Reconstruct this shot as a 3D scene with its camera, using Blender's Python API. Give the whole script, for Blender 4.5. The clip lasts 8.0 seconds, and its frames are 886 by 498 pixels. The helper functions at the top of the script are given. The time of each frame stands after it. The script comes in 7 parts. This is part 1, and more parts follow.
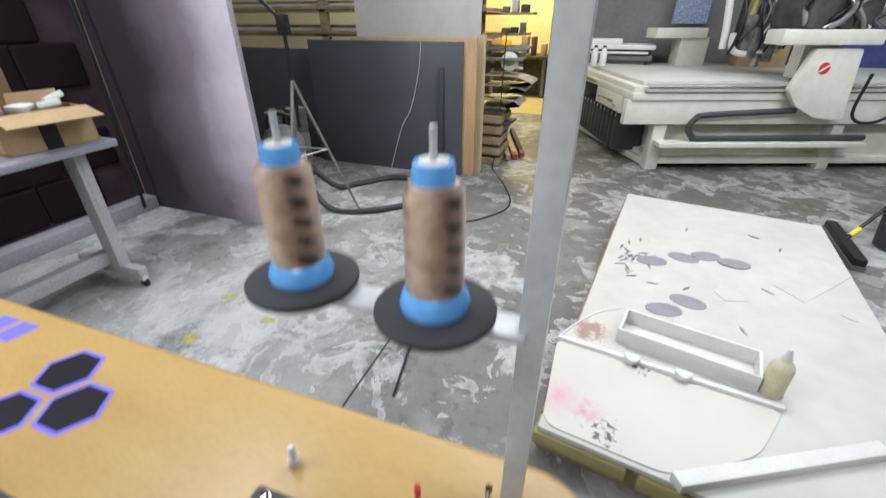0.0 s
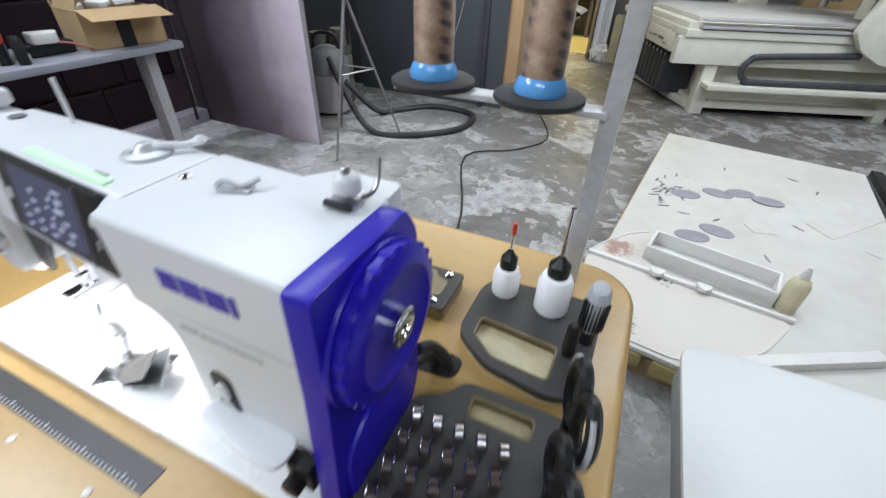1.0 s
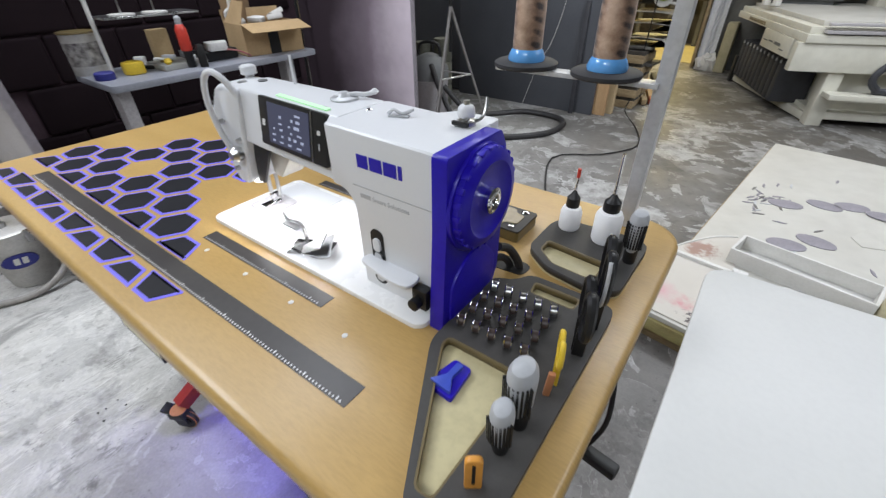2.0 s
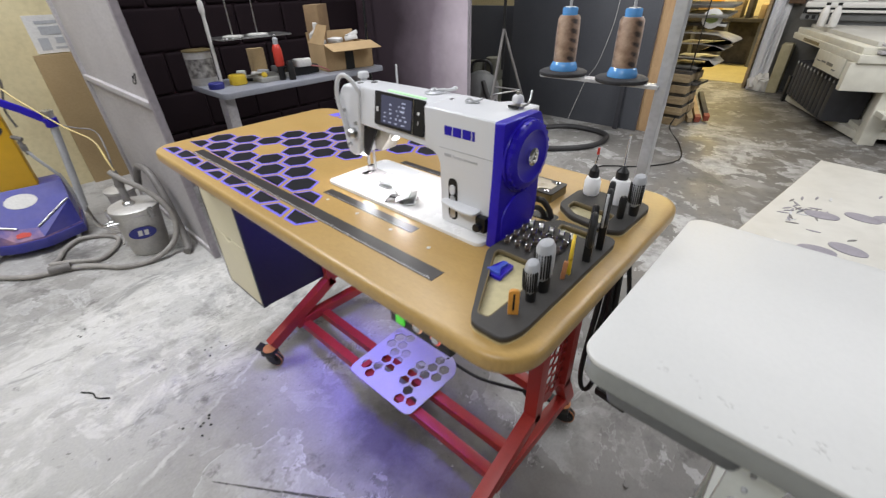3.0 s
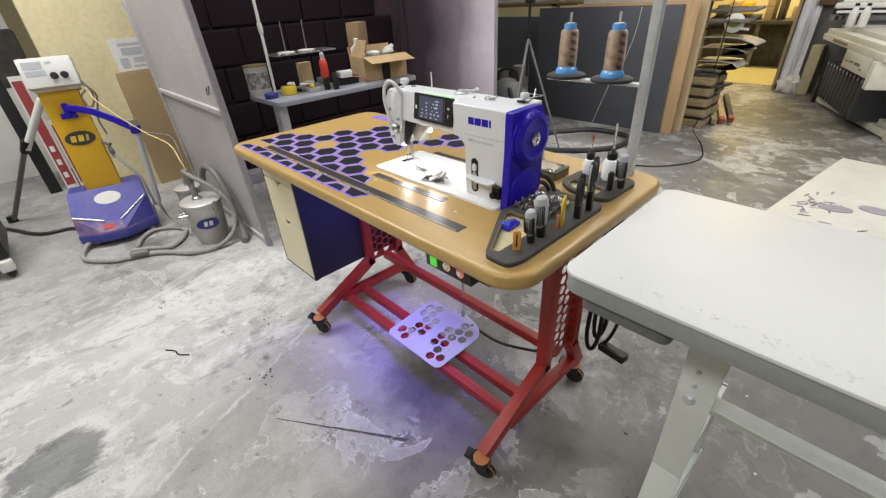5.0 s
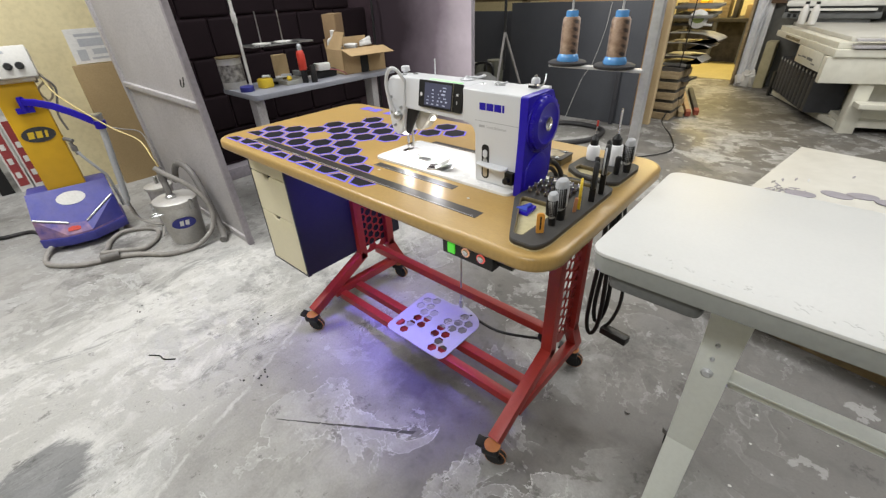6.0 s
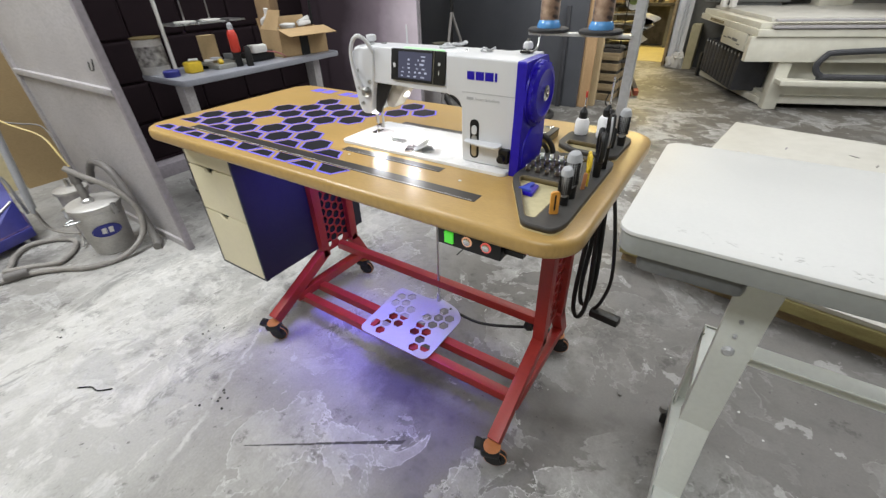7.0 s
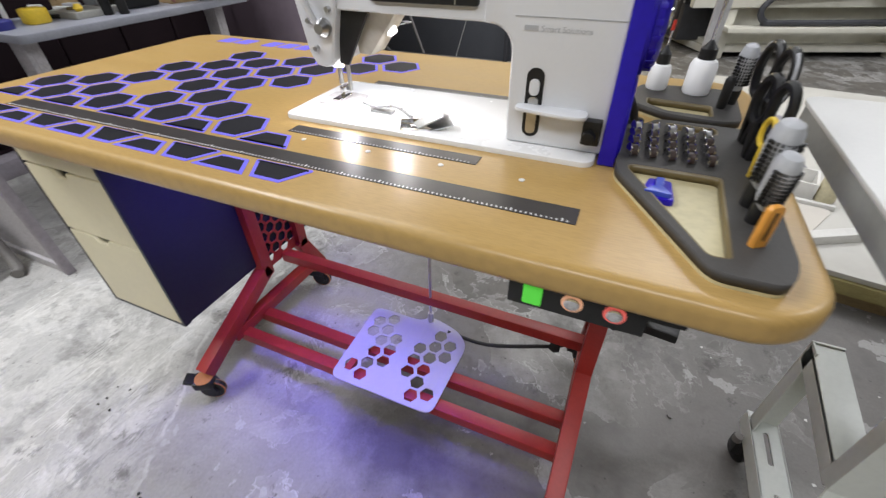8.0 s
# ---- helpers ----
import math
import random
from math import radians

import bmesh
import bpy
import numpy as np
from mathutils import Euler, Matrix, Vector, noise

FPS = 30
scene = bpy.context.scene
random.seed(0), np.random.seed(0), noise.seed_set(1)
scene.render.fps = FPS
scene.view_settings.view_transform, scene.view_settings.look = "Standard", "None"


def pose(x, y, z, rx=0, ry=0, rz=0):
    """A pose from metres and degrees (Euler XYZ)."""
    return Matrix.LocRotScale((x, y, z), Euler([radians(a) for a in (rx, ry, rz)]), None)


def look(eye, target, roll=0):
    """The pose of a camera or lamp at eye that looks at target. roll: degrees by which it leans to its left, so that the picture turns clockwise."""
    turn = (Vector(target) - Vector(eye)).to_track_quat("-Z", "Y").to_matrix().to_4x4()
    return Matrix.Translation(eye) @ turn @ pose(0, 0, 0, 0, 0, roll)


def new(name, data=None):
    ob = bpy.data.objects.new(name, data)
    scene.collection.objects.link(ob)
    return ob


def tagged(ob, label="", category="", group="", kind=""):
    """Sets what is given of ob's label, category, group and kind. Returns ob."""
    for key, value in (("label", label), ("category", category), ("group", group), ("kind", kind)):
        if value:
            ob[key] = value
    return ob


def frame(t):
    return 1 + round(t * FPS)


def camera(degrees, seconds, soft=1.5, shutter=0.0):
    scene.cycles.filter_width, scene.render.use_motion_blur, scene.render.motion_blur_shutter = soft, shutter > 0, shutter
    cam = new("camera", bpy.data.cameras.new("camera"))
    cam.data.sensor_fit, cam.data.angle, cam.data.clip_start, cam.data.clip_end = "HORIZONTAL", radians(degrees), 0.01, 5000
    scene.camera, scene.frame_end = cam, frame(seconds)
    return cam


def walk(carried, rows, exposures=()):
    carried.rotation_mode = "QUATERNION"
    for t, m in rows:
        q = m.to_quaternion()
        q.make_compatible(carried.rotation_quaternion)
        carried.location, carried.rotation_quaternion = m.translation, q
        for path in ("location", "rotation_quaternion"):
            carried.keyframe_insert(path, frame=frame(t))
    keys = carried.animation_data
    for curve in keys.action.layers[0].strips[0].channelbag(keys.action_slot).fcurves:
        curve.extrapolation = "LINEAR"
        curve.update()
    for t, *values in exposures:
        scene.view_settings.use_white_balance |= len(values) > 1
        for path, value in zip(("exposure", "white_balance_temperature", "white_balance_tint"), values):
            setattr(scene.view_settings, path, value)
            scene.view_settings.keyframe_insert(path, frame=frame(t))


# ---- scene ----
cam = camera(93.2, 8.0, soft=1.3, shutter=0.35)
PATH = [
    (0, (0.169, 0.106, 1.4), (-0.428, 1.751, 0.431), -0.1),
    (0.2, (0.166, 0.07, 1.323), (-0.427, 1.681, 0.297), 0.8),
    (0.5, (0.155, 0.014, 1.299), (-0.444, 1.57, 0.194), 1.9),
    (0.8, (0.154, -0.066, 1.32), (-0.466, 1.453, 0.176), 2.1),
    (1, (0.164, -0.141, 1.313), (-0.475, 1.347, 0.141), 2.1),
    (1.2, (0.176, -0.195, 1.306), (-0.501, 1.263, 0.117), 2.1),
    (1.5, (0.198, -0.267, 1.315), (-0.59, 1.137, 0.128), 0.8),
    (1.7, (0.223, -0.305, 1.318), (-0.651, 1.062, 0.149), -0.1),
    (2.8, (0.41, -0.538, 1.344), (-0.72, 0.714, 0.27), -0.9),
    (3, (0.438, -0.618, 1.354), (-0.715, 0.618, 0.284), -1.4),
    (3.5, (0.514, -0.766, 1.372), (-0.685, 0.433, 0.311), -1.9),
    (4, (0.571, -0.799, 1.383), (-0.675, 0.373, 0.347), -2.7),
    (4.5, (0.646, -0.791, 1.393), (-0.634, 0.353, 0.366), -3.6),
    (6, (0.553, -0.896, 1.366), (-0.604, 0.353, 0.317), -2.6),
    (6.5, (0.498, -0.912, 1.358), (-0.571, 0.402, 0.296), -2.4),
    (7, (0.396, -0.881, 1.303), (-0.548, 0.5, 0.207), -1.9),
    (7.5, (0.195, -0.732, 1.218), (-0.613, 0.684, 0.06), -2.0),
    (8, (0.024, -0.599, 1.169), (-0.615, 0.841, -0.063), -0.9),
]
walk(cam, [(t, look(eye, target, roll)) for t, eye, target, roll in PATH], exposures=[(0, 0.22, 6050, 9), (0.5, 0.06, 5850, 10), (1, 0.0, 5900, 9), (1.7, -0.12, 6050, 10), (3, -0.06, 6400, 12), (3.5, -0.02, 6550, 13), (4.5, 0.02, 6700, 11), (6, 0.04, 6700, 9), (6.5, 0.06, 6600, 9), (7.5, 0.0, 6450, 9), (8, -0.05, 6400, 12)])

# ==== build ====

# ---- world and lamps ----
world = bpy.data.worlds.new("world")
scene.world = world
world.use_nodes = True
world.node_tree.nodes["Background"].inputs[0].default_value = (0.9, 0.95, 1.0, 1)
world.node_tree.nodes["Background"].inputs[1].default_value = 0.014
scene.view_settings.exposure = 0.0


def lamp(name, x, y, z, sx, sy, watts, colour=(1, 1, 1), target=None):
    data = bpy.data.lights.new(name, "AREA")
    data.shape, data.size, data.size_y, data.energy, data.color = "RECTANGLE", sx, sy, watts, colour
    ob = new(name, data)
    ob.matrix_world = look((x, y, z), target or (x, y + 0.001, z - 1))
    return ob


# no fittings are in view: overhead lamps placed to suit each area's brightness
lamp("unseen_ceiling_lamp", -2.7, -1.0, 3.5, 0.9, 2.0, 128, (0.96, 0.98, 1.0))
lamp("unseen_ceiling_lamp", 0.5, -2.5, 3.5, 2.4, 0.6, 82, (0.96, 0.98, 1.0))
lamp("unseen_ceiling_lamp", -1.9, 1.1, 3.6, 0.6, 2.0, 48, (0.96, 0.98, 1.0))
lamp("unseen_ceiling_lamp", 0.6, 3.0, 3.6, 2.4, 0.6, 78, (0.97, 0.98, 0.99))
lamp("unseen_ceiling_lamp", 2.6, 4.6, 3.6, 2.4, 0.6, 45, (0.97, 0.98, 0.97))
# added and aimed to brighten the router's front
lamp("unseen_ceiling_lamp", 3.4, 2.0, 3.5, 2.4, 0.6, 85, (0.96, 0.98, 1.0), (2.6, 3.6, 1.2))
lamp("unseen_ceiling_lamp", -2.2, 5.2, 3.6, 2.4, 0.6, 80, (1.0, 0.96, 0.88))
lamp("back_room_lamp", -1.4, 8.6, 3.0, 1.2, 0.8, 170, (1.0, 0.80, 0.36))
LED = (0.14, 0.10, 1.0)
strip = lamp("strip_lamp", -0.48, 0.02, 0.853, 0.6, 0.16, 1.6, LED, (-0.50, -0.04, 0))
strip.data.spread = radians(62)
side_strip = lamp("strip_lamp", -0.74, 0.05, 0.842, 0.35, 0.016, 1.7, LED, (-1.0, 0.05, 0.45))
side_strip.data.spread = radians(110)

# ---- materials ----


def material(name):
    m = bpy.data.materials.new(name)
    m.use_nodes = True
    return m, m.node_tree.nodes, m.node_tree.links, m.node_tree.nodes["Principled BSDF"]


def add(nodes, kind, **values):
    n = nodes.new(kind)
    for key, value in values.items():
        n.inputs[key].default_value = value
    return n


def surface(name, colour, second=None, rough=0.5, metal=0.0, scale=6.0, fine=90.0, bump=0.05, stretch=(1, 1, 1), coat=0.0, spec=0.5, wear=0.0):
    """Paint, plastic, wood or metal: two tones at a coarse scale, grain at a fine one, with bump and uneven gloss."""
    m, nodes, links, bsdf = material(name)
    second = second or tuple(c * 0.82 for c in colour)
    at = nodes.new("ShaderNodeTexCoord")
    mapping = nodes.new("ShaderNodeMapping")
    mapping.inputs["Scale"].default_value = stretch
    links.new(at.outputs["Object"], mapping.inputs[0])
    coarse = add(nodes, "ShaderNodeTexNoise", Scale=scale, Detail=5.0, Roughness=0.6)
    grain = add(nodes, "ShaderNodeTexNoise", Scale=fine, Detail=3.0)
    links.new(mapping.outputs[0], coarse.inputs["Vector"])
    links.new(mapping.outputs[0], grain.inputs["Vector"])
    ramp = nodes.new("ShaderNodeValToRGB")
    ramp.color_ramp.elements[0].position, ramp.color_ramp.elements[1].position = 0.32, 0.68
    ramp.color_ramp.elements[0].color, ramp.color_ramp.elements[1].color = (*second, 1), (*colour, 1)
    links.new(coarse.outputs["Fac"], ramp.inputs[0])
    mix = nodes.new("ShaderNodeMix")
    mix.data_type, mix.blend_type = "RGBA", "MULTIPLY"
    mix.inputs["Factor"].default_value = max(0.0, 0.25 + wear)
    links.new(ramp.outputs[0], mix.inputs["A"])
    tone = nodes.new("ShaderNodeValToRGB")
    tone.color_ramp.elements[0].position, tone.color_ramp.elements[1].position = 0.3, 0.6
    tone.color_ramp.elements[0].color = (0.55, 0.55, 0.55, 1)
    links.new(grain.outputs["Fac"], tone.inputs[0])
    links.new(tone.outputs[0], mix.inputs["B"])
    links.new(mix.outputs["Result"], bsdf.inputs["Base Color"])
    gloss = add(nodes, "ShaderNodeMapRange", **{"To Min": max(0.02, rough - 0.08), "To Max": min(1.0, rough + 0.1)})
    links.new(coarse.outputs["Fac"], gloss.inputs["Value"])
    links.new(gloss.outputs[0], bsdf.inputs["Roughness"])
    bsdf.inputs["Metallic"].default_value = metal
    bsdf.inputs["Coat Weight"].default_value = coat
    bsdf.inputs["Specular IOR Level"].default_value = spec
    if bump:
        b = add(nodes, "ShaderNodeBump", Strength=bump, Distance=0.002)
        links.new(grain.outputs["Fac"], b.inputs["Height"])
        links.new(b.outputs[0], bsdf.inputs["Normal"])
    return m


def glowing(name, colour, strength, base=(0.8, 0.8, 0.8)):
    m, nodes, links, bsdf = material(name)
    bsdf.inputs["Base Color"].default_value = (*base, 1)
    bsdf.inputs["Emission Color"].default_value = (*colour, 1)
    bsdf.inputs["Emission Strength"].default_value = strength
    return m


def concrete():
    """A worn workshop slab: grey cement, peeled pale paint with crisp edges, dark stains, scuffs and dust."""
    m, nodes, links, bsdf = material("worn_concrete")
    at = nodes.new("ShaderNodeTexCoord")

    def noisy(scale, detail=6.0, rough=0.6, warp=0.0, stretch=None):
        n = add(nodes, "ShaderNodeTexNoise", Scale=scale, Detail=detail, Roughness=rough, Distortion=warp)
        if stretch:
            mp = nodes.new("ShaderNodeMapping")
            mp.inputs["Scale"].default_value, mp.inputs["Rotation"].default_value = stretch, (0, 0, radians(4))
            links.new(at.outputs["Object"], mp.inputs[0])
            links.new(mp.outputs[0], n.inputs["Vector"])
        else:
            links.new(at.outputs["Object"], n.inputs["Vector"])
        return n.outputs["Fac"]

    def steps(value, low, high, a=0.0, b=1.0):
        n = add(nodes, "ShaderNodeMapRange", **{"From Min": low, "From Max": high, "To Min": a, "To Max": b})
        links.new(value, n.inputs["Value"])
        return n.outputs[0]

    def blend(fac, a, b, kind="MIX"):
        n = nodes.new("ShaderNodeMix")
        n.data_type, n.blend_type = "RGBA", kind
        for sock, v in (("Factor", fac), ("A", a), ("B", b)):
            if isinstance(v, tuple):
                n.inputs[sock].default_value = (*v, 1)
            elif isinstance(v, float):
                n.inputs[sock].default_value = v
            else:
                links.new(v, n.inputs[sock])
        return n.outputs["Result"]

    def maths(op, a, b):
        n = nodes.new("ShaderNodeMath")
        n.operation = op
        for i, v in enumerate((a, b)):
            if isinstance(v, float):
                n.inputs[i].default_value = v
            else:
                links.new(v, n.inputs[i])
        return n.outputs[0]

    split = nodes.new("ShaderNodeSeparateXYZ")
    links.new(at.outputs["Object"], split.inputs[0])
    across = split.outputs["X"]
    base = blend(steps(noisy(1.1, 5.0), 0.35, 0.65), (0.125, 0.117, 0.108), (0.205, 0.195, 0.183))
    base = blend(steps(noisy(5.0, 11.0, 0.72), 0.46, 0.58, 0.0, 0.8), base, (0.175, 0.170, 0.162))
    base = blend(steps(noisy(15.0, 6.0, 0.6), 0.52, 0.66, 0.0, 0.5), base, (0.085, 0.08, 0.075))
    # the paler, trowelled bay of the slab
    edge = maths("ADD", across, maths("MULTIPLY", maths("SUBTRACT", noisy(1.8, 8.0, 0.62), 0.5), 0.8))
    edge = maths("ADD", edge, maths("MULTIPLY", maths("MINIMUM", split.outputs["Y"], 0.0), 0.95))
    worn = steps(edge, -0.45, -0.80)
    border = maths("ADD", across, maths("MULTIPLY", maths("MINIMUM", split.outputs["Y"], 0.0), 0.47))
    border = maths("ADD", border, maths("MULTIPLY", maths("SUBTRACT", noisy(2.4, 9.0, 0.65), 0.5), 0.22))
    bay = steps(border, -1.13, -1.25)
    pale = blend(steps(noisy(0.9, 4.0, 0.55), 0.38, 0.62), (0.45, 0.44, 0.415), (0.335, 0.33, 0.31))
    pale = blend(steps(noisy(2.2, 12.0, 0.72, 0.5, (1.25, 0.9, 1.0)), 0.47, 0.57, 0.0, 0.9), pale, (0.57, 0.56, 0.535))
    pale = blend(steps(noisy(4.4, 11.0, 0.72, 0.6, (1.3, 0.9, 1.0)), 0.52, 0.56, 0.0, 0.65), pale, (0.63, 0.62, 0.595))
    pale = blend(steps(noisy(3.4, 12.0, 0.75, 0.8, (1.3, 0.85, 1.0)), 0.55, 0.62, 0.0, 0.85), pale, (0.255, 0.255, 0.245))
    pale = blend(steps(noisy(14.0, 6.0, 0.62, 0.4, (1.4, 0.8, 1.0)), 0.60, 0.64, 0.0, 0.5), pale, (0.26, 0.25, 0.235))
    # long pale and dark scrapes
    scrape = maths("ABSOLUTE", maths("SUBTRACT", noisy(2.6, 7.0, 0.6, 0.0, (2.6, 0.30, 1.0)), 0.5), 0.0)
    pale = blend(maths("MULTIPLY", steps(scrape, 0.012, 0.003), steps(noisy(3.0, 4.0), 0.46, 0.60, 0.0, 0.9)), pale, (0.66, 0.65, 0.625))
    groove = maths("ABSOLUTE", maths("SUBTRACT", noisy(3.4, 7.0, 0.6, 0.0, (2.2, 0.35, 1.0)), 0.47), 0.0)
    pale = blend(maths("MULTIPLY", steps(groove, 0.010, 0.003), steps(noisy(3.6, 4.0), 0.50, 0.62, 0.0, 0.7)), pale, (0.20, 0.195, 0.185))
    # the pale bay thins out towards the back
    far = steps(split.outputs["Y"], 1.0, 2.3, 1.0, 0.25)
    middle = blend(steps(noisy(2.0, 9.0, 0.7, 0.5), 0.42, 0.60), (0.235, 0.225, 0.215), (0.33, 0.32, 0.305))
    middle = blend(0.22, middle, pale)
    # pale tone turns greyer towards the far left
    pale = blend(steps(maths("ADD", across, maths("MULTIPLY", noisy(1.4, 6.0), 0.8)), -1.45, -2.15, 0.0, 0.6), pale, (0.25, 0.24, 0.23))
    base = blend(maths("MULTIPLY", worn, far), base, middle)
    base = blend(maths("MULTIPLY", bay, far), base, pale)
    seam = steps(maths("ABSOLUTE", maths("ADD", border, 1.155), 0.0), 0.012, 0.004)
    base = blend(maths("MULTIPLY", maths("MULTIPLY", seam, far), steps(noisy(6.0, 4.0), 0.42, 0.58, 0.0, 0.7)), base, (0.60, 0.59, 0.57))
    # base turns darker and browner from y 2.6 towards the back
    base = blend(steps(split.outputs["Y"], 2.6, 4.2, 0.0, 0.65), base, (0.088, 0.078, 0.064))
    # flaked remains of pale paint, denser towards the back of the shop
    chips = noisy(2.9, 9.0, 0.60, 0.5)
    flake = steps(chips, 0.535, 0.55)
    bare = maths("MULTIPLY", maths("MULTIPLY", steps(edge, 0.0, 0.35), steps(split.outputs["Y"], -0.05, 0.25)), steps(split.outputs["Y"], 1.35, 0.9))
    kept = maths("MULTIPLY", maths("SUBTRACT", 1.0, maths("MULTIPLY", bare, 0.7)), steps(split.outputs["Y"], 2.9, 4.6, 1.0, 0.55))
    base = blend(maths("MULTIPLY", bare, 0.45), base, (0.175, 0.163, 0.156))
    sparse = maths("MULTIPLY", steps(noisy(0.75, 3.0), 0.35, 0.46), kept)
    flakes = maths("MULTIPLY", maths("MULTIPLY", flake, sparse), steps(noisy(11.0, 6.0, 0.65), 0.36, 0.60, 0.2, 0.9))
    tone = steps(split.outputs["Y"], 0.5, 1.7, 0.6, 0.95)
    base = blend(maths("MULTIPLY", flakes, tone), base, (0.50, 0.495, 0.485))
    # bright rims along the flake edges
    rim = maths("MULTIPLY", maths("MULTIPLY", steps(maths("ABSOLUTE", maths("SUBTRACT", chips, 0.54), 0.0), 0.009, 0.003), sparse), steps(noisy(7.0, 4.0), 0.42, 0.6, 0.1, 0.95))
    base = blend(rim, base, (0.55, 0.545, 0.535))
    # a finer set of half-lifted flakes with crisp pale rims
    scabs = noisy(5.2, 8.0, 0.58, 0.7)
    zone = maths("MULTIPLY", steps(noisy(1.5, 3.0), 0.46, 0.54), kept)
    inside = maths("MULTIPLY", maths("MULTIPLY", steps(scabs, 0.535, 0.545), zone), 0.45)
    base = blend(inside, base, (0.36, 0.355, 0.345))
    lines = maths("MULTIPLY", maths("MULTIPLY", steps(maths("ABSOLUTE", maths("SUBTRACT", scabs, 0.54), 0.0), 0.010, 0.004), zone), steps(noisy(12.0, 3.0), 0.40, 0.56, 0.10, 0.75))
    base = blend(lines, base, (0.52, 0.515, 0.505))
    small = maths("MULTIPLY", steps(noisy(8.0, 6.0, 0.58), 0.655, 0.665), 0.6)
    base = blend(small, base, (0.47, 0.465, 0.455))
    stain = maths("MULTIPLY", steps(noisy(1.6, 9.0, 0.72), 0.57, 0.68), 0.75)
    base = blend(stain, base, (0.075, 0.072, 0.07))
    away = nodes.new("ShaderNodeVectorMath")
    away.operation = "DISTANCE"
    links.new(at.outputs["Object"], away.inputs[0])
    away.inputs[1].default_value = (-0.34, -0.10, 0.2)
    spill = maths("MULTIPLY", steps(away.outputs["Value"], 0.30, 0.04), noisy(9.0, 8.0, 0.7))
    smear = nodes.new("ShaderNodeVectorMath")
    smear.operation = "DISTANCE"
    links.new(at.outputs["Object"], smear.inputs[0])
    smear.inputs[1].default_value = (-1.03, -1.24, 0.2)
    smudge = maths("MULTIPLY", steps(smear.outputs["Value"], 0.30, 0.03), noisy(5.0, 9.0, 0.72, 0.6, (1.6, 0.8, 1.0)))
    base = blend(steps(smudge, 0.27, 0.33, 0.0, 0.7), base, (0.075, 0.078, 0.085))
    base = blend(steps(spill, 0.22, 0.42, 0.0, 0.6), base, (0.045, 0.04, 0.035))
    oil = maths("MULTIPLY", steps(noisy(7.0, 9.0, 0.75), 0.60, 0.66), 0.6)
    base = blend(oil, base, (0.06, 0.056, 0.052))
    specks = steps(noisy(46.0, 3.0, 0.6), 0.69, 0.73, 0.0, 0.65)
    base = blend(specks, base, (0.06, 0.056, 0.052))
    grit = blend(0.35, base, blend(steps(noisy(120.0, 4.0), 0.3, 0.7), (0.55, 0.55, 0.55), (1.0, 1.0, 1.0)), "MULTIPLY")
    links.new(grit, bsdf.inputs["Base Color"])
    links.new(steps(noisy(5.0, 6.0), 0.3, 0.7, 0.38, 0.72), bsdf.inputs["Roughness"])
    bump = add(nodes, "ShaderNodeBump", Strength=0.4, Distance=0.004)
    links.new(maths("ADD", maths("MULTIPLY", flakes, 0.6), maths("MULTIPLY", noisy(40.0, 6.0), 0.5)), bump.inputs["Height"])
    links.new(bump.outputs[0], bsdf.inputs["Normal"])
    return m


CONCRETE = concrete()
WOOD = surface("honey_laminate", (0.475, 0.310, 0.108), (0.435, 0.277, 0.092), 0.33, scale=3, fine=60, bump=0.012, stretch=(1, 7, 1), coat=0.06)
WOOD.node_tree.nodes["Principled BSDF"].inputs["Coat Roughness"].default_value = 0.12
WHITE = surface("white_enamel", (0.69, 0.70, 0.72), (0.66, 0.67, 0.695), 0.32, scale=4, fine=200, bump=0.0, wear=-0.22)
BED = surface("white_bed_enamel", (0.82, 0.82, 0.82), (0.78, 0.78, 0.78), 0.25, bump=0.0, wear=-0.22)
BLUE = surface("royal_blue_plastic", (0.020, 0.008, 0.42), (0.016, 0.007, 0.37), 0.36, bump=0.0, coat=0.08, spec=0.3)
BLACK = surface("black_plastic", (0.010, 0.010, 0.011), (0.016, 0.016, 0.016), 0.4, bump=0.03, spec=0.35)
RUBBER = surface("grey_rubber_mat", (0.055, 0.052, 0.048), (0.045, 0.042, 0.04), 0.6, bump=0.1, fine=220)
STEEL = surface("brushed_steel", (0.62, 0.62, 0.62), (0.45, 0.45, 0.45), 0.28, 1.0, scale=12, bump=0.02)
GALV = surface("galvanised_steel", (0.60, 0.61, 0.63), (0.50, 0.51, 0.53), 0.4, 0.35, scale=20, bump=0.02)
CHROME = surface("chrome", (0.85, 0.85, 0.86), None, 0.1, 1.0, bump=0.0)
RED = surface("red_enamel", (0.36, 0.028, 0.020), (0.28, 0.02, 0.016), 0.42, scale=8, fine=120, bump=0.04)
CREAM = surface("cream_laminate", (0.72, 0.66, 0.46), (0.68, 0.62, 0.43), 0.45, bump=0.0, wear=-0.18)
CARCASS = surface("black_melamine", (0.020, 0.020, 0.026), (0.025, 0.025, 0.031), 0.4, bump=0.03, spec=0.3)
INLAY = surface("black_acrylic", (0.010, 0.010, 0.013), (0.016, 0.016, 0.020), 0.45, bump=0.0, spec=0.18)
GLOW = glowing("lit_acrylic_edge", (0.10, 0.09, 0.9), 0.62, (0.12, 0.10, 0.34))
TICK = surface("white_print", (0.75, 0.75, 0.75), bump=0.0)
RULER = surface("dark_ruler_print", (0.05, 0.045, 0.042), (0.035, 0.03, 0.03), 0.35, bump=0.0)
AMBER = surface("amber_base_acrylic", (0.57, 0.51, 0.30), (0.51, 0.45, 0.26), 0.35, bump=0.0)
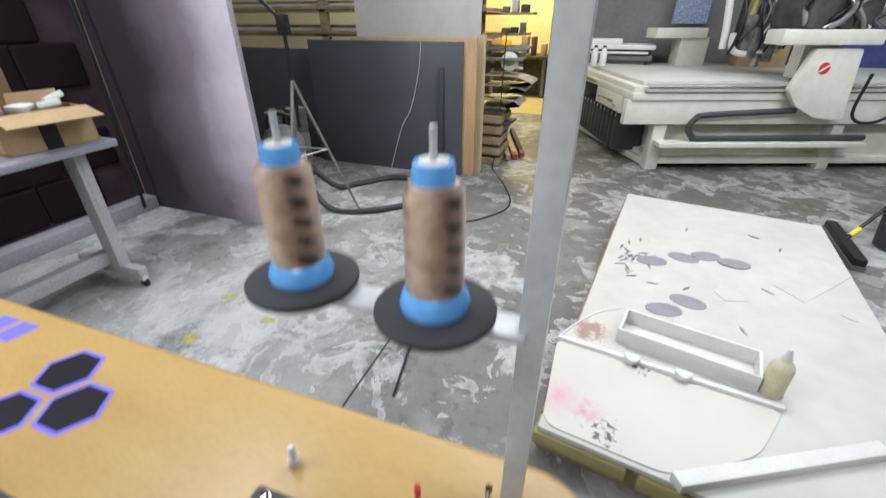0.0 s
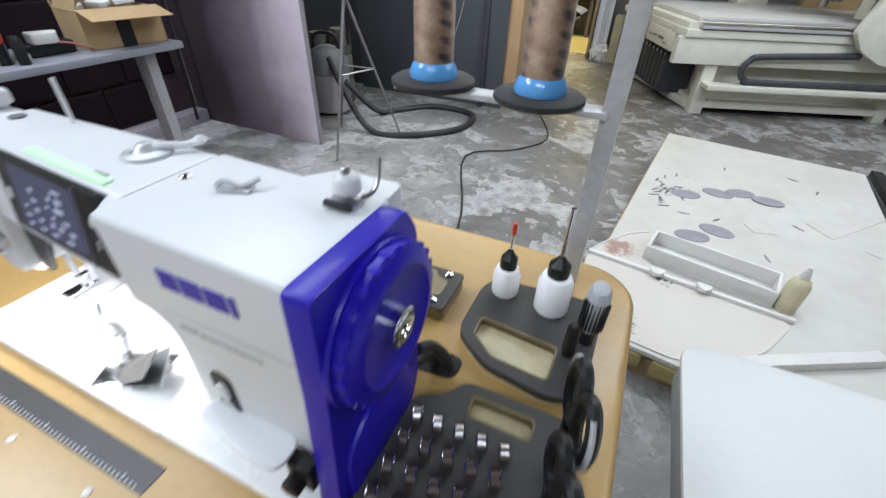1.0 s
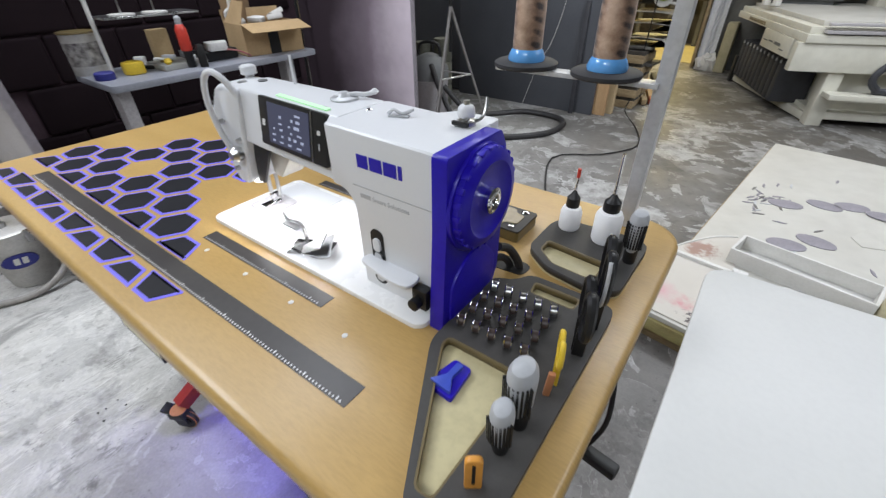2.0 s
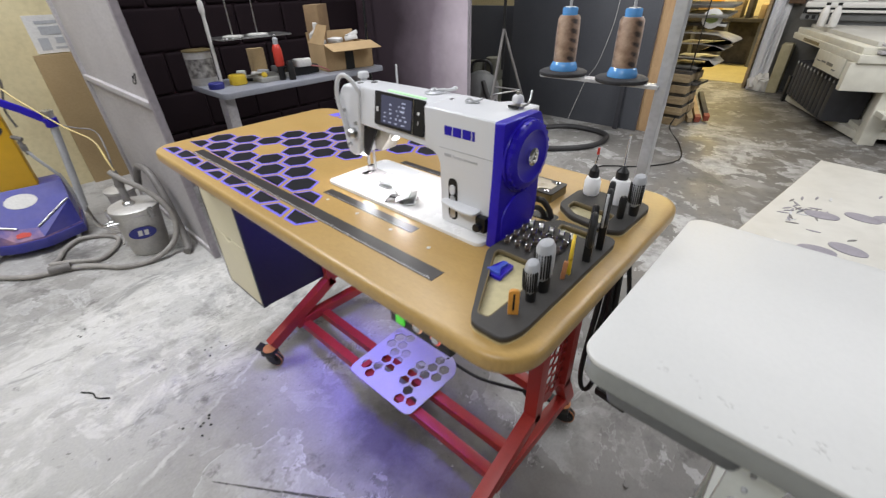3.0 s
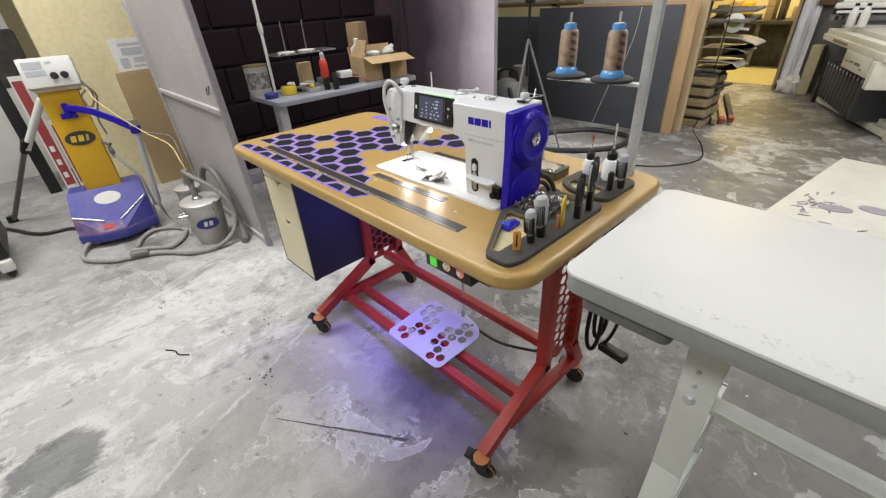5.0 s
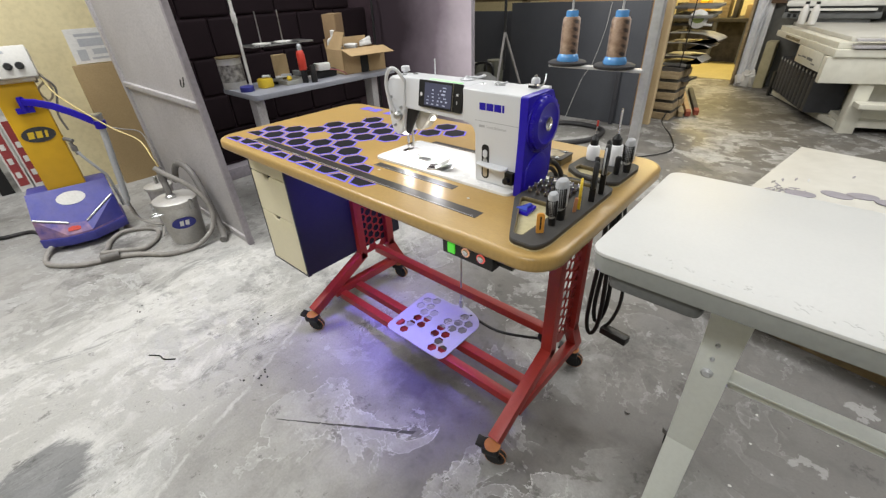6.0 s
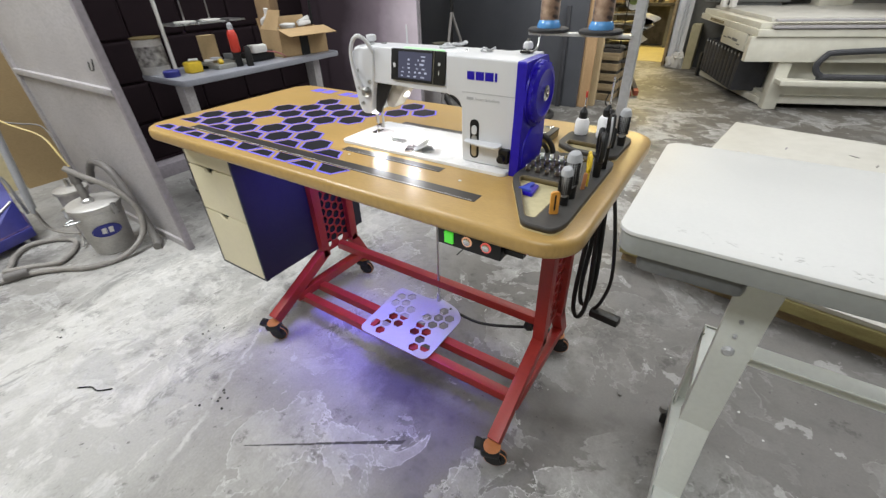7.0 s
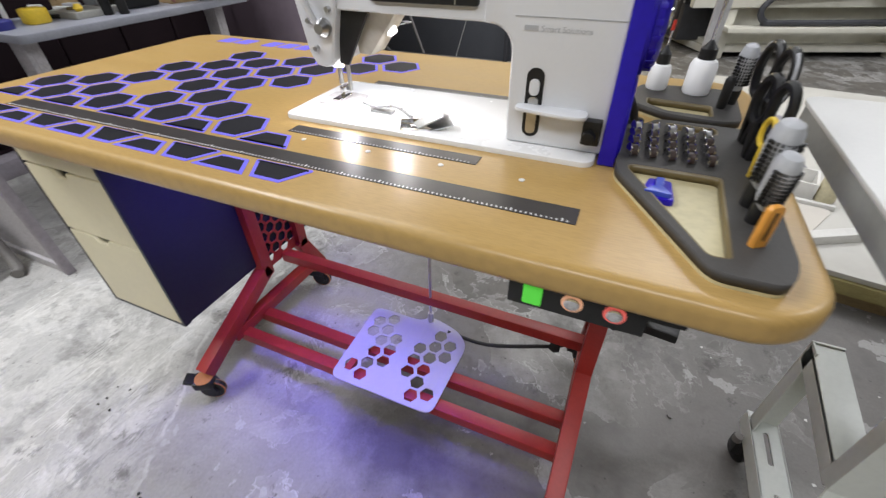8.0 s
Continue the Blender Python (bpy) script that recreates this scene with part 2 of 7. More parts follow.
BRASSY = surface("bronze_cut_edge", (0.20, 0.15, 0.06), (0.12, 0.09, 0.04), 0.35, bump=0.0)
GREYTOP = surface("light_grey_table_laminate", (0.62, 0.62, 0.605), (0.59, 0.592, 0.578), 0.45, scale=5, fine=140, bump=0.01, wear=-0.2)
GREYPAINT = surface("grey_green_enamel", (0.67, 0.695, 0.66), (0.63, 0.655, 0.62), 0.38, scale=3, bump=0.02, wear=-0.15)
DARKGREY = surface("dark_grey_edge", (0.16, 0.165, 0.165), (0.11, 0.115, 0.115), 0.5, bump=0.05)
IVORY = surface("ivory_machine_enamel", (0.68, 0.665, 0.58), (0.60, 0.58, 0.49), 0.45, scale=3, fine=14, bump=0.01, wear=-0.08)
CHARCOAL = surface("charcoal_bellows", (0.05, 0.052, 0.06), (0.03, 0.03, 0.036), 0.55)
BOARD = surface("slate_painted_board", (0.080, 0.085, 0.098), (0.066, 0.070, 0.082), 0.45, scale=2, bump=0.04)
PINE = surface("raw_pine", (0.55, 0.36, 0.19), (0.45, 0.28, 0.14), 0.65, scale=3, fine=40, stretch=(6, 6, 1), bump=0.1, wear=0.15)
OLDPINE = surface("weathered_pine", (0.40, 0.31, 0.18), (0.25, 0.18, 0.10), 0.75, scale=4, fine=40, stretch=(1, 6, 6), bump=0.15, wear=0.3)
SHEET = surface("dusty_white_board", (0.55, 0.537, 0.495), (0.49, 0.475, 0.43), 0.5, scale=3.4, fine=12, bump=0.0, wear=-0.12)
LILAC = surface("overspray_grey_steel", (0.36, 0.33, 0.36), (0.26, 0.235, 0.26), 0.6, scale=1.6, fine=40, bump=0.06, wear=0.15)


def oversprayed():
    """Pale lilac steel sheet, blackened by spray towards the booth's inner end."""
    m, nodes, links, bsdf = material("oversprayed_panel")
    at = nodes.new("ShaderNodeTexCoord")
    split = nodes.new("ShaderNodeSeparateXYZ")
    links.new(at.outputs["Object"], split.inputs[0])
    cloud = add(nodes, "ShaderNodeTexNoise", Scale=1.3, Detail=6.0, Roughness=0.6)
    fine = add(nodes, "ShaderNodeTexNoise", Scale=45.0, Detail=4.0)
    links.new(at.outputs["Object"], cloud.inputs["Vector"])
    links.new(at.outputs["Object"], fine.inputs["Vector"])
    total = nodes.new("ShaderNodeMath")
    total.operation = "MULTIPLY_ADD"
    links.new(cloud.outputs["Fac"], total.inputs[0])
    total.inputs[1].default_value = 0.7
    links.new(split.outputs["X"], total.inputs[2])
    ramp = nodes.new("ShaderNodeValToRGB")
    ramp.color_ramp.elements[0].position, ramp.color_ramp.elements[1].position = 0.0, 1.0
    ramp.color_ramp.elements[0].color, ramp.color_ramp.elements[1].color = (0.035, 0.023, 0.030, 1), (0.70, 0.61, 0.68, 1)
    middle = ramp.color_ramp.elements.new(0.5)
    middle.color = (0.20, 0.16, 0.19, 1)
    spread = add(nodes, "ShaderNodeMapRange", **{"From Min": 0.05, "From Max": 1.02})
    links.new(total.outputs[0], spread.inputs["Value"])
    links.new(spread.outputs[0], ramp.inputs[0])
    links.new(ramp.outputs[0], bsdf.inputs["Base Color"])
    bsdf.inputs["Roughness"].default_value = 0.6
    bump = add(nodes, "ShaderNodeBump", Strength=0.1, Distance=0.003)
    links.new(fine.outputs["Fac"], bump.inputs["Height"])
    links.new(bump.outputs[0], bsdf.inputs["Normal"])
    return m


OVERSPRAY = oversprayed()
SOOT = surface("overspray_black_wall", (0.014, 0.008, 0.010), (0.008, 0.004, 0.006), 0.85, scale=2, bump=0.1, spec=0.15)
PALESTEEL = surface("dusty_pale_steel", (0.52, 0.50, 0.51), (0.41, 0.39, 0.40), 0.55, 0.2, scale=2, bump=0.06, wear=0.2)
BEIGE = surface("beige_wall_paint", (0.65, 0.57, 0.35), (0.58, 0.50, 0.30), 0.8, scale=1.4, fine=30, bump=0.08)
TAN = surface("brown_kraft_board", (0.40, 0.29, 0.15), (0.34, 0.24, 0.12), 0.8, scale=2, bump=0.06)
GREYWALL = surface("grey_block_wall", (0.20, 0.20, 0.19), (0.13, 0.13, 0.125), 0.85, scale=1.5, fine=20, bump=0.2)
YELLOW = surface("yellow_enamel", (0.74, 0.43, 0.015), (0.68, 0.385, 0.012), 0.4, scale=3, fine=14, bump=0.0, wear=-0.1)
NAVY = surface("deep_blue_enamel", (0.025, 0.030, 0.24), (0.022, 0.025, 0.18), 0.45, scale=6, fine=40, bump=0.03)
OFFWHITE = surface("off_white_plastic", (0.68, 0.67, 0.64), (0.61, 0.60, 0.57), 0.45, bump=0.01, wear=-0.12)
CARDBOARD = surface("corrugated_cardboard", (0.46, 0.32, 0.17), (0.38, 0.26, 0.13), 0.8, scale=5, bump=0.08)


def wound():
    """Shiny brown thread, cross-wound: dark gaps step round the cone between paler bands."""
    m, nodes, links, bsdf = material("copper_brown_thread")
    at = nodes.new("ShaderNodeTexCoord")
    split = nodes.new("ShaderNodeSeparateXYZ")
    links.new(at.outputs["Object"], split.inputs[0])

    def maths(op, p, q=0.0, r=0.0):
        n = nodes.new("ShaderNodeMath")
        n.operation = op
        for i, v in enumerate((p, q, r)):
            if isinstance(v, float):
                n.inputs[i].default_value = v
            else:
                links.new(v, n.inputs[i])
        return n.outputs[0]

    turn = maths("ARCTAN2", split.outputs["Y"], split.outputs["X"])
    drift = add(nodes, "ShaderNodeTexNoise", Scale=30.0, Detail=3.0)
    links.new(at.outputs["Object"], drift.inputs["Vector"])
    wander = maths("MULTIPLY_ADD", drift.outputs["Fac"], 1.6, -0.8)
    up = maths("MULTIPLY_ADD", split.outputs["Z"], 320.0, wander)
    wave = maths("SINE", maths("MULTIPLY_ADD", turn, 2.0, up))
    column = maths("COSINE", maths("ADD", maths("MULTIPLY_ADD", turn, 3.0, 1.05), maths("MULTIPLY_ADD", wave, 0.4, wander)))

    def steps(value, low, high):
        n = add(nodes, "ShaderNodeMapRange", **{"From Min": low, "From Max": high})
        links.new(value, n.inputs["Value"])
        return n.outputs[0]

    dent = maths("MULTIPLY", steps(column, 0.05, 1.0), steps(wave, -0.6, 0.8))
    noise = add(nodes, "ShaderNodeTexNoise", Scale=48.0, Detail=5.0, Roughness=0.65)
    links.new(at.outputs["Object"], noise.inputs["Vector"])
    band = maths("COSINE", maths("MULTIPLY_ADD", turn, 3.0, -1.0))
    wrap = maths("MULTIPLY_ADD", band, 0.15, maths("MULTIPLY_ADD", noise.outputs["Fac"], 0.8, 0.10))
    mixed = maths("SUBTRACT", wrap, maths("MULTIPLY", dent, 0.30))
    ramp = nodes.new("ShaderNodeValToRGB")
    e = ramp.color_ramp.elements
    e[0].position, e[1].position = 0.12, 0.85
    e[0].color, e[1].color = (0.028, 0.014, 0.010, 1), (0.60, 0.44, 0.32, 1)
    mid = e.new(0.45)
    mid.color = (0.30, 0.185, 0.12, 1)
    links.new(mixed, ramp.inputs[0])
    links.new(ramp.outputs[0], bsdf.inputs["Base Color"])
    bsdf.inputs["Roughness"].default_value = 0.38
    bsdf.inputs["Sheen Weight"].default_value = 0.3
    strands = maths("SINE", maths("MULTIPLY_ADD", turn, 3.0, maths("MULTIPLY", split.outputs["Z"], 5200.0)))
    bump = add(nodes, "ShaderNodeBump", Strength=0.4, Distance=0.0015)
    links.new(maths("ADD", maths("MULTIPLY", strands, 0.15), mixed), bump.inputs["Height"])
    links.new(bump.outputs[0], bsdf.inputs["Normal"])
    return m


THREAD = wound()
SKYBLUE = surface("light_blue_plastic", (0.14, 0.40, 0.82), (0.12, 0.36, 0.76), 0.2, bump=0.0, coat=0.3)
FELT = surface("dark_felt", (0.030, 0.030, 0.034), (0.022, 0.022, 0.025), 0.7, bump=0.1, fine=220)
MILKY = surface("milky_polyethylene", (0.90, 0.90, 0.91), (0.88, 0.88, 0.89), 0.35, bump=0.0, wear=-0.25)
MILKY.node_tree.nodes["Principled BSDF"].inputs["Transmission Weight"].default_value = 0.0
MILKY.node_tree.nodes["Principled BSDF"].inputs["Subsurface Weight"].default_value = 0.5
MILKY.node_tree.nodes["Principled BSDF"].inputs["Subsurface Radius"].default_value = (0.03, 0.03, 0.03)
RUSTORANGE = surface("rust_orange_rubber", (0.50, 0.20, 0.07), (0.42, 0.16, 0.06), 0.5)
REDPLASTIC = surface("red_plastic", (0.62, 0.05, 0.03), None, 0.4, bump=0.0)
LEMON = surface("yellow_plastic", (0.80, 0.56, 0.04), None, 0.4, bump=0.0)
GREYGRIP = surface("light_grey_grip", (0.45, 0.46, 0.48), (0.38, 0.39, 0.41), 0.45, bump=0.02)
HOSE = surface("black_hose", (0.018, 0.018, 0.02), (0.035, 0.033, 0.033), 0.5, bump=0.1)
GREYHOSE = surface("grey_hose", (0.20, 0.19, 0.18), (0.13, 0.12, 0.115), 0.55, bump=0.1)
SCREENLIT = glowing("lit_display", (0.06, 0.065, 0.11), 0.8, (0.01, 0.01, 0.015))
ICON = glowing("display_icon", (0.45, 0.52, 0.8), 0.45, (0.3, 0.3, 0.3))
GREENLED = glowing("green_light_bar", (0.40, 1.0, 0.35), 0.4, (0.5, 0.7, 0.5))
GREENKEY = glowing("lit_green_rocker", (0.10, 0.9, 0.06), 0.4, (0.10, 0.5, 0.06))
REDRING = glowing("lit_red_ring", (1.0, 0.16, 0.12), 0.42, (0.5, 0.1, 0.1))
AMBERRING = glowing("lit_amber_ring", (1.0, 0.5, 0.28), 0.4, (0.5, 0.3, 0.2))
PURPLE = surface("grey_purple_disc", (0.29, 0.27, 0.30), (0.23, 0.215, 0.245), 0.6)
DARKMESS = surface("dark_clutter", (0.03, 0.028, 0.026), (0.08, 0.07, 0.06), 0.7, scale=9)
PAPER = surface("white_paper", (0.72, 0.71, 0.69), (0.6, 0.59, 0.57), 0.8)
BLUECLOTH = surface("blue_cloth", (0.05, 0.07, 0.22), (0.03, 0.04, 0.14), 0.85, scale=8)

# ---- mesh helpers ----
OFF = {}


class Shape:
    """Points and faces of one mesh."""

    def __init__(self):
        self.v, self.f = [], []

    def put(self, points, faces, m=None):
        base = len(self.v)
        self.v += [tuple(m @ Vector(p)) if m else tuple(p) for p in points]
        self.f += [tuple(base + i for i in face) for face in faces]
        return self

    def box(self, x0, x1, y0, y1, z0, z1, m=None):
        pts = [(x, y, z) for z in (z0, z1) for y in (y0, y1) for x in (x0, x1)]
        return self.put(pts, [(0, 2, 3, 1), (4, 5, 7, 6), (0, 1, 5, 4), (2, 6, 7, 3), (0, 4, 6, 2), (1, 3, 7, 5)], m)

    def prism(self, poly, z0, z1, m=None):
        """poly: points in x and y, counter-clockwise."""
        n = len(poly)
        pts = [(x, y, z0) for x, y in poly] + [(x, y, z1) for x, y in poly]
        faces = [tuple(reversed(range(n))), tuple(range(n, 2 * n))] + [(i, (i + 1) % n, n + (i + 1) % n, n + i) for i in range(n)]
        return self.put(pts, faces, m)

    def lathe(self, profile, n=24, m=None):
        """profile: (radius, z) from bottom to top."""
        pts, faces = [], []
        for r, z in profile:
            pts += [(r * math.cos(2 * math.pi * i / n), r * math.sin(2 * math.pi * i / n), z) for i in range(n)]
        for k in range(len(profile) - 1):
            faces += [(k * n + i, k * n + (i + 1) % n, (k + 1) * n + (i + 1) % n, (k + 1) * n + i) for i in range(n)]
        faces += [tuple(reversed(range(n))), tuple(range((len(profile) - 1) * n, len(profile) * n))]
        return self.put(pts, faces, m)

    def rod(self, a, b, r, r2=None, n=14):
        a, b = Vector(a), Vector(b)
        m = Matrix.Translation(a) @ (b - a).to_track_quat("Z", "Y").to_matrix().to_4x4()
        return self.lathe([(r, 0), (r if r2 is None else r2, (b - a).length)], n, m)

    def bar(self, a, b, w, h, up=(0, 0, 1)):
        """A straight bar of section w (sideways) by h (along up)."""
        a, b = Vector(a), Vector(b)
        d = (b - a).normalized()
        side = d.cross(Vector(up)).normalized()
        top = side.cross(d)
        m = Matrix((side, d, top)).transposed().to_4x4()
        m.translation = a
        return self.box(-w / 2, w / 2, 0, (b - a).length, -h / 2, h / 2, m)

    def tube(self, points, r, n=10, smooth=4, closed=False):
        """A round hose through the points, on a Catmull-Rom curve."""
        p = [Vector(q) for q in points]
        path = []
        if smooth > 1 and len(p) > 2:
            e = [2 * p[0] - p[1], *p, 2 * p[-1] - p[-2]]
            for i in range(1, len(e) - 2):
                for k in range(smooth):
                    t = k / smooth
                    path.append(0.5 * (2 * e[i] + (e[i + 1] - e[i - 1]) * t + (2 * e[i - 1] - 5 * e[i] + 4 * e[i + 1] - e[i + 2]) * t * t + (3 * e[i] - e[i - 1] - 3 * e[i + 1] + e[i + 2]) * t ** 3))
            path.append(p[-1])
        else:
            path = p
        pts, faces = [], []
        side = None
        for i, q in enumerate(path):
            d = (path[min(i + 1, len(path) - 1)] - path[max(i - 1, 0)]).normalized()
            if side is None:
                side = d.orthogonal().normalized()
            side = (side - d * side.dot(d)).normalized()
            other = d.cross(side)
            pts += [q + r * (math.cos(2 * math.pi * k / n) * side + math.sin(2 * math.pi * k / n) * other) for k in range(n)]
        for i in range(len(path) - 1):
            faces += [(i * n + k, i * n + (k + 1) % n, (i + 1) * n + (k + 1) % n, (i + 1) * n + k) for k in range(n)]
        faces += [tuple(reversed(range(n))), tuple(range((len(path) - 1) * n, len(path) * n))]
        return self.put(pts, faces)


def mesh_of(name, shape, mat, bevel=0.0, seg=2, offset=(0, 0, 0), angle=35):
    data = bpy.data.meshes.new(name)
    o = Vector(offset)
    data.from_pydata([tuple(Vector(p) - o) for p in shape.v], [], shape.f)
    if bevel:
        bm = bmesh.new()
        bm.from_mesh(data)
        edges = [e for e in bm.edges if len(e.link_faces) == 2 and e.calc_face_angle(0) > radians(30)]
        bmesh.ops.bevel(bm, geom=edges, offset=bevel, segments=seg, profile=0.6, affect="EDGES", clamp_overlap=True)
        bm.to_mesh(data)
        bm.free()
    for face in data.polygons:
        face.use_smooth = True
    data.set_sharp_from_angle(angle=radians(angle))
    data.materials.append(mat)
    return data


def thing(name, at=(0, 0, 0), label="", category="", group="", kind="", local=False, matrix=None):
    """An Empty at the thing's base. Its parts are given in world places, or in its own (local)."""
    ob = new(name)
    ob.empty_display_size = 0.05
    ob.matrix_basis = matrix if matrix else Matrix.Translation(at)
    OFF[ob.name] = Vector((0, 0, 0)) if (local or matrix) else Vector(at)
    return tagged(ob, label, category, group, kind)


def part(name, shape, mat, parent, label="", bevel=0.0, seg=2, angle=35):
    ob = new(name, mesh_of(name, shape, mat, bevel, seg, OFF[parent.name], angle))
    ob.parent = parent
    OFF[ob.name] = OFF[parent.name]
    if label:
        ob["label"] = label
    return ob


def again(ob, parent, m):
    """Another part on the same mesh, moved by m in its thing."""
    other = new(ob.name.split(".")[0], ob.data)
    other.parent, other.matrix_basis = parent, m
    OFF[other.name] = OFF[parent.name]
    return other


def single(name, shape, mat, at, label, category, group="", kind="", bevel=0.0, seg=2):
    """A thing of one piece: a mesh whose origin is at its base."""
    ob = new(name, mesh_of(name, shape, mat, bevel, seg, at))
    ob.location = at
    OFF[ob.name] = Vector(at)
    return tagged(ob, label, category, group, kind)


def plate(name, outline, holes, z0, z1, mat, parent, label="", m=None):
    """A flat plate with holes through it, from outlines in x and y."""
    curve = bpy.data.curves.new(name, "CURVE")
    curve.dimensions, curve.fill_mode, curve.extrude = "2D", "BOTH", (z1 - z0) / 2
    for loop in (outline, *holes):
        s = curve.splines.new("POLY")
        s.points.add(len(loop) - 1)
        for q, (x, y) in zip(s.points, loop):
            q.co = (x, y, 0, 1)
        s.use_cyclic_u = True
    tmp = new(name, curve)
    bpy.context.view_layer.update()
    data = bpy.data.meshes.new_from_object(tmp.evaluated_get(bpy.context.evaluated_depsgraph_get()))
    bpy.data.objects.remove(tmp)
    bpy.data.curves.remove(curve)
    bm = bmesh.new()
    bm.from_mesh(data)
    bmesh.ops.remove_doubles(bm, verts=bm.verts, dist=1e-6)
    bm.to_mesh(data)
    bm.free()
    data.name = name
    data.transform((m or Matrix()) @ Matrix.Translation((0, 0, (z0 + z1) / 2)))
    data.transform(Matrix.Translation(-OFF[parent.name]))
    data.materials.clear()
    data.materials.append(mat)
    ob = new(name, data)
    ob.parent = parent
    OFF[ob.name] = OFF[parent.name]
    if label:
        ob["label"] = label
    return ob


def rounded(x0, x1, y0, y1, r, n=8):
    pts = []
    for cx, cy, a in ((x1 - r, y1 - r, 0), (x0 + r, y1 - r, 90), (x0 + r, y0 + r, 180), (x1 - r, y0 + r, 270)):
        pts += [(cx + r * math.cos(radians(a + 90 * k / n)), cy + r * math.sin(radians(a + 90 * k / n))) for k in range(n + 1)]
    return pts


def soften(poly, r, n=4):
    """A polygon with its corners rounded."""
    out = []
    for i, p in enumerate(poly):
        p, a, b = Vector(p), Vector(poly[i - 1]), Vector(poly[(i + 1) % len(poly)])
        da, db = (a - p), (b - p)
        ka, kb = min(r, da.length * 0.45), min(r, db.length * 0.45)
        pa, pb = p + da.normalized() * ka, p + db.normalized() * kb
        for k in range(n + 1):
            t = k / n
            q = (1 - t) ** 2 * pa + 2 * t * (1 - t) * p + t * t * pb
            out.append((q.x, q.y))
    return out


def hexagon(cx, cy, wide, tall):
    """A hexagon with its points to either side."""
    return [(cx + wide / 2, cy), (cx + wide / 4, cy + tall / 2), (cx - wide / 4, cy + tall / 2), (cx - wide / 2, cy), (cx - wide / 4, cy - tall / 2), (cx + wide / 4, cy - tall / 2)]


def cut(poly, axis, value, keep):
    """The part of a convex polygon above (keep=1) or below (keep=-1) a line."""
    out = []
    for i, p in enumerate(poly):
        q = poly[(i + 1) % len(poly)]
        a, b = keep * (p[axis] - value), keep * (q[axis] - value)
        if a >= 0:
            out.append(p)
        if a * b < 0:
            t = a / (a - b)
            out.append((p[0] + t * (q[0] - p[0]), p[1] + t * (q[1] - p[1])))
    return out


def inset(poly, d):
    """A convex, counter-clockwise polygon drawn in by d."""
    out, n = [], len(poly)
    for i in range(n):
        p, a, b = Vector(poly[i]), Vector(poly[i - 1]), Vector(poly[(i + 1) % n])
        u, w = (p - a).normalized(), (b - p).normalized()
        nu, nw = Vector((-u.y, u.x)), Vector((-w.y, w.x))
        k = nu + nw
        out.append(tuple(p + k * (d / max(0.25, 1 + nu.dot(nw)))))
    return out


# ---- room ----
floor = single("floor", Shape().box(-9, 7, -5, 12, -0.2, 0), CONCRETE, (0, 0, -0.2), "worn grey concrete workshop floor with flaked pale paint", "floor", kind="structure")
ceiling = single("ceiling", Shape().box(-9, 7, -5, 12, 3.9, 4.1), GREYWALL, (0, 0, 3.9), "plain grey workshop ceiling", "ceiling", kind="structure")
for name, b, mat, label in (
    ("wall_south", (-9, 7, -5.2, -5, 0, 3.9), BEIGE, "beige painted workshop wall"),
    ("wall_west", (-9.2, -9, -5, 12, 0, 3.9), BEIGE, "beige painted workshop wall"),
    ("wall_east", (7, 7.2, -5, 12, 0, 3.9), GREYWALL, "grey block workshop wall"),
    ("wall_north", (-9, 7, 12, 12.2, 0, 3.9), BEIGE, "beige wall of the back room"),
    ("wall_divider", (-0.62, 7, 7.05, 7.25, 0, 3.9), GREYWALL, "grey block wall beside the back doorway"),
    ("wall_rack", (-9, -1.9, 7.05, 7.25, 0, 3.9), BEIGE, "beige wall behind the lumber rack"),
):
    single(name, Shape().box(*b), mat, ((b[0] + b[1]) / 2, (b[2] + b[3]) / 2, 0), label, "wall", kind="structure")

# ---- sewing table ----
TX0, TX1, TY0, TY1, TZ = -1.268, 0.246, -0.267, 0.462, 0.898
table = thing("sewing_table", (-0.52, 0.09, 0), "honey coloured sewing table on a red steel frame with castors", "table")
top = part("tabletop", Shape().prism(rounded(TX0, TX1, TY0, TY1, 0.08), TZ - 0.038, TZ), WOOD, table, "honey wood-grain top with rounded edge", bevel=0.014, seg=4)
WIDE, TALL, PX, PY = 0.100, 0.085, 0.0855, 0.0935


def cell(k, m):
    """The middle of a place in the honeycomb."""
    return -0.572 - PX * k, -0.099 + PY * m + (PY / 2 if k % 2 else 0)


def inlay(poly):
    ring = part("light_edge", Shape().prism(poly, TZ - 0.002, TZ + 0.0008), GLOW, top, "glowing acrylic edge")
    part("hex_inlay", Shape().prism(inset(poly, 0.006), TZ - 0.001, TZ + 0.0016), INLAY, top, "black hexagon panel")
    return ring


HEXES = [(0, 0), (1, 0), (2, 1), (3, 1), (4, 2), (5, 2), (2, 0), (3, 0), (5, 1), (4, 0), (5, 0), (6, 1), (6, 0), (7, 0), (2, 2), (3, 2), (4, 3), (1, 2), (2, 3), (3, 3), (4, 4), (1, 3), (2, 4), (-1, 4), (0, 5), (0, 4)]
for k, m in HEXES:
    inlay(cut(hexagon(*cell(k, m), WIDE, TALL), 0, TX0 + 0.045, 1))
for k in range(-1, 8, 2):
    inlay(cut(hexagon(*cell(k, -1), WIDE, TALL), 1, -0.147, 1))
for k in range(-2, 8):
    poly = hexagon(*cell(k, -1 if k % 2 == 0 else -2), WIDE, TALL)
    inlay(cut(cut(cut(poly, 1, -0.236, 1), 1, -0.190, -1), 0, TX0 + 0.04, 1))
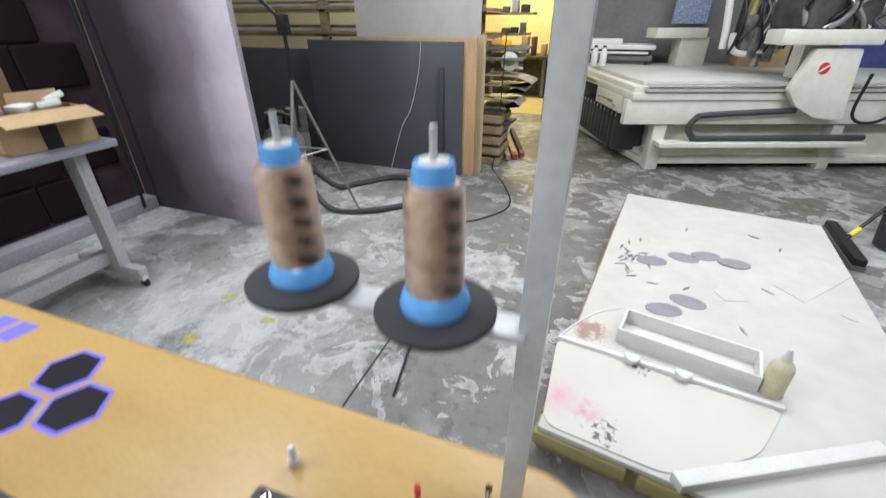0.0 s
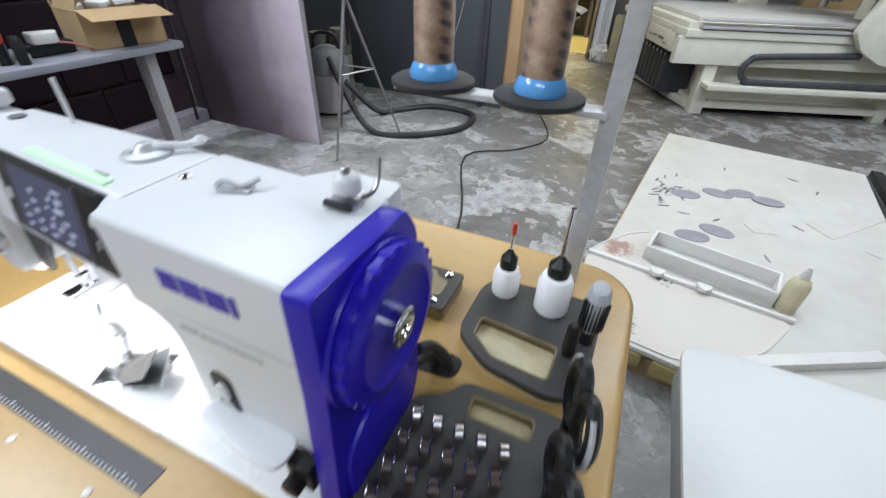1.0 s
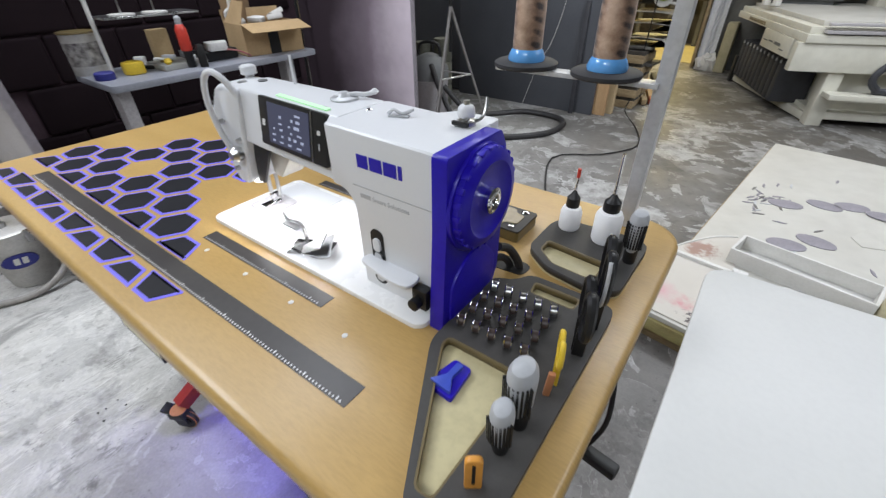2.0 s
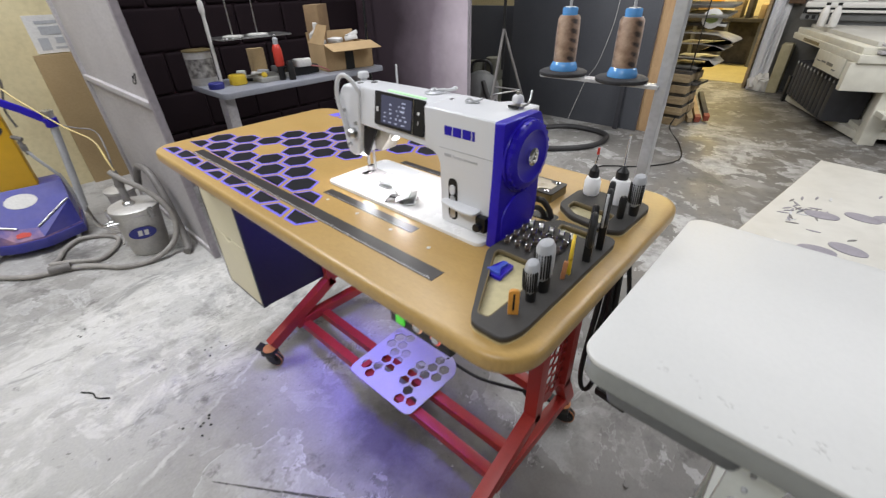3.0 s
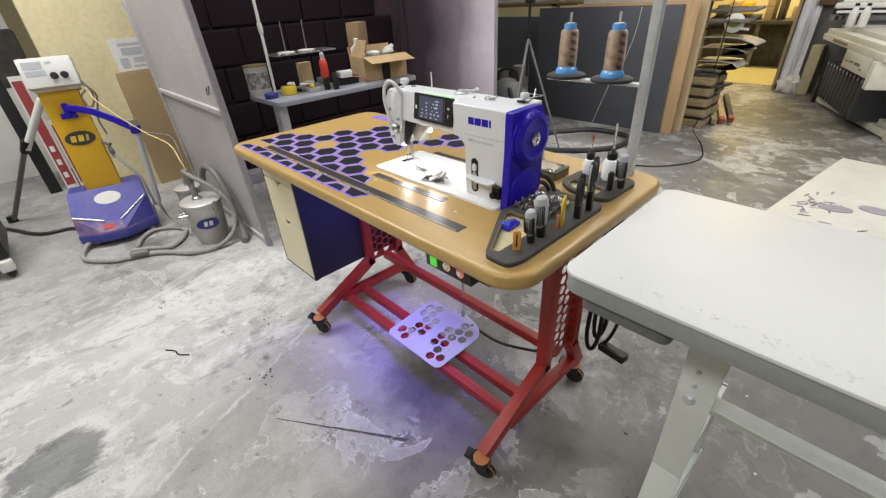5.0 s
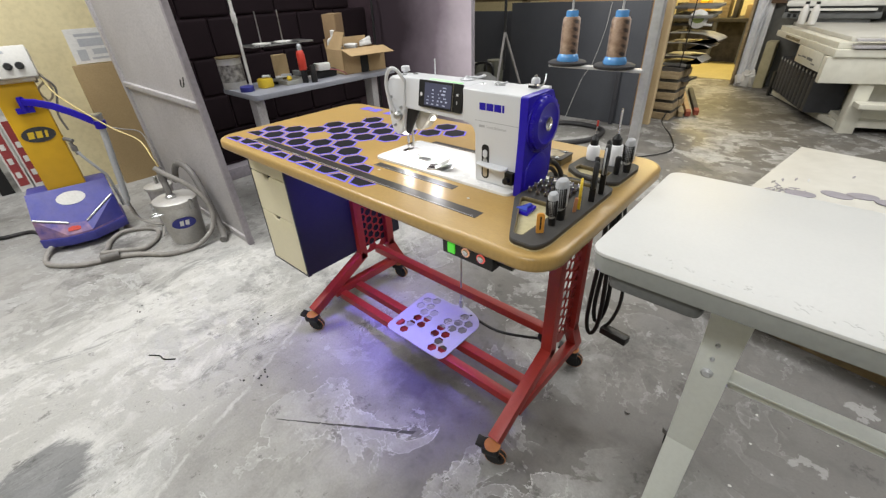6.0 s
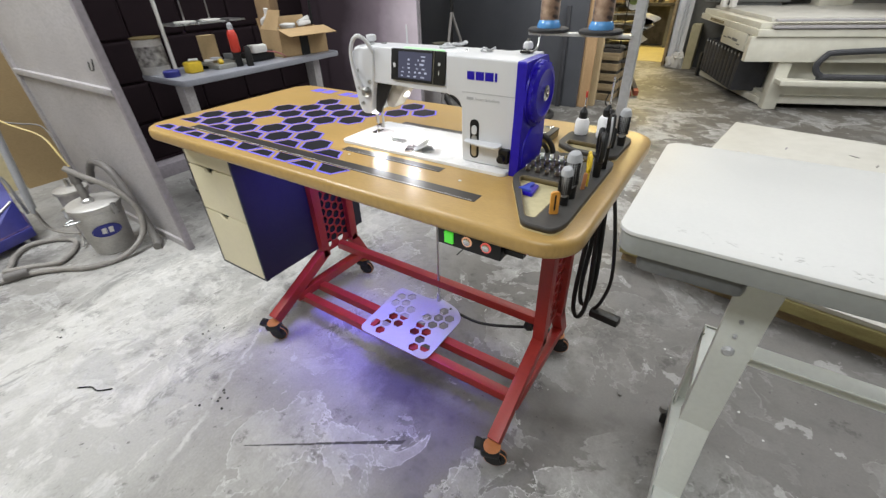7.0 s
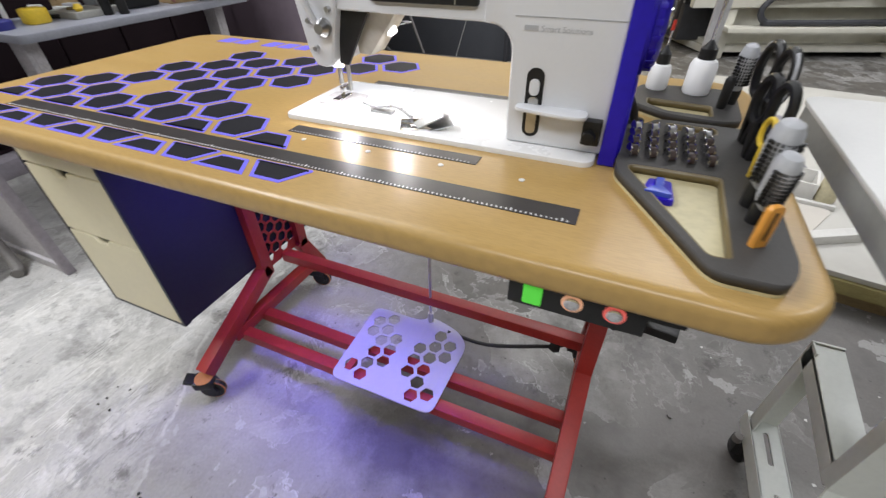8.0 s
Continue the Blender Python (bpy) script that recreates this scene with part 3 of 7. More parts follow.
for x, w in ((-1.13, 0.068), (-1.065, 0.068), (-0.965, 0.06), (-0.908, 0.06), (-0.851, 0.06), (-0.794, 0.06)):
    part("lettering_bar", Shape().prism([(x, 0.378), (x + w * 0.7, 0.378), (x + w * 0.7 + 0.008, 0.425), (x + 0.008, 0.425)], TZ - 0.001, TZ + 0.001), GLOW, top, "glowing plain lettering bar")


def ruler(x0, x1, y0, y1, step, ink):
    strip = part("ruler_strip", Shape().box(x0, x1, y0, y1, TZ - 0.001, TZ + 0.0008), RULER, top, "dark printed ruler strip let into the top")
    marks = Shape()
    n = int((x1 - x0) / step)
    for i in range(1, n):
        x = x0 + i * step
        marks.box(x - 0.0011, x + 0.0011, y0 + 0.002, y0 + (0.0075 if i % 10 == 0 else 0.005), TZ, TZ + 0.0012)
    tagged(part("ruler_marking", marks, ink, strip, "pale ruler marks"), kind="stuff")


ruler(-1.092, 0.004, -0.186, -0.151, 0.006, TICK)
ruler(-0.480, -0.150, -0.089, -0.062, 0.006, GREYGRIP)
ruler(-0.480, -0.150, 0.186, 0.208, 0.006, GREYGRIP)
for x in (-0.079, -0.196, -0.315, -0.434):
    part("screw", Shape().lathe([(0.0042, 0), (0.0042, 0.0008), (0.002, 0.0012)], 12, Matrix.Translation((x, -0.107, TZ))), OFFWHITE, table)

# frame
for x in (-0.955, 0.085):
    side = part("side_frame", Shape().bar((x, 0.135, 0.855), (x, 0.135, 0.24), 0.04, 0.04, (0, 1, 0)).bar((x, 0.315, 0.855), (x, 0.315, 0.24), 0.04, 0.04, (0, 1, 0))
                .bar((x, 0.02, 0.835), (x, 0.42, 0.835), 0.04, 0.04), RED, table, "red welded square tube upright", bevel=0.003)
    part("leg", Shape().bar((x, 0.145, 0.265), (x, -0.185, 0.10), 0.04, 0.045), RED, table, bevel=0.003)
    part("leg", Shape().bar((x, 0.305, 0.265), (x, 0.385, 0.10), 0.04, 0.045), RED, table, bevel=0.003)
    part("foot_rail", Shape().bar((x, -0.06, 0.135), (x, 0.375, 0.125), 0.038, 0.04), RED, table, bevel=0.003)
    holes = []
    for j in range(14):
        for i in range(4):
            cy = 0.170 + i * 0.0365
            cz = 0.285 + j * 0.0405 + (0.02 if i % 2 else 0)
            if cz < 0.80:
                holes.append(hexagon(cy, cz, 0.038, 0.033)[::-1])
    m = Matrix(((0, 0, 1, x), (1, 0, 0, 0), (0, 1, 0, 0), (0, 0, 0, 1)))
    plate("hex_panel", [(0.145, 0.25), (0.305, 0.25), (0.305, 0.835), (0.145, 0.835)], holes, -0.0015, 0.0015, RED, table, "red perforated honeycomb panel", m)
for y, z in ((-0.02, 0.112), (0.075, 0.112)):
    part("pedal_rail", Shape().bar((-0.955, y, z), (0.085, y, z), 0.035, 0.035), RED, table, bevel=0.003)
part("stretcher", Shape().bar((-0.955, 0.235, 0.25), (0.085, 0.235, 0.25), 0.035, 0.035), RED, table, bevel=0.003)
for x in (-0.955, 0.085):
    for y, turn in ((-0.195, -70 if x > 0 else -60), (0.365, -75)):
        TURN = pose(x, y, 0, 0, 0, turn)
        c = part("castor", Shape().prism(rounded(-0.024, 0.024, -0.034, 0.026, 0.010), 0.058, 0.088, TURN), BLACK, table, "black locking castor with orange rim lines", bevel=0.005)
        part("castor_wheel", Shape().lathe([(0.012, -0.015), (0.023, -0.0145), (0.023, 0.0145), (0.012, 0.015)], 24, TURN @ pose(0, 0.012, 0.036, 0, 90, 0)), BLACK, c)
        part("tyre", Shape().lathe([(0.0235, -0.011), (0.033, -0.010), (0.036, -0.006), (0.036, 0.006), (0.033, 0.010), (0.0235, 0.011)], 28, TURN @ pose(0, 0.012, 0.036, 0, 90, 0)), BLACK, c)
        for s in (-1, 1):
            part("rim_line", Shape().lathe([(0.030, s * 0.0100), (0.0362, s * 0.0085), (0.0366, s * 0.0065), (0.034, s * 0.006)][::s], 28, TURN @ pose(0, 0.012, 0.036, 0, 90, 0)), RUSTORANGE, c, "orange rim line")
        part("castor_ring", Shape().lathe([(0.027, 0), (0.027, 0.0025)], 24, Matrix.Translation((x, y, 0.088))), RUSTORANGE, c, "orange swivel ring")
        for s in (-1, 1):
            part("castor_fork", Shape().prism(soften([(-0.02, 0.075), (-0.008, 0.028), (0.02, 0.022), (0.03, 0.035), (0.022, 0.075)], 0.008), s * 0.019 - 0.002, s * 0.019 + 0.002, TURN @ Matrix(((0, 0, 1, 0), (1, 0, 0, 0), (0, 1, 0, 0), (0, 0, 0, 1)))), BLACK, c)
        part("brake_lever", Shape().box(-0.018, 0.018, -0.060, -0.026, 0.0, 0.014, TURN @ pose(0, 0, 0.066, -20)), BLACK, c, bevel=0.003)

# drawer unit hung under the top
unit = thing("drawer_unit", (-1.1, 0.12, 0.285), "black drawer unit with three cream fronts under the tabletop", "drawers")
part("carcass", Shape().box(-1.252, -0.962, -0.145, 0.40, 0.285, 0.856), CARCASS, unit, "black melamine carcass")
for b4 in ((-1.254, -1.245, -0.164, -0.1455, 0.283, 0.856), (-0.969, -0.960, -0.164, -0.1455, 0.283, 0.856), (-1.245, -0.969, -0.164, -0.1455, 0.283, 0.291)):
    part("front_edging", Shape().box(*b4), CARCASS, unit)
for z0, z1 in ((0.290, 0.545), (0.549, 0.735), (0.739, 0.850)):
    notch = [(-1.09, z1), (-1.102, z1 - 0.02), (-1.138, z1 - 0.02), (-1.15, z1)] if z1 < 0.84 else []
    poly = [(-1.243, z0 + 0.003), (-0.971, z0 + 0.003), (-0.971, z1), *notch, (-1.243, z1)]
    plate("drawer_front", poly, [], -0.009, 0.009, CREAM, unit, "cream drawer front with a dark finger notch", Matrix(((1, 0, 0, 0), (0, 0, -1, -0.155), (0, 1, 0, 0), (0, 0, 0, 1))))

# foot pedal
pedal = thing("foot_pedal", (-0.41, 0.07, 0.15), "pale steel treadle with honeycomb holes on red rails", "pedal")
columns = ((-0.124, (0.091, 0.049, -0.078)), (-0.083, (0.112, 0.069, 0.027, -0.016, -0.058, -0.099)), (-0.041, (0.047, 0.004, -0.038)), (0.041, (0.045, 0.002, -0.040)), (0.083, (0.107, 0.065, 0.023, -0.020, -0.062, -0.104)), (0.124, (0.083, 0.041, -0.086)))
hs = [hexagon(x, y, 0.042, 0.0365)[::-1] for x, ys in columns for y in ys]
PTILT = pose(-0.415, 0.07, 0.150, 4, 0, 0)
plate("treadle", soften([(-0.163, -0.136), (0.158, -0.136), (0.170, 0.103), (0.128, 0.143), (0.05, 0.163), (0.02, 0.163), (0.0, 0.14), (-0.163, 0.14)], 0.03), hs, -0.002, 0.002, surface("pale_treadle_enamel", (0.44, 0.44, 0.46), (0.40, 0.40, 0.42), 0.4, bump=0.0, wear=-0.2), pedal, "pale perforated treadle plate", PTILT)
part("pivot_bracket", Shape().box(-0.55, -0.53, -0.03, 0.08, 0.129, 0.146), RED, pedal)
part("pull_rod", Shape().rod((-0.385, 0.220, 0.17), (-0.385, 0.235, 0.86), 0.004).rod((-0.385, 0.220, 0.162), (-0.385, 0.221, 0.20), 0.009), STEEL, pedal, "thin steel pull rod")

# switch box under the front edge
sw = thing("switch_box", (0.03, -0.22, 0.80), "black control box with green rocker and two lit buttons", "switch box")
part("case", Shape().box(-0.052, 0.099, -0.243, -0.16, 0.812, 0.8595), BLACK, sw, bevel=0.002)
part("rocker_switch", Shape().box(-0.034, -0.012, -0.247, -0.241, 0.819, 0.847), GREENKEY, sw, "lit green rocker switch", bevel=0.002)
for x, mat in ((0.021, AMBERRING), (0.066, REDRING)):
    b = part("push_button", Shape().lathe([(0.0088, 0), (0.0088, 0.005), (0.006, 0.006)], 20, pose(x, -0.242, 0.835, 90)), CHROME, sw, "steel push button", bevel=0.001)
    part("lit_ring", Shape().lathe([(0.0118, 0), (0.0118, 0.003)], 24, pose(x, -0.242, 0.835, 90)), mat, b, "glowing ring")
part("bracket", Shape().box(0.099, 0.140, -0.225, -0.195, 0.822, 0.834), BLACK, sw)

# ---- sewing machine ----
MB = 0.906
machine = thing("sewing_machine", (-0.25, 0.05, 0.895), "white industrial sewing machine with a royal blue end cover", "sewing machine")
part("bed", Shape().prism(rounded(-0.528, 0.002, -0.042, 0.168, 0.018), 0.893, MB), BED, machine, "glossy white machine bed", bevel=0.003)
UPY = lambda y: Matrix(((1, 0, 0, 0), (0, 0, -1, y), (0, 1, 0, 0), (0, 0, 0, 1)))


def sloped(side, top, y0, y1, lean):
    """A side outline in x and z pulled through from y0 to y1, its front and back leaning in above the height top."""
    n = len(side)
    pts = [(x, y0 + lean * max(0, z - top), z) for x, z in side] + [(x, y1 - 0.6 * lean * max(0, z - top), z) for x, z in side]
    faces = [tuple(range(n)), tuple(reversed(range(n, 2 * n)))] + [((i + 1) % n, i, n + i, n + (i + 1) % n) for i in range(n)]
    return Shape().put(pts, faces)


CORNER = [(-0.1645 + 0.031 * math.sin(radians(k)), 1.031 + 0.031 * math.cos(radians(k))) for k in range(0, 91, 15)]
part("arm", sloped([(-0.174, 1.062), *CORNER, (-0.132, MB), (0.008, MB), (0.008, 1.147), (-0.174, 1.150)], 9, -0.010, 0.114, 0), WHITE, machine, "white enamelled arm and column", bevel=0.006, seg=3)
ARMBOX = [(-0.452, 0.019, 1.062), (-0.170, -0.003, 1.062), (-0.170, 0.114, 1.062), (-0.452, 0.112, 1.062), (-0.452, 0.032, 1.151), (-0.170, 0.013, 1.151), (-0.170, 0.108, 1.151), (-0.452, 0.104, 1.151)]
part("arm_front", Shape().put(ARMBOX, [(0, 3, 2, 1), (4, 5, 6, 7), (0, 1, 5, 4), (2, 3, 7, 6), (0, 4, 7, 3), (1, 2, 6, 5)]), WHITE, machine, "white arm with a front that leans back", bevel=0.005, seg=3)
part("arm_step", Shape().prism([(-0.190, 0.016), (-0.168, -0.0095), (-0.168, 0.08), (-0.190, 0.08)], 1.063, 1.1495), WHITE, machine, bevel=0.003)
part("rear_housing", Shape().prism(soften([(-0.085, 0.112), (-0.060, 0.143), (0.003, 0.143), (0.005, 0.112)], 0.008), 0.94, 1.146), WHITE, machine, "white housing on the back of the column", bevel=0.008, seg=3)
head_side = soften([(-0.506, 1.10), (-0.490, 0.995), (-0.478, 0.975), (-0.446, 0.975), (-0.422, 1.070), (-0.425, 1.150), (-0.492, 1.150)], 0.014, 4)
part("head", sloped(head_side, 1.126, 0.012, 0.108, 0.6), WHITE, machine, "white needle head", bevel=0.008, seg=3)
part("needle_bar", Shape().rod((-0.469, 0.062, 0.975), (-0.469, 0.062, 0.935), 0.0045).rod((-0.469, 0.062, 0.935), (-0.469, 0.062, 0.907), 0.0012).rod((-0.459, 0.074, 0.985), (-0.459, 0.074, 0.92), 0.004), STEEL, machine, "steel needle bar and presser bar")
part("presser_foot", Shape().box(-0.477, -0.459, 0.037, 0.077, 0.909, 0.913).box(-0.473, -0.463, 0.058, 0.078, 0.912, 0.930), CHROME, machine, "chrome presser foot", bevel=0.001)
part("throat_plate", Shape().prism(rounded(-0.507, -0.432, 0.027, 0.097, 0.01), MB - 0.001, MB + 0.0012), PALESTEEL, machine, "steel throat plate")
part("slide_plate", Shape().prism(rounded(-0.507, -0.365, 0.100, 0.157, 0.006), MB - 0.001, MB + 0.0008), WHITE, machine)
part("front_guard", Shape().prism([(-0.428, 1.066), (-0.441, 0.980), (-0.424, 0.978), (-0.372, 1.066)], 0.0, 0.006, UPY(0.034)), BLACK, machine, "dark finger guard", bevel=0.001)
part("lamp_cover", Shape().prism([(-0.418, 1.066), (-0.412, 0.994), (-0.390, 0.992), (-0.338, 1.056), (-0.330, 1.066)], -0.095, -0.046, UPY(0.0)), surface("ivory_lamp_cover", (0.62, 0.59, 0.53), None, 0.35, bump=0.0), machine, "ivory lamp cover", bevel=0.003)
part("take_up_cover", Shape().tube([(-0.452, 0.006, 1.03), (-0.470, 0.001, 1.07), (-0.482, -0.001, 1.12), (-0.474, 0.0, 1.160), (-0.456, 0.004, 1.176), (-0.437, 0.012, 1.166), (-0.427, 0.024, 1.138)], 0.0052), WHITE, machine, "white looped take-up guard")
part("tension_dial", Shape().lathe([(0.012, 0), (0.014, 0.004), (0.014, 0.012), (0.008, 0.02)], 20, pose(-0.447, 0.013, 1.038, 90)), STEEL, machine, "chrome tension dial")
for q in ((-0.476, 1.046), (-0.478, 1.09), (-0.436, 1.064), (-0.470, 1.005)):
    part("thread_guide", Shape().lathe([(0.005, 0), (0.004, 0.008)], 10, pose(q[0], 0.013, q[1], 90)), STEEL, machine)
part("pressure_knob", Shape().lathe([(0.008, 0), (0.008, 0.012), (0.014, 0.014), (0.014, 0.026), (0.011, 0.029)], 20, Matrix.Translation((-0.484, 0.088, 1.141))), WHITE, machine, "white knurled knob", bevel=0.001)
part("plug", Shape().lathe([(0.008, 0), (0.008, 0.003)], 16, Matrix.Translation((-0.455, 0.055, 1.1485))), DARKGREY, machine)
part("plug", Shape().lathe([(0.008, 0), (0.008, 0.003)], 16, Matrix.Translation((-0.430, 0.078, 1.150))), DARKGREY, machine)
PB, PR, PT = Vector((-0.357, 0.0098, 1.078)), Vector((-0.184, -0.0035, 1.080)), Vector((-0.357, 0.0215, 1.151))
PU = (PR - PB).normalized()
PN = PU.cross(PT - PB).normalized()
PANEL = Matrix((PU, PN.cross(PU), PN)).transposed().to_4x4()
PANEL.translation = PB
disp = part("control_panel", Shape().prism(rounded(0.0, 0.1735, 0.0, 0.074, 0.004), -0.004, 0.003, PANEL), BLACK, machine, "black control panel with lit display", bevel=0.0015)
part("display", Shape().box(0.026, 0.134, 0.007, 0.068, 0.0028, 0.0036, PANEL), SCREENLIT, disp, "dim blue display")
part("panel_divider", Shape().box(0.1395, 0.1415, 0.001, 0.073, 0.0028, 0.0042, PANEL), STEEL, disp)
rng = random.Random(4)
for j, row in enumerate(((0.036, 0.010, 0.056, 0.013, 0.078, 0.012, 0.101, 0.016), (0.036, 0.013, 0.060, 0.009, 0.080, 0.008, 0.094, 0.010, 0.112, 0.011), (0.040, 0.006, 0.058, 0.010, 0.086, 0.007, 0.104, 0.015), (0.056, 0.012, 0.082, 0.006, 0.096, 0.020), (0.058, 0.008, 0.090, 0.006, 0.102, 0.014), (0.100, 0.020,))):
    for x, w in zip(row[::2], row[1::2]):
        y = 0.011 + j * 0.0093
        part("icon", Shape().box(x, x + w * 0.7, y, y + rng.uniform(0.0022, 0.0046), 0.0034, 0.0041, PANEL), ICON, disp)
for x0, x1, y0, y1 in ((0.008, 0.016, 0.030, 0.040), (0.153, 0.160, 0.043, 0.049), (0.1555, 0.1575, 0.022, 0.031)):
    part("key_mark", Shape().box(x0, x1, y0, y1, 0.0028, 0.0036, PANEL), TICK, disp)
part("light_bar", Shape().put([(-0.326, 0.030, 1.1512), (-0.200, 0.020, 1.1512), (-0.200, 0.029, 1.1512), (-0.326, 0.039, 1.1512), (-0.326, 0.030, 1.1535), (-0.200, 0.020, 1.1535), (-0.200, 0.029, 1.1535), (-0.326, 0.039, 1.1535)], [(0, 3, 2, 1), (4, 5, 6, 7), (0, 1, 5, 4), (2, 3, 7, 6), (0, 4, 7, 3), (1, 2, 6, 5)]), GREENLED, machine, "green light bar on the top edge", bevel=0.0008)
part("vent_slot", Shape().prism(rounded(-0.232, -0.212, 0.026, 0.034, 0.0035), 1.150, 1.1518), BLACK, machine, "small dark slot")
logo = Shape()
for x, w in ((-0.117, 0.019), (-0.095, 0.021), (-0.071, 0.021), (-0.047, 0.006)):
    logo.prism([(x, 1.102), (x + w, 1.102), (x + w, 1.120), (x, 1.120)], 0.0098, 0.0108, UPY(0.0))
part("maker_mark", logo, BLUE, machine, "plain blue maker's mark")
def lettering(name, words, size, m, mat, parent):
    """Raised printed words."""
    curve = bpy.data.curves.new(name, "FONT")
    curve.body, curve.size, curve.extrude = words, size, 0.0003
    tmp = new(name, curve)
    bpy.context.view_layer.update()
    data = bpy.data.meshes.new_from_object(tmp.evaluated_get(bpy.context.evaluated_depsgraph_get()))
    bpy.data.objects.remove(tmp)
    bpy.data.curves.remove(curve)
    data.name = name
    data.transform(Matrix.Translation(-OFF[parent.name]) @ m)
    data.materials.clear()
    data.materials.append(mat)
    ob = new(name, data)
    ob.parent = parent
    OFF[ob.name] = OFF[parent.name]
    return ob


part("seam", Shape().box(-0.131, 0.005, -0.0106, -0.0098, 1.0732, 1.0744), GREYGRIP, machine)
part("print_bar", Shape().box(-0.118, -0.100, -0.0109, -0.0099, 1.0580, 1.0640), GREYGRIP, machine)
lettering("small_print", "Smart Solutions", 0.0100, UPY(-0.0102) @ pose(-0.0965, 1.0575, 0), GREYGRIP, machine)
slot = part("oil_window", Shape().prism(rounded(-0.108, -0.084, 0.919, 1.014, 0.0115), 0.0098, 0.0112, UPY(0.0)), BLACK, machine, "dark oval oil window")
part("window_rim", Shape().prism(rounded(-0.103, -0.089, 0.978, 1.000, 0.0068), 0.0105, 0.0142, UPY(0.0)), WHITE, slot, bevel=0.001)
part("window_glass", Shape().prism(rounded(-0.103, -0.089, 0.924, 0.976, 0.006), 0.0108, 0.0126, UPY(0.0)), STEEL, slot)
part("reverse_lever", Shape().prism(soften([(-0.118, -0.009), (-0.118, -0.030), (-0.05, -0.042), (-0.018, -0.040), (-0.018, -0.009)], 0.012), 0.960, 0.9660), WHITE, machine, "white reverse-stitch lever", bevel=0.003)
part("lever_hub", Shape().rod((-0.012, -0.014, 0.938), (-0.012, -0.04, 0.938), 0.009).box(-0.022, 0.002, -0.028, -0.012, 0.925, 0.958), BLACK, machine, "black lever hub", bevel=0.002)
# blue end cover and handwheel
cover = soften([(-0.027, 0.897), (0.102, 0.897), (0.118, 0.93), (0.122, 1.08), (0.119, 1.122), (0.104, 1.1475), (-0.0135, 1.1475), (-0.016, 1.05)], 0.006, 3)
INX = Matrix(((0, 0, 1, 0), (1, 0, 0, 0), (0, 1, 0, 0), (0, 0, 0, 1)))
part("end_cover", Shape().prism(cover, 0.006, 0.028, INX), BLUE, machine, "royal blue plastic end cover", bevel=0.008, seg=3)
part("cover_hood", Shape().prism([(0.055 + 0.071 * math.cos(radians(a)), 1.073 + 0.071 * math.sin(radians(a))) for a in range(0, 360, 12)], 0.024, 0.033, INX), BLUE, machine, bevel=0.004)
part("cover_cheek", Shape().prism(soften([(-0.012, 0.90), (0.095, 0.90), (0.105, 0.96), (0.07, 1.0), (0.03, 1.0), (-0.01, 0.97)], 0.02), 0.024, 0.032, INX), BLUE, machine, bevel=0.004)
wheel = part("handwheel", Shape().lathe([(0.064, 0), (0.066, 0.004), (0.066, 0.014), (0.060, 0.019), (0.050, 0.021), (0.044, 0.017), (0.02, 0.017)], 48, pose(0.026, 0.055, 1.075, 0, 90, 0)), BLUE, machine, "ribbed blue handwheel")
HUB = pose(0.026, 0.055, 1.075, 0, 90, 0)
grip = part("grip_rib", Shape().box(0.058, 0.0668, -0.0035, 0.0035, 0.006, 0.0165, HUB), BLUE, wheel, bevel=0.001)
BASE = Matrix.Translation(OFF[wheel.name])
for k in range(15, 360, 15):
    again(grip, wheel, BASE.inverted() @ HUB @ pose(0, 0, 0, 0, 0, k) @ HUB.inverted() @ BASE)
part("wheel_hub", Shape().lathe([(0.017, 0.012), (0.017, 0.024), (0.013, 0.026), (0.008, 0.026), (0.007, 0.023)], 24, pose(0.026, 0.055, 1.075, 0, 90, 0)), CHROME, wheel, "chrome hub screw")
# thread guides on the top
tens = part("thread_tension", Shape().rod((-0.018, 0.092, 1.144), (-0.018, 0.092, 1.153), 0.013).rod((-0.018, 0.092, 1.153), (-0.018, 0.092, 1.178), 0.004), STEEL, machine, "steel top thread tension", bevel=0.001)
part("tension_slot", Shape().box(-0.030, -0.006, 0.0760, 0.0810, 1.1495, 1.1545), BLACK, tens, "dark gap under the nut", bevel=0.001)
part("tension_nut", Shape().lathe([(0.0110, 0), (0.0115, 0.004), (0.0105, 0.011), (0.008, 0.014), (0.005, 0.015)], 28, Matrix.Translation((-0.018, 0.092, 1.158))), WHITE, tens, bevel=0.001)
part("tension_wire", Shape().tube([(-0.008, 0.096, 1.152), (-0.003, 0.104, 1.155), (-0.002, 0.111, 1.164), (-0.004, 0.117, 1.178)], 0.0022), STEEL, tens)
part("bobbin_winder", Shape().lathe([(0.021, 0), (0.021, 0.004), (0.012, 0.006), (0.006, 0.012)], 24, Matrix.Translation((-0.226, 0.078, 1.150))), GALV, machine, "steel bobbin winder wheel", bevel=0.001)
part("winder_lever", Shape().tube([(-0.232, 0.066, 1.156), (-0.214, 0.088, 1.158), (-0.202, 0.098, 1.157), (-0.192, 0.106, 1.160)], 0.0035).lathe([(0.003, -0.004), (0.007, 0.0), (0.003, 0.004)], 14, Matrix.Translation((-0.191, 0.107, 1.161))), WHITE, machine, "white winder lever")
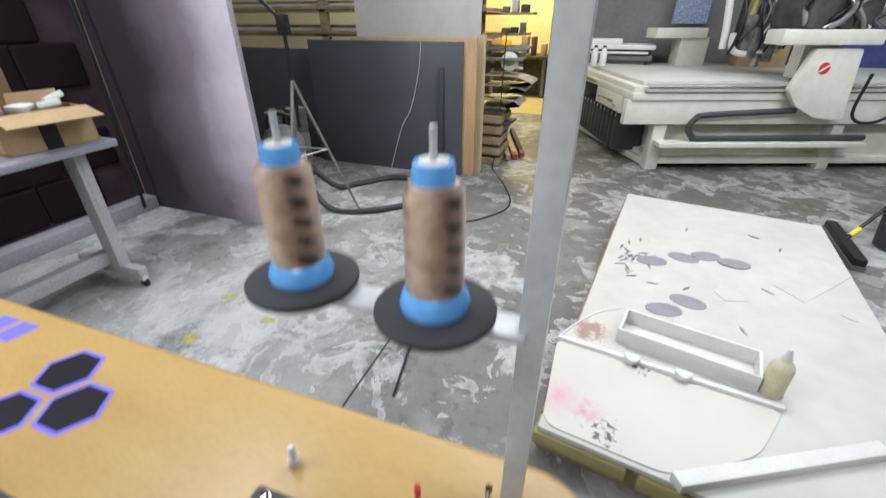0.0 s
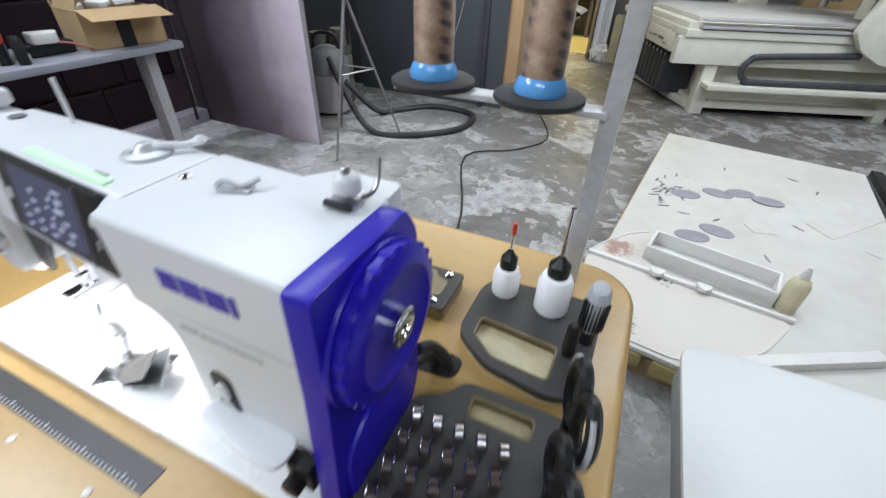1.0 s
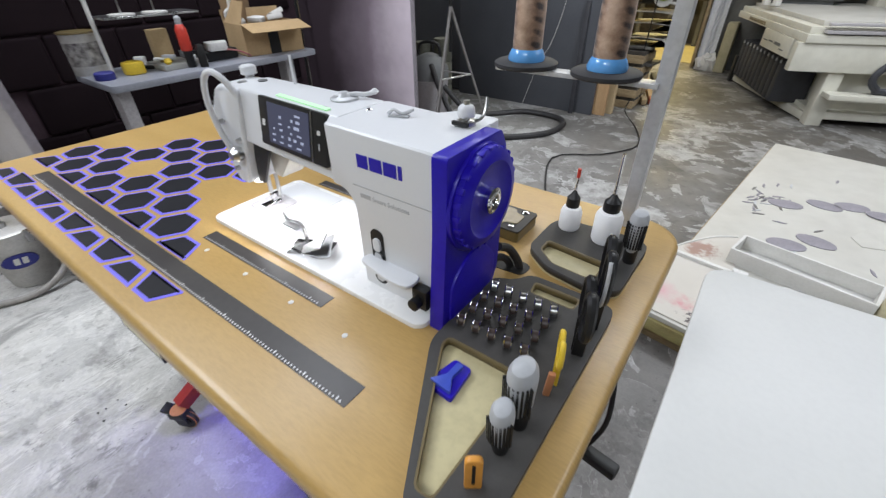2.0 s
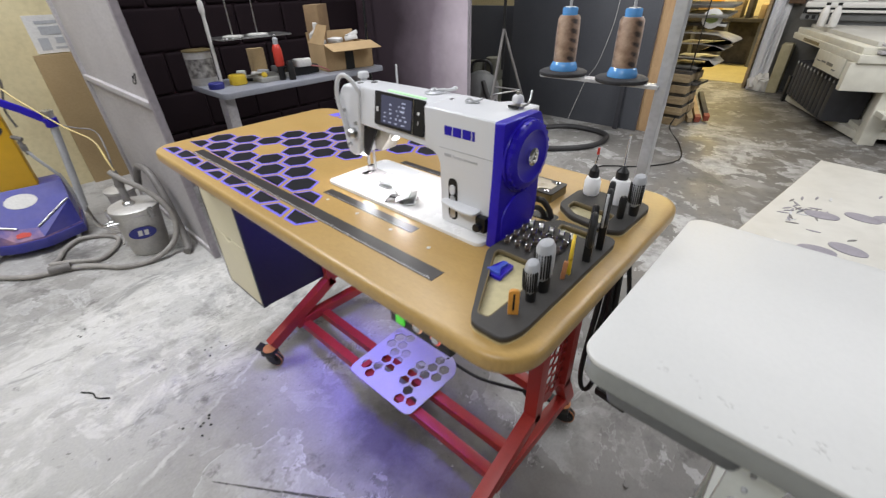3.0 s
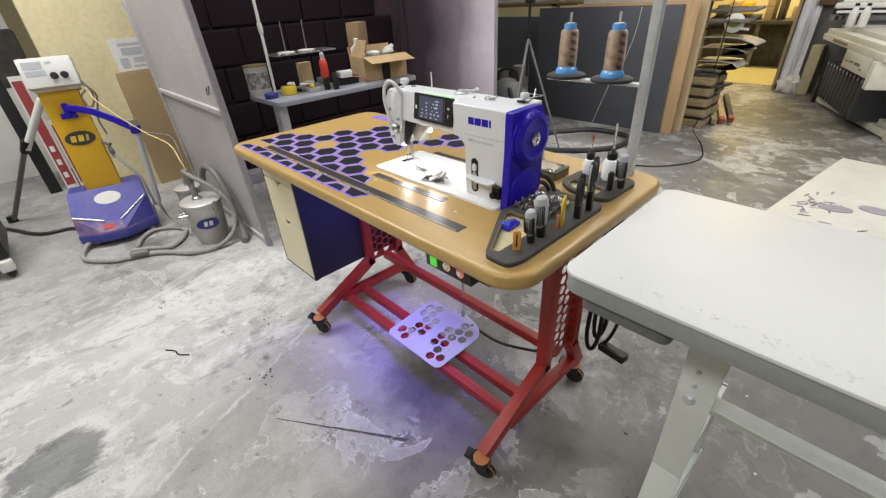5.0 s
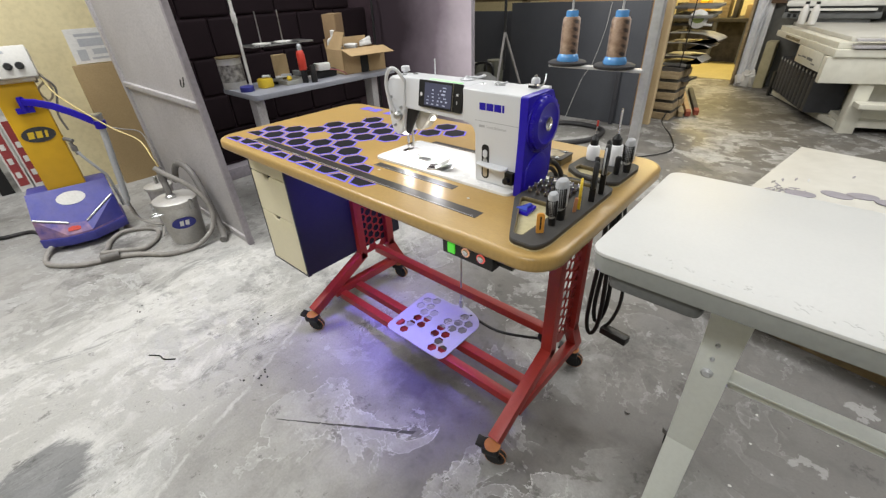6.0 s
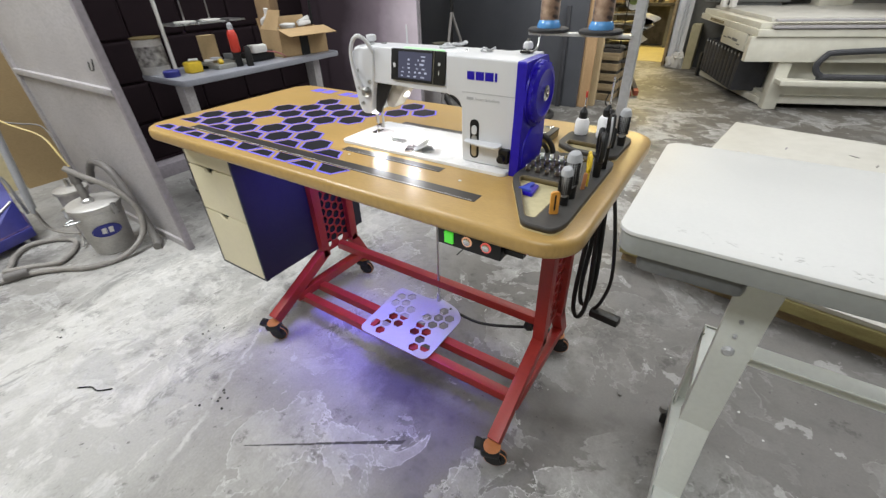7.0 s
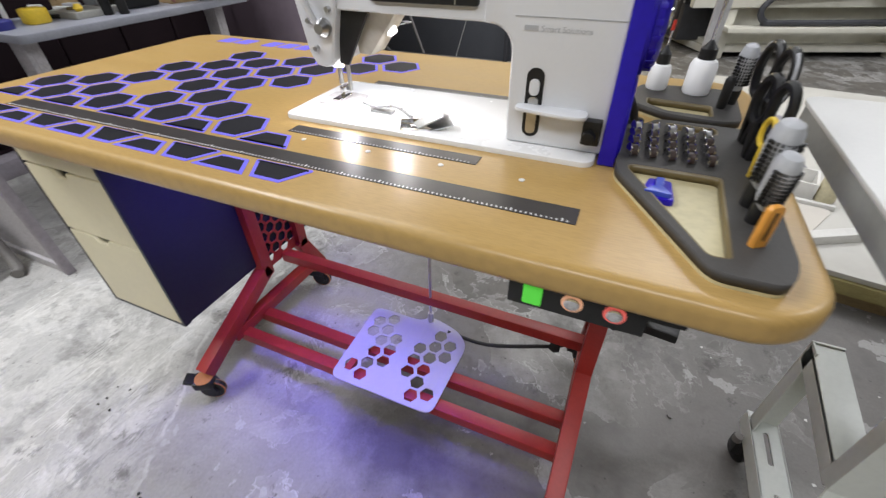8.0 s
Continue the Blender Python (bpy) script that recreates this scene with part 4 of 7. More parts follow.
part("thread_guide_plate", Shape().box(-0.014, 0.014, -0.006, 0.006, 0.0, 0.002, pose(-0.108, 0.066, 1.1495, 0, 0, 22)).tube([(-0.122, 0.060, 1.152), (-0.113, 0.062, 1.158), (-0.103, 0.067, 1.153), (-0.093, 0.079, 1.157)], 0.0025), GALV, machine, "bent steel thread guide", bevel=0.0006)
part("screw", Shape().lathe([(0.005, 0), (0.005, 0.0015), (0.003, 0.003)], 14, Matrix.Translation((-0.160, 0.062, 1.149))), CHROME, machine)
part("thread_pin", Shape().rod((-0.364, 0.095, 1.145), (-0.364, 0.095, 1.196), 0.0022), WHITE, machine)
LENSLIT = glowing("lit_lamp_lens", (1.0, 0.98, 0.95), 2.5)
for at, aim in (((-0.449, 0.032, 0.9735), (-0.44, 0.0, 0.90)), ((-0.3585, 0.070, 1.0255), (-0.29, 0.03, 0.93))):
    LM = look(at, aim)
    part("lamp_lens", Shape().lathe([(0.009, -0.001), (0.010, 0.001), (0.010, 0.006)], 16, LM), LENSLIT, machine, "bright work lamp lens")
    lamp("machine_lamp", *(LM @ Vector((0, 0, -0.003))), 0.016, 0.016, 0.22, (1.0, 0.98, 0.95), aim)
# binder attachment on the bed
binder = thing("binder_attachment", (-0.28, 0.03, MB), "folded chrome binder attachment on the white bed", "attachment")
part("guide_plate", Shape().box(-0.045, 0.03, -0.02, 0.025, 0, 0.003, pose(-0.265, 0.0, MB, 0, 0, 25)), CHROME, binder, bevel=0.001)
part("scroll", Shape().prism([(-0.03, -0.012), (0.035, -0.03), (0.035, 0.02), (-0.03, 0.01)], 0.006, 0.008, pose(-0.26, 0.0, MB, 18, -22, 30)).prism([(-0.03, -0.012), (0.03, -0.02), (0.03, 0.016), (-0.03, 0.008)], 0.014, 0.016, pose(-0.26, 0.0, MB, 12, -30, 22)), STEEL, binder)
part("holder_arm", Shape().tube([(-0.30, 0.01, MB + 0.006), (-0.34, 0.03, MB + 0.012), (-0.38, 0.03, MB + 0.008), (-0.415, 0.045, MB + 0.005)], 0.003).box(-0.385, -0.345, 0.02, 0.035, MB, MB + 0.004), STEEL, binder)

# ---- spray booth beside the table ----
booth = thing("booth_gate", (-2.6, 0.02, 0), "dusty pale steel booth gate with a mid rail", "gate")
GM = pose(0, 0, 0, 1.75, 0, 0)
part("sheet", Shape().box(-3.31, -2.005, 0.006, 0.014, 0.03, 2.3, GM), PALESTEEL, booth)
part("edge_frame", Shape().box(-2.012, -1.978, -0.012, 0.022, 0.001, 2.3, GM), LILAC, booth, "stained edge tube", bevel=0.004)
part("edge_frame", Shape().box(-3.345, -3.298, -0.012, 0.028, 0.001, 2.3, GM), PALESTEEL, booth, bevel=0.004)
part("bottom_rail", Shape().box(-3.30, -2.01, -0.008, 0.022, 0.001, 0.045, GM), PALESTEEL, booth, bevel=0.004)
part("mid_rail", Shape().box(-3.30, -2.01, -0.016, 0.0065, 0.868, 0.900, GM), PALESTEEL, booth, bevel=0.003)
part("hook_wire", Shape().tube([tuple(GM @ Vector(q)) for q in ((-2.165, 0.004, 1.005), (-2.145, -0.008, 0.975), (-2.105, -0.008, 0.98), (-2.085, -0.004, 1.025))], 0.003), BLACK, booth)
far_screen = thing("booth_screen", (-2.65, 2.39, 0), "lilac grey steel booth screen stained by overspray", "screen")
part("sheet", Shape().box(-3.33, -2.015, 2.38, 2.392, 0.0, 2.4), OVERSPRAY, far_screen)
part("edge_trim", Shape().box(-2.017, -1.998, 2.372, 2.40, 0.0, 2.4), LILAC, far_screen, bevel=0.003)
back = thing("booth_wall", (-3.4, 1.2, 0), "overspray blackened booth back wall of stacked pads", "wall")
part("backing", Shape().box(-3.45, -3.338, 0.03, 2.38, 0, 2.4), surface("stained_mauve_seam", (0.075, 0.050, 0.060), (0.035, 0.022, 0.028), 0.85, scale=3, spec=0.15), back)
pad = None
for j in range(8):
    for i in range(6):
        y = 0.08 + i * 0.4 + (0.2 if j % 2 else 0)
        z = 0.12 + j * 0.285
        if y + 0.38 < 2.37:
            if pad is None:
                pad = part("filter_pad", Shape().box(-3.385, -3.312, y, y + 0.392, z, z + 0.280), SOOT, back, bevel=0.026, seg=4)
            else:
                again(pad, back, Matrix.Translation((0, y - 0.08, z - 0.12)))
single("booth_kerb", Shape().box(-3.35, -3.2, 0.06, 2.37, 0, 0.10), LILAC, (-3.28, 1.2, 0), "stained low kerb along the booth wall", "kerb", bevel=0.006)
single("booth_cable", Shape().tube([(-3.3, 2.3, 2.3), (-3.22, 2.28, 1.4), (-3.19, 2.25, 0.9), (-3.18, 2.24, 0.05)], 0.012), BLACK, (-3.18, 2.24, 0), "black cable hanging down the booth corner", "cable")

# desk in the booth
desk = thing("work_desk", (-2.45, 1.0, 0), "grey topped machine stand on pale steel legs in the booth", "desk")
part("desktop", Shape().prism(rounded(-2.70, -2.215, 0.39, 1.62, 0.03), 0.803, 0.838), surface("grey_desk_laminate", (0.30, 0.31, 0.35), (0.25, 0.26, 0.30), 0.4), desk, "grey laminate top", bevel=0.008)
for y in (0.46, 1.46):
    part("column", Shape().bar((-2.36, y, 0.803), (-2.36, y, 0.12), 0.06, 0.09, (1, 0, 0)).box(-2.316, -2.312, y - 0.012, y + 0.012, 0.45, 0.75), PALESTEEL, desk, bevel=0.004)
    part("foot", Shape().bar((-2.70, y, 0.10), (-2.18, y, 0.10), 0.05, 0.06), PALESTEEL, desk, bevel=0.006)
    for x in (-2.67, -2.2):
        c = part("castor", Shape().lathe([(0.022, -0.012), (0.03, -0.008), (0.03, 0.008), (0.022, 0.012)], 18, pose(x, y, 0.031, 90)), BLACK, desk)
        part("castor_fork", Shape().box(x - 0.02, x + 0.02, y - 0.018, y + 0.018, 0.045, 0.08), GREYPAINT, c, bevel=0.004)
part("stretcher", Shape().box(-2.45, -2.39, 0.46, 1.46, 0.13, 0.21), PALESTEEL, desk, bevel=0.004)
DZ = 0.838
can = thing("paint_can", (-2.63, 0.462, DZ), "dented paint tin with a torn label on the desk", "paint can")
part("tin", Shape().lathe([(0.076, 0), (0.078, 0.004), (0.078, 0.190), (0.081, 0.193), (0.081, 0.200), (0.072, 0.200), (0.072, 0.190)], 28, Matrix.Translation((-2.63, 0.462, DZ))), surface("smeared_tin", (0.70, 0.69, 0.66), (0.55, 0.53, 0.49), 0.4, 0.1, scale=14), can)
LABEL = surface("torn_dark_label", (0.62, 0.60, 0.56), (0.05, 0.04, 0.04), 0.6, scale=26)
part("label", Shape().lathe([(0.0788, 0.045), (0.0792, 0.05), (0.0792, 0.15), (0.0788, 0.155)], 28, Matrix.Translation((-2.63, 0.462, DZ))), LABEL, can, "torn dark label")
part("lid_rim", Shape().lathe([(0.082, 0.193), (0.084, 0.197), (0.082, 0.202)], 28, Matrix.Translation((-2.63, 0.462, DZ))), BRASSY, can)
rack = thing("thread_stand", (-2.5, 0.55, DZ), "white thread stand with tray and spool pins on the desk", "thread stand")
part("pole", Shape().rod((-2.46, 0.495, DZ), (-2.49, 0.515, 1.75), 0.010), OFFWHITE, rack)
part("tray", Shape().box(-2.54, -2.36, 0.52, 0.98, 1.095, 1.105), STEEL, rack, bevel=0.002)
for y in (0.63, 0.79):
    part("spool_pin", Shape().rod((-2.44, y, 1.105), (-2.44, y, 1.30), 0.004), STEEL, rack)
    part("spool_disc", Shape().lathe([(0.06, 0), (0.06, 0.006)], 24, Matrix.Translation((-2.44, y, 1.106))), OFFWHITE, rack)
part("clamp", Shape().rod((-2.473, 0.504, 1.24), (-2.473, 0.504, 1.30), 0.016), OFFWHITE, rack, bevel=0.003)
tape = thing("tape_roll", (-2.43, 0.59, DZ), "roll of yellow tape on the desk", "tape")
part("roll", Shape().prism(rounded(-2.475, -2.385, 0.540, 0.635, 0.03), DZ, DZ + 0.06), LEMON, tape, bevel=0.01)
single("blue_tin", Shape().lathe([(0.045, 0), (0.045, 0.03), (0.04, 0.035)], 24, Matrix.Translation((-2.415, 0.442, DZ))), NAVY, (-2.415, 0.442, DZ), "flat blue tin on the desk", "tin", bevel=0.002)
spray = thing("spray_bottle", (-2.34, 0.845, DZ), "red spray bottle among black gear on the desk", "bottle")
part("body", Shape().lathe([(0.026, 0), (0.029, 0.01), (0.029, 0.10), (0.020, 0.125), (0.013, 0.13)], 20, Matrix.Translation((-2.34, 0.845, DZ + 0.085))), REDPLASTIC, spray)
part("base", Shape().lathe([(0.022, 0), (0.022, 0.075), (0.026, 0.085)], 20, Matrix.Translation((-2.34, 0.845, DZ))), BLACK, spray)
part("cap", Shape().lathe([(0.016, 0), (0.016, 0.03), (0.008, 0.04)], 16, Matrix.Translation((-2.34, 0.845, DZ + 0.213))), GREYGRIP, spray)
single("black_bottle", Shape().lathe([(0.022, 0), (0.022, 0.1), (0.015, 0.115)], 16, Matrix.Translation((-2.29, 0.89, DZ))), BLACK, (-2.29, 0.89, DZ), "small black bottle on the desk", "bottle")
single("black_case", Shape().prism(rounded(-2.50, -2.38, 0.95, 1.17, 0.03), DZ, DZ + 0.055), BLACK, (-2.44, 1.06, DZ), "soft black case on the desk", "case", bevel=0.015, seg=3)
single("white_cloth", Shape().prism(soften([(-2.46, 1.0), (-2.36, 0.98), (-2.34, 1.08), (-2.42, 1.12)], 0.02), DZ + 0.055, DZ + 0.10), PAPER, (-2.4, 1.05, DZ), "crumpled white cloth on a black case", "cloth", bevel=0.015)
single("cable_bundle", Shape().tube([(-2.36, 1.06, DZ + 0.06), (-2.32, 1.12, DZ + 0.05), (-2.3, 1.16, DZ + 0.03), (-2.32, 1.2, DZ + 0.01)], 0.005), surface("dull_pink_lead", (0.40, 0.14, 0.13), None, 0.5), (-2.32, 1.12, DZ), "red lead over the desk edge", "cable")
rng = random.Random(9)
for i in range(16):
    x, y, k = rng.uniform(-2.64, -2.36), 0.68 + i * 0.028, rng.uniform(0, 90)
    h, w = rng.uniform(0.012, 0.05), rng.uniform(0.025, 0.055)
    mat = (BLACK, OFFWHITE, DARKGREY, BRASSY, PAPER, BLACK, GREYGRIP, DARKMESS)[i % 8]
    single("desk_tool", Shape().prism(rounded(-w, w, -0.016, 0.016, 0.008), 0, h, pose(x, y, DZ, 0, 0, k)), mat, (x, y, DZ), "small tool lying on the cluttered desk", "tool", "tools on the desk", bevel=0.004)
single("grey_ledger", Shape().prism(rounded(-2.55, -2.34, 0.70, 0.88, 0.006), DZ, DZ + 0.028), surface("grey_cover", (0.36, 0.36, 0.33)), (-2.44, 0.79, DZ), "thick grey ledger lying on the desk", "ledger", bevel=0.003)
single("brown_box", Shape().box(-2.68, -2.63, 0.80, 0.90, DZ, DZ + 0.17), TAN, (-2.655, 0.85, DZ), "small brown box at the back of the desk", "box", bevel=0.003)
single("brass_knob", Shape().lathe([(0.012, 0), (0.02, 0.012), (0.012, 0.03)], 16, Matrix.Translation((-2.37, 0.74, DZ + 0.028))), LEMON, (-2.37, 0.74, DZ + 0.028), "small brass knob lying on a ledger", "knob")
carton = thing("cardboard_box", (-2.42, 1.42, DZ), "open cardboard carton with raised flaps on the desk", "box")
CM = pose(-2.435, 1.40, DZ, 0, 0, -8)
part("carton_body", Shape().box(-0.13, 0.13, -0.19, -0.185, 0, 0.17, CM).box(-0.13, 0.13, 0.185, 0.19, 0, 0.17, CM).box(-0.13, -0.125, -0.19, 0.19, 0, 0.17, CM).box(0.125, 0.13, -0.19, 0.19, 0, 0.17, CM).box(-0.13, 0.13, -0.19, 0.19, 0, 0.005, CM), CARDBOARD, carton)
part("flap", Shape().box(-0.01, 0.14, -0.19, 0.19, 0, 0.004, CM @ pose(0.128, 0, 0.172, 0, 14, 0)), CARDBOARD, carton, "folded carton flap")
part("flap", Shape().box(-0.002, 0.002, -0.19, 0.19, 0, 0.07, CM @ pose(-0.13, 0, 0.17, 0, -12, 0)), CARDBOARD, carton)
part("flap", Shape().box(-0.12, 0.12, -0.002, 0.002, 0, 0.13, CM @ pose(0, -0.19, 0.17, -20, 0, 0)), CARDBOARD, carton)
for k, (px, py) in enumerate(((-0.09, -0.12), (-0.02, -0.02), (0.04, 0.08), (-0.06, 0.14))):
    part("packing_paper", Shape().prism(soften([(-0.05, -0.045), (0.05, -0.035), (0.035, 0.05), (-0.04, 0.04)], 0.02), 0, 0.03, CM @ pose(px, py, 0.155 + 0.012 * k, 12 - 9 * k, 14 - 11 * k, 30 * k)), PAPER, carton, "crumpled white packing paper", bevel=0.008)
part("paper_tuft", Shape().tube([tuple(CM @ Vector(q)) for q in ((-0.10, -0.16, 0.16), (-0.09, -0.17, 0.22), (-0.06, -0.15, 0.25), (-0.05, -0.15, 0.30))], 0.016), PAPER, carton)
part("black_tape", Shape().box(0.1305, 0.1325, -0.04, 0.03, 0.0, 0.13, CM).box(0.1305, 0.1325, -0.09, 0.09, 0.12, 0.16, CM), BLACK, carton, "black tape on the front")
# darker than CARDBOARD: the booth's shade is put into this board's colour
single("tall_carton", Shape().box(-0.05, 0.05, -0.11, 0.11, 0, 0.41, pose(-2.60, 1.345, DZ, 0, 0, 38)), surface("shaded_brown_board", (0.25, 0.165, 0.085), (0.19, 0.12, 0.06), 0.85, scale=5, bump=0.08), (-2.61, 1.29, DZ), "tall cardboard box behind the open carton", "box", bevel=0.003)

# ---- powder coating unit ----
kci = thing("powder_coating_unit", (-3.05, -0.64, 0), "yellow and blue powder coating control stand with tilted console", "powder coater")
KM = pose(-3.05, -0.64, 0, 0, 0, -9)
SCUFFBLUE = surface("scuffed_blue_enamel", (0.040, 0.045, 0.30), (0.085, 0.080, 0.30), 0.40, scale=7, fine=30, bump=0.03, wear=0.05)
DUSTBLUE = surface("pink_dusted_blue_enamel", (0.42, 0.24, 0.30), (0.07, 0.065, 0.30), 0.6, scale=9, fine=26, bump=0.05, wear=0.15)


def facets(name, points, faces, mat, label):
    """A sheet-steel panel of flat facets, 4 mm thick, in the unit's own axes."""
    n = len(points)
    low = [(x - 0.002, y, z - 0.004) for x, y, z in points]
    rim = {}
    for f in faces:
        for a, b in zip(f, (*f[1:], f[0])):
            rim[(a, b)] = True
    sides = [(b, a, n + a, n + b) for a, b in rim if (b, a) not in rim]
    return part(name, Shape().put([*points, *low], [*faces, *[tuple(n + i for i in reversed(f)) for f in faces], *sides], KM), mat, kci, label)


SKIRT = [(-0.17, -0.222), (0.135, -0.250), (0.208, -0.105), (0.218, 0.035), (0.112, 0.226), (-0.17, 0.224)]
part("skirt", Shape().prism(SKIRT, 0.040, 0.100, KM), SCUFFBLUE, kci, "deep blue lower skirt with cut corners", bevel=0.006)
part("lip", Shape().prism(inset(SKIRT, 0.006), 0.098, 0.112, KM), DUSTBLUE, kci, "dusty lip along the skirt", bevel=0.003)
facets("top_panel", [(0.0, -0.218, 0.360), (0.112, -0.236, 0.226), (0.158, -0.075, 0.172), (0.168, 0.020, 0.160), (0.078, 0.216, 0.266), (0.0, 0.216, 0.360)], [(0, 1, 2, 3, 4, 5)], SCUFFBLUE, "scuffed blue sloping panel")
facets("corner_facet", [(0.112, -0.236, 0.226), (0.130, -0.243, 0.111), (0.202, -0.100, 0.111), (0.158, -0.075, 0.172)], [(0, 1, 2, 3)], DUSTBLUE, "pink dusted blue corner")
facets("corner_facet", [(0.078, 0.216, 0.266), (0.168, 0.020, 0.160), (0.212, 0.033, 0.111), (0.106, 0.219, 0.111)], [(0, 1, 2, 3)], SCUFFBLUE, "scuffed blue corner")
facets("front_facet", [(0.158, -0.075, 0.172), (0.202, -0.100, 0.111), (0.212, 0.033, 0.111), (0.168, 0.020, 0.160)], [(0, 1, 2, 3)], DUSTBLUE, "dusty front facet")
part("rear_body", Shape().prism([(-0.17, 0.10), (0.0, 0.10), (0.0, 0.352), (-0.03, 0.360), (-0.17, 0.355)], -0.214, 0.212, KM @ Matrix(((1, 0, 0, 0), (0, 0, -1, 0), (0, 1, 0, 0), (0, 0, 0, 1)))), SCUFFBLUE, kci, bevel=0.004)
for y, p, q in ((-0.212, 0.11, 0.226), (0.210, 0.09, 0.266)):
    part("side_cheek", Shape().prism([(0.0, 0.10), (p + 0.01, 0.10), (p - 0.006, q - 0.012), (0.0, 0.352)], -y - 0.003, -y + 0.003, KM @ Matrix(((1, 0, 0, 0), (0, 0, -1, 0), (0, 1, 0, 0), (0, 0, 0, 1)))), SCUFFBLUE, kci)
# thin rods stand in for the pale edges of the panel's folds
for a, b in (((0.114, -0.232, 0.228), (0.160, -0.070, 0.175)), ((0.080, 0.206, 0.267), (0.169, 0.024, 0.163))):
    part("fold_ridge", Shape().rod(KM @ Vector(a), KM @ Vector(b), 0.0065), STEEL, kci, "bright ridge along the panel fold")
for k, (x, y) in enumerate(((-0.13, -0.17), (0.10, -0.17), (-0.13, 0.17), (0.10, 0.17))):
    part("wheel", Shape().lathe([(0.030, -0.014), (0.036, -0.008), (0.036, 0.008), (0.030, 0.014)], 18, KM @ pose(x, y, 0.036, 90)), GREYGRIP, kci)
part("red_stain", Shape().prism(soften([(-0.035, -0.012), (0.03, -0.016), (0.038, 0.006), (0.0, 0.018), (-0.03, 0.01)], 0.008), 0, 0.0015, KM @ pose(0.187, -0.055, 0.140, 0, 54, 0) @ pose(0, 0, 0, 0, 0, 90)), REDPLASTIC, kci, "smear of red powder")
part("column", Shape().prism(rounded(-0.09, 0.0, -0.100, 0.104, 0.008), 0.345, 1.02, KM @ pose(-0.003, 0, 0, 0, -0.6, 0)), YELLOW, kci, "yellow steel column", bevel=0.004)
OVAL = [(0.06 * math.cos(radians(a)), 0.034 * math.sin(radians(a))) for a in range(0, 360, 15)]
COLF = KM @ Matrix(((0, 0, 1, -0.009), (1, 0, 0, 0.002), (0, 1, 0, 0.703), (0, 0, 0, 1)))
part("badge", Shape().prism([(1.38 * x, 1.35 * y) for x, y in OVAL], -0.004, 0.003, COLF), CHARCOAL, kci, "dark oval badge")
part("badge_mark", Shape().prism([(-0.055, -0.02), (-0.025, -0.02), (-0.018, 0.02), (-0.048, 0.02)], 0.003, 0.004, COLF).prism([(-0.015, -0.02), (0.015, -0.02), (0.022, 0.02), (-0.008, 0.02)], 0.003, 0.004, COLF).prism([(0.028, -0.02), (0.042, -0.02), (0.049, 0.02), (0.035, 0.02)], 0.003, 0.004, COLF), LEMON, kci)
CF = KM @ pose(-0.03, 0.010, 1.103, 0, -12, 0)
console = part("console", Shape().box(-0.10, 0.06, -0.132, 0.132, -0.084, 0.084, CF), OFFWHITE, kci, "off-white tilted console", bevel=0.008)
part("console_foot", Shape().box(-0.09, 0.035, -0.112, 0.112, -0.104, -0.080, CF), surface("rusty_cream_bracket", (0.45, 0.35, 0.22), (0.55, 0.50, 0.42), 0.6, scale=20), console, "rust stained lower bracket", bevel=0.003)
for y0, y1, z0, z1 in ((-0.112, -0.018, 0.020, 0.062), (-0.110, -0.012, -0.018, 0.012), (0.0, 0.03, 0.045, 0.058)):
    part("console_label", Shape().box(0.0595, 0.0612, y0, y1, z0, z1, CF), GREYGRIP, console, "grey printed panel")
for y in (0.020, 0.072):
    part("dial", Shape().lathe([(0.021, 0), (0.019, 0.012), (0.014, 0.020)], 20, CF @ pose(0.059, y, -0.022, 0, 90, 0)), BLACK, console, "black dial")
part("oval_sticker", Shape().prism([(1.35 * y, 1.3 * x) for x, y in OVAL][::-1], 0.0005, 0.002, KM @ pose(0.053, -0.005, 0.2975, 0, 50, 0)), PAPER, kci, "white oval sticker")
part("arm_mount", Shape().box(-0.008, 0.020, -0.038, 0.046, 0.836, 0.868, KM).box(-0.008, 0.022, -0.012, 0.022, 0.860, 0.925, KM).rod(KM @ Vector((0.014, 0.005, 0.845)), KM @ Vector((0.014, 0.005, 0.93)), 0.014), BLUE, kci, "blue arm bracket", bevel=0.003)
ARM = [(-3.030, -0.634, 0.900), (-2.975, -0.585, 0.893), (-2.930, -0.520, 0.868), (-2.895, -0.445, 0.815), (-2.862, -0.370, 0.752)]
for a, b in zip(ARM, ARM[1:]):
    d = (Vector(b) - Vector(a)).normalized() * 0.008
    part("swing_arm", Shape().bar(Vector(a) - d, Vector(b) + d, 0.016, 0.040), BLUE, kci, "blue flat swing arm", bevel=0.003)
part("joint_cap", Shape().lathe([(0.027, 0.755), (0.027, 0.785), (0.031, 0.787), (0.031, 0.797), (0.024, 0.800)], 22, Matrix.Translation((-2.850, -0.347, 0))), STEEL, kci, "steel joint cap")
part("joint_ring", Shape().lathe([(0.031, 0.708), (0.033, 0.712), (0.033, 0.752), (0.030, 0.756)], 22, Matrix.Translation((-2.850, -0.347, 0))), BLUE, kci, "blue joint ring")
part("spray_gun", Shape().rod((-2.848, -0.347, 0.712), (-2.838, -0.395, 0.225), 0.0195).rod((-2.838, -0.395, 0.232), (-2.836, -0.402, 0.195), 0.014, 0.010), GREYGRIP, kci, "grey hanging gun tube")
